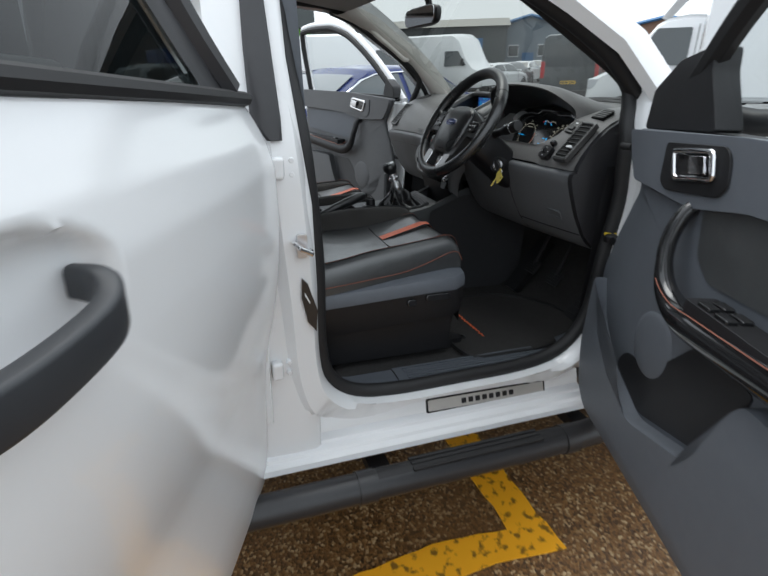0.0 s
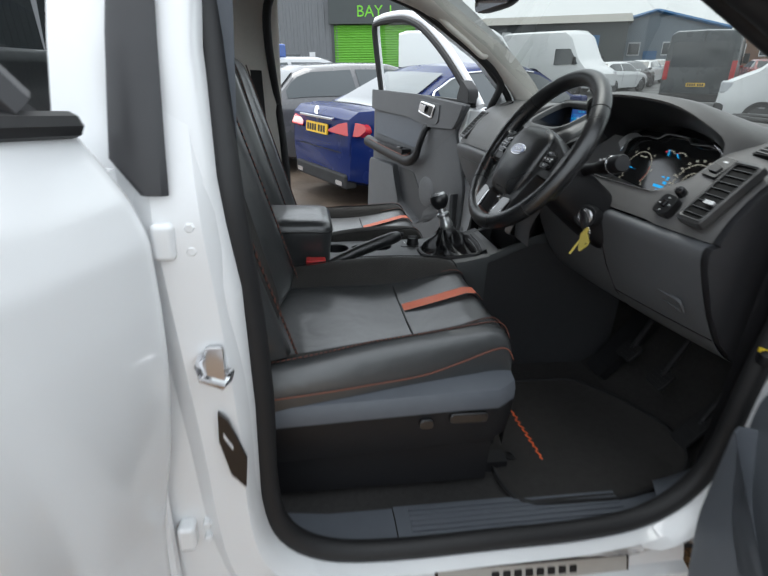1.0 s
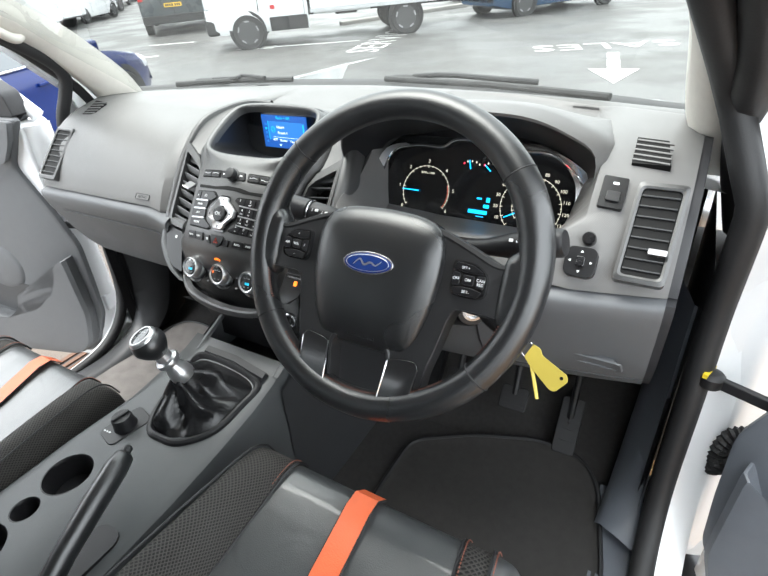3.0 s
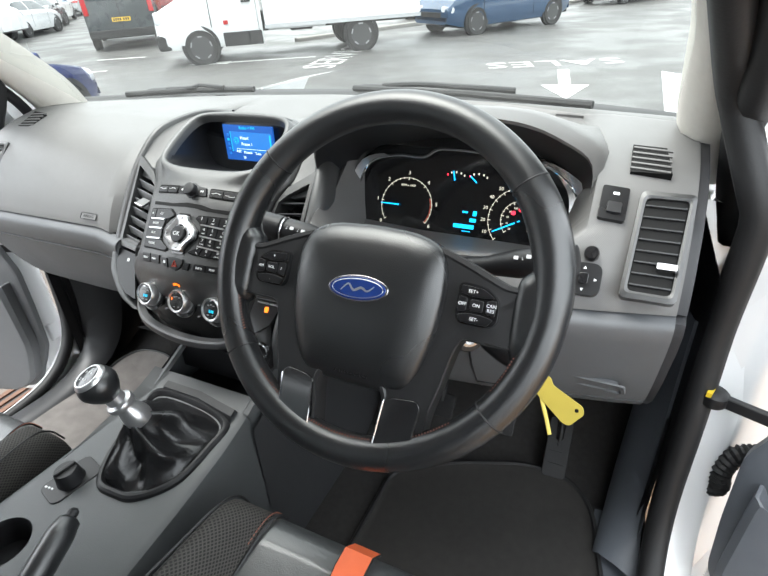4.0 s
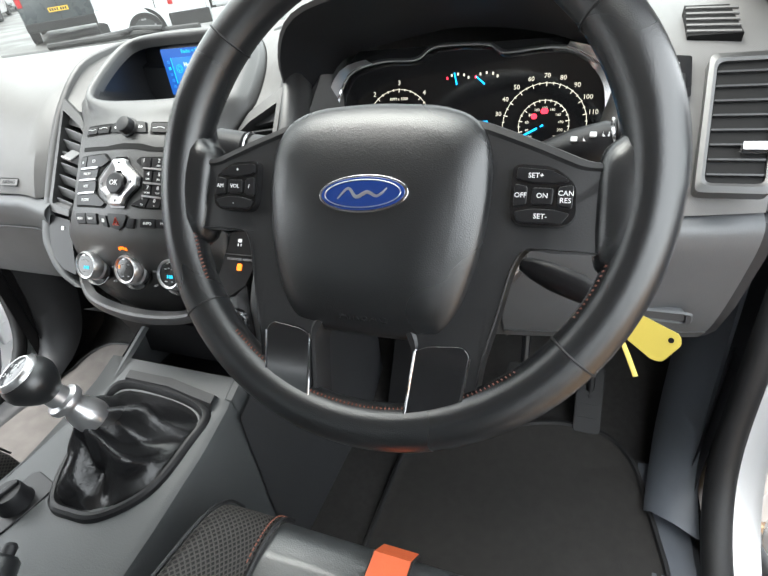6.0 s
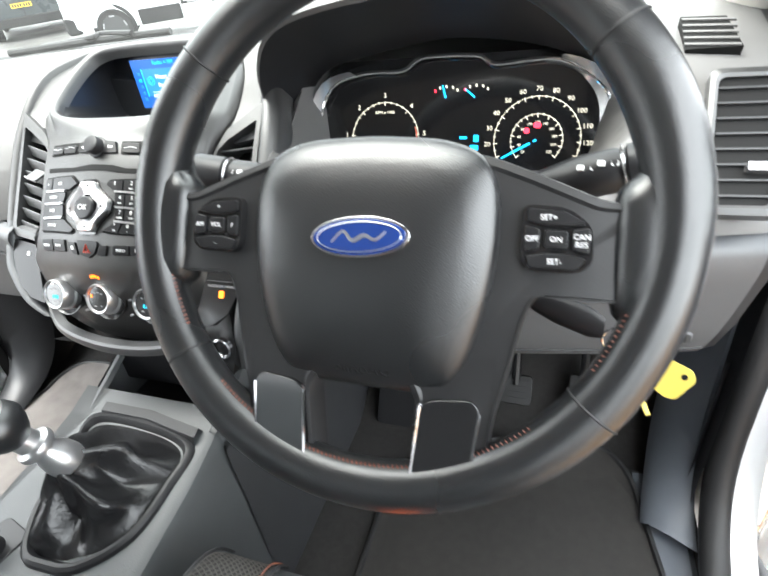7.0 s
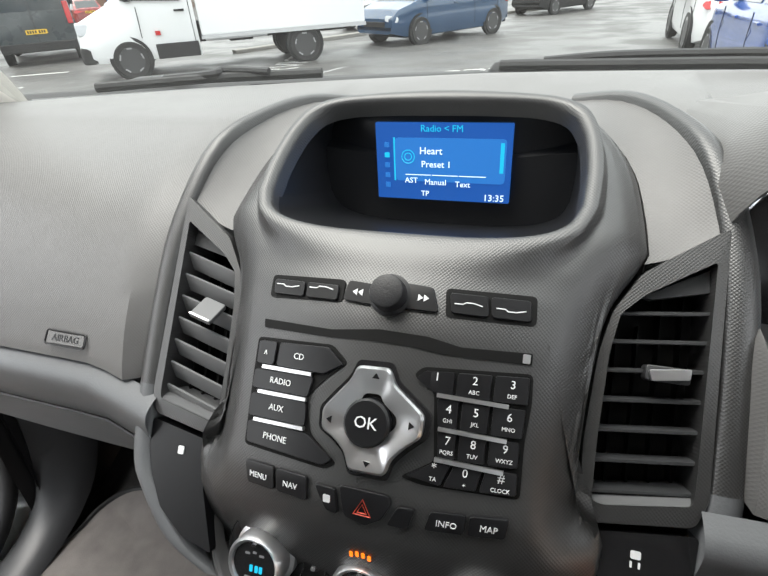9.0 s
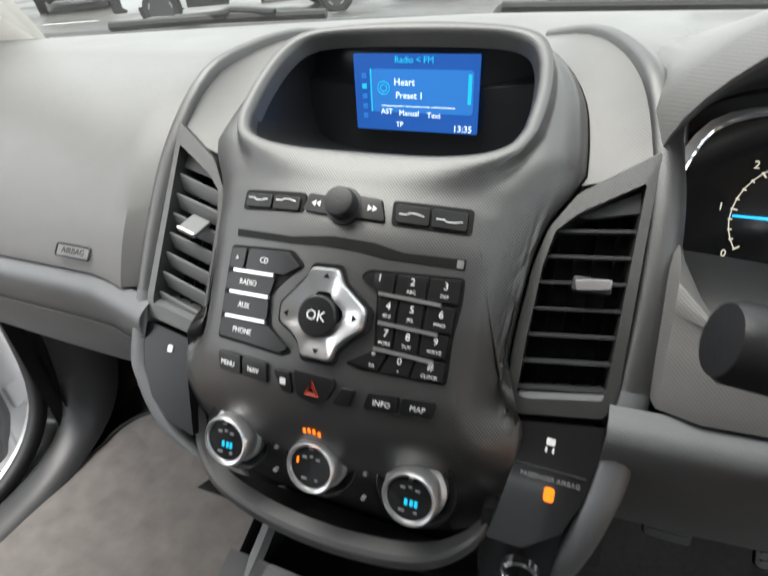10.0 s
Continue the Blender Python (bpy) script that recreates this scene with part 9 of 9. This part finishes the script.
for s in (1, -1):
    part("side_guard", box(B(), s * 0.98 - 0.02, s * 0.98 + 0.02, -1.0, 0.3, 0.60, 0.68), SILVP, bt, bevel=0.008)
    part("tool_box", box(B(), s * 0.78 - 0.16, s * 0.78 + 0.16, -0.7, -0.2, 0.55, 0.85), UNDER, bt, bevel=0.02)
    part("cab_step", box(B(), s * 0.985 - 0.03, s * 0.985 + 0.03, 0.45, 1.30, 0.34, 0.62), UNDER, bt, "black lower cab panel", bevel=0.02)
    part("bumper_corner", box(B(), s * 0.72 - 0.25, s * 0.72 + 0.25, 2.25, 2.74, 0.34, 0.66), UNDER, bt, bevel=0.06)
    part("headlamp", box(B(), s * 0.78 - 0.15, s * 0.78 + 0.15, 2.42, 2.70, 0.84, 1.10), LAMPW, bt, "clear headlamp", bevel=0.05)
    part("marker_lamp", box(B(), s * 1.0 - 0.012, s * 1.0 + 0.012, 1.15, 1.25, 0.78, 0.86), LAMPR, bt)
    bm = B()
    tube(bm, [(s * 0.985, 0.50, 0.40), (s * 0.99, 0.50, 1.3), (s * 0.965, 0.50, 2.2)], 0.008, 5)
    part("door_gap", bm, UNDER, bt)
    bm = B()
    tube(bm, [(s * 0.995, 1.52, 0.75), (s * 1.0, 1.50, 1.3)], 0.008, 5)
    part("door_gap", bm, UNDER, bt)
    part("door_handle", box(B(), s * 0.995 - 0.02, s * 0.995 + 0.02, 0.60, 0.80, 1.18, 1.22), UNDER, bt, bevel=0.008)
wheels(bt, 2.02, (1.82, -1.82), 0.36, 0.24)

# dark panel van seen from its back
pv = new("panel_van")
pv.matrix_world = pose(-16.4, 13.5, yard(-16.4, 13.5), 0, 0, 50.3)
tagged(pv, "dark grey high-roof panel van with red lamps", "van")
van_body(pv, [(2.75, 0.45, 0.95, 0.86), (2.6, 0.38, 1.15, 0.95), (2.2, 0.36, 1.35, 1.02), (1.7, 0.36, 1.75, 1.02), (1.2, 0.36, 2.35, 1.0), (0.8, 0.36, 2.42, 1.0), (-2.4, 0.36, 2.42, 1.0), (-2.70, 0.36, 2.38, 0.99), (-2.75, 0.40, 2.30, 0.96)], DARKV)
cab_glass(pv, 2.05, 1.95, 1.25, 0.4, 1.42, 2.2, 1.42)
for s in (1, -1):
    part("rear_lamp", box(B(), s * 0.90 - 0.07, s * 0.90 + 0.07, -2.80, -2.62, 1.0, 1.55), LAMPR, pv, "tall red rear lamp", bevel=0.02)
    part("rear_window", prism(B(), rrect(0.80, 0.72, 0.08, s * 0.415, 1.72), frame_at((0, -2.75, 0), (0, -1, 0), (0, 0, 1)), -0.02, 0.012), CARGLASS, pv)
part("door_gap", box(B(), -0.008, 0.008, -2.762, -2.74, 0.5, 2.35), UNDER, pv)
part("rear_bumper", box(B(), -0.98, 0.98, -2.86, -2.60, 0.38, 0.60), UNDER, pv, bevel=0.03)
plate_at(pv, 0, -2.77, 0.86, -1)
wheels(pv, 2.05, (1.75, -1.75), 0.35, 0.22)

# white high van and motor caravan farther off
for x, y, h, ln, ht, lab in ((-21.0, 6.2, -18, 5.6, 2.75, "white high-roof van near the building"), (-25.5, 12.0, -60, 5.8, 2.9, "white van with an over-cab roof")):
    v = new("white_van")
    v.matrix_world = pose(x, y, yard(x, y), 0, 0, h)
    tagged(v, lab, "van")
    e = ln / 2
    van_body(v, [(e, 0.45, 0.98, 0.88), (e - 0.15, 0.38, 1.18, 0.96), (e - 0.6, 0.36, 1.36, 1.02), (e - 1.0, 0.36, 1.75, 1.02), (e - 1.5, 0.36, ht - 0.25, 1.0), (e - 1.9, 0.36, ht, 1.0), (-e + 0.3, 0.36, ht, 1.0), (-e, 0.4, ht - 0.08, 0.97)], WHITE)
    cab_glass(v, 2.05, e - 0.75, e - 1.42, e - 2.3, 1.42, 2.15, 1.42)
    for s in (1, -1):
        part("headlamp", box(B(), s * 0.78 - 0.14, s * 0.78 + 0.14, e - 0.28, e - 0.02, 0.85, 1.1), LAMPW, v, bevel=0.05)
        part("rear_lamp", box(B(), s * 0.92 - 0.05, s * 0.92 + 0.05, -e - 0.03, -e + 0.1, 1.0, 1.4), LAMPR, v, bevel=0.02)
    wheels(v, 2.05, (e - 1.0, -e + 1.1), 0.34, 0.22)

# ---- buildings ----
CLAD = material("grey_cladding", (0.17, 0.18, 0.19), 0.5, var=0.05, scale=2)
CLADB = material("blue_grey_cladding", (0.20, 0.24, 0.28), 0.5, var=0.05, scale=2)
GREEN = material("green_shutter_paint", (0.13, 0.40, 0.03), 0.4, var=0.05, scale=3)
DGREEN = material("dark_sign", (0.06, 0.07, 0.07), 0.5)
BRICK = material("far_brick", (0.22, 0.13, 0.09), 0.8, var=0.2, scale=8)
ROOFG = material("far_roof", (0.30, 0.29, 0.26), 0.7, var=0.1, scale=2)
BTRIM = material("blue_trim", (0.05, 0.16, 0.34), 0.5)
CONC = material("kerb_concrete", (0.30, 0.29, 0.27), 0.8, var=0.12, scale=10, bump=0.4, bump_scale=80)


def corrugated(x0, x1, h, pitch=0.33, d=0.04):
    """A ribbed wall in the x-z plane."""
    bm = B()
    line = []
    x = x0
    while x < x1:
        line += [(x, 0), (x + pitch * 0.55, 0), (x + pitch * 0.65, -d), (x + pitch * 0.9, -d)]
        x += pitch
    skin(bm, [[(a, b, z) for a, b in line] for z in (0, h)])
    return bm


shed = new("workshop_building")
shed.matrix_world = pose(-28, -4.5, yard(-28, 0), 0, 0, 90)
tagged(shed, "grey clad workshop with a green roller shutter", "building")
part("wall", corrugated(-14, 5.2, 6.5), CLAD, shed)
part("wall_side", box(B(), 5.2, 9.6, 0.0, 0.2, 3.45, 6.5), CLAD, shed)
part("building_core", box(B(), -14, 9.5, 0.3, 14, 0, 6.4), CLAD, shed)
part("roof", box(B(), -14.2, 9.8, -0.3, 14.2, 6.5, 6.8), ROOFG, shed)
for k in range(28):
    bm = B()
    skin(bm, [[(x, -0.02 - 0.035 * math.sin(math.pi * t), 0.12 * (k + t)) for x in (5.25, 9.55)] for t in (0, 0.25, 0.5, 0.75, 1)])
    part("slat", bm, GREEN, shed)
part("shutter_post", box(B(), 5.1, 5.25, -0.12, 0.05, 0, 3.45), DGREEN, shed)
part("shutter_post", box(B(), 9.55, 9.70, -0.12, 0.05, 0, 3.45), DGREEN, shed)
part("shutter_box", box(B(), 5.0, 9.8, -0.35, 0.05, 3.40, 4.5), DGREEN, shed, "dark sign band over the shutter")
part("small_sign", box(B(), 3.9, 4.2, -0.06, 0.0, 1.6, 2.1), MARK, shed)
part("small_window", box(B(), 2.2, 3.4, -0.06, 0.0, 1.0, 2.0), CARGLASS, shed)
SIGNG = material("sign_green", (0.20, 0.60, 0.04), 0.5)
lettering("BAY 1", Matrix.Translation((7.4, -0.37, 3.95)) @ Matrix.Rotation(radians(90), 4, "X"), 0.75, SIGNG, shed)

svc = new("service_building")
svc.matrix_world = pose(-47, 22, yard(-47, 22), 0, 0, 62)
tagged(svc, "dark long service building with green doors", "building")
part("wall", box(B(), -22, 5, 0, 12, 0, 4.4), DGREEN, svc)
part("roof", prism(B(), [(-0.5, 4.4), (12.5, 4.4), (6, 5.4)], Matrix(((0, 0, 1, 0), (1, 0, 0, 0), (0, 1, 0, 0), (0, 0, 0, 1))), -22.3, 5.3), ROOFG, svc)
for k in range(4):
    part("shutter", box(B(), -19 + 6 * k, -15.2 + 6 * k, -0.08, 0.02, 0, 2.8), GREEN, svc, "green roller shutter")
part("sign_board", box(B(), -16, -4, -0.1, 0.0, 3.1, 4.0), DGREEN, svc)
for k in range(9):
    part("sign_bar", box(B(), -15 + 1.15 * k, -14.2 + 1.15 * k, -0.14, -0.1, 3.3, 3.8), MARK, svc)
part("blue_sign", box(B(), 1.2, 2.8, -0.12, 0.0, 1.2, 3.4), BTRIM, svc, "blue sign")


def gabled(name, label, x, y, h, w, d, eave, ridge, mat, trim, nwin):
    ob = new(name)
    ob.matrix_world = pose(x, y, yard(x, y), 0, 0, h)
    side_on = Matrix(((1, 0, 0, 0), (0, 0, 1, 0), (0, 1, 0, 0), (0, 0, 0, 1)))
    part("wall", prism(B(), [(-w / 2, 0), (w / 2, 0), (w / 2, eave), (0, ridge), (-w / 2, eave)], side_on, 0, d), mat, ob)
    for s in (1, -1):
        bm = B()
        skin(bm, [[(s * (w / 2 + 0.3), yy, eave - 0.12), (0, yy, ridge + 0.12)] for yy in (-0.3, d + 0.3)])
        part("roof", bm, ROOFG, ob)
        bm = B()
        tube(bm, [(s * (w / 2 + 0.3), -0.32, eave - 0.1), (0, -0.32, ridge + 0.14)], 0.16, 4)
        part("barge_board", bm, trim, ob)
    for k in range(nwin):
        xw = -w / 2 + w * (k + 0.5) / nwin
        wn = part("window", box(B(), xw - 0.55, xw + 0.55, -0.06, 0.0, eave * 0.42, eave * 0.72), MARK, ob)
        part("pane", box(B(), xw - 0.48, xw + 0.48, -0.09, -0.02, eave * 0.45, eave * 0.69), CARGLASS, wn)
    part("door_panel", box(B(), -0.6, 0.6, -0.07, 0, 0, 2.1), trim, ob)
    return tagged(ob, label, "building")


gabled("gabled_building", "grey gabled building with blue trim", -49, 31.5, 58, 12, 16, 4.0, 5.4, CLADB, BTRIM, 4)
gabled("gabled_building", "low brick building with a grey roof", -42, 42, 50, 13, 14, 3.6, 4.8, BRICK, BTRIM, 6)
bm = B()
skin(bm, [[(x, -0.08, 0), (x, -0.08, 0.10), (x, -0.06, 0.12), (x, 0.08, 0.12), (x, 0.08, 0)] for x in xs(0, 24, 24)])
kerb = part("kerb", bm, CONC, None, angle=30)
kerb.matrix_world = pose(-9.0, 13.2, yard(-9.0, 13.2) - 0.02, 0, 0.35, 66)
tagged(kerb, "grey concrete kerb edging the road", "kerb", kind="structure")
LIT = material("litter_white", (0.7, 0.7, 0.69), 0.6)
bm = B()
skin(bm, [[(-3.07 + 0.09 * i - 0.02 * j, 0.64 + 0.07 * j, 0.004 + 0.02 * ((i * j) % 2)) for i in range(3)] for j in range(3)])
tagged(part("paper_scrap", bm, LIT, None), "crumpled white paper scrap on the ground", "litter")
gr = part("drain_grate", box(B(), -1.75, -1.30, 0.65, 1.05, 0.0, 0.006), UNDER, None)
tagged(gr, "rusty iron drain grate in the ground", "drain", kind="structure")
RUST = material("rusty_iron", (0.10, 0.05, 0.03), 0.7, metal=0.4, var=0.3)
for k in range(9):
    part("grate_bar", box(B(), -1.74 + 0.048 * k, -1.715 + 0.048 * k, 0.66, 1.04, 0.004, 0.014), RUST, gr)
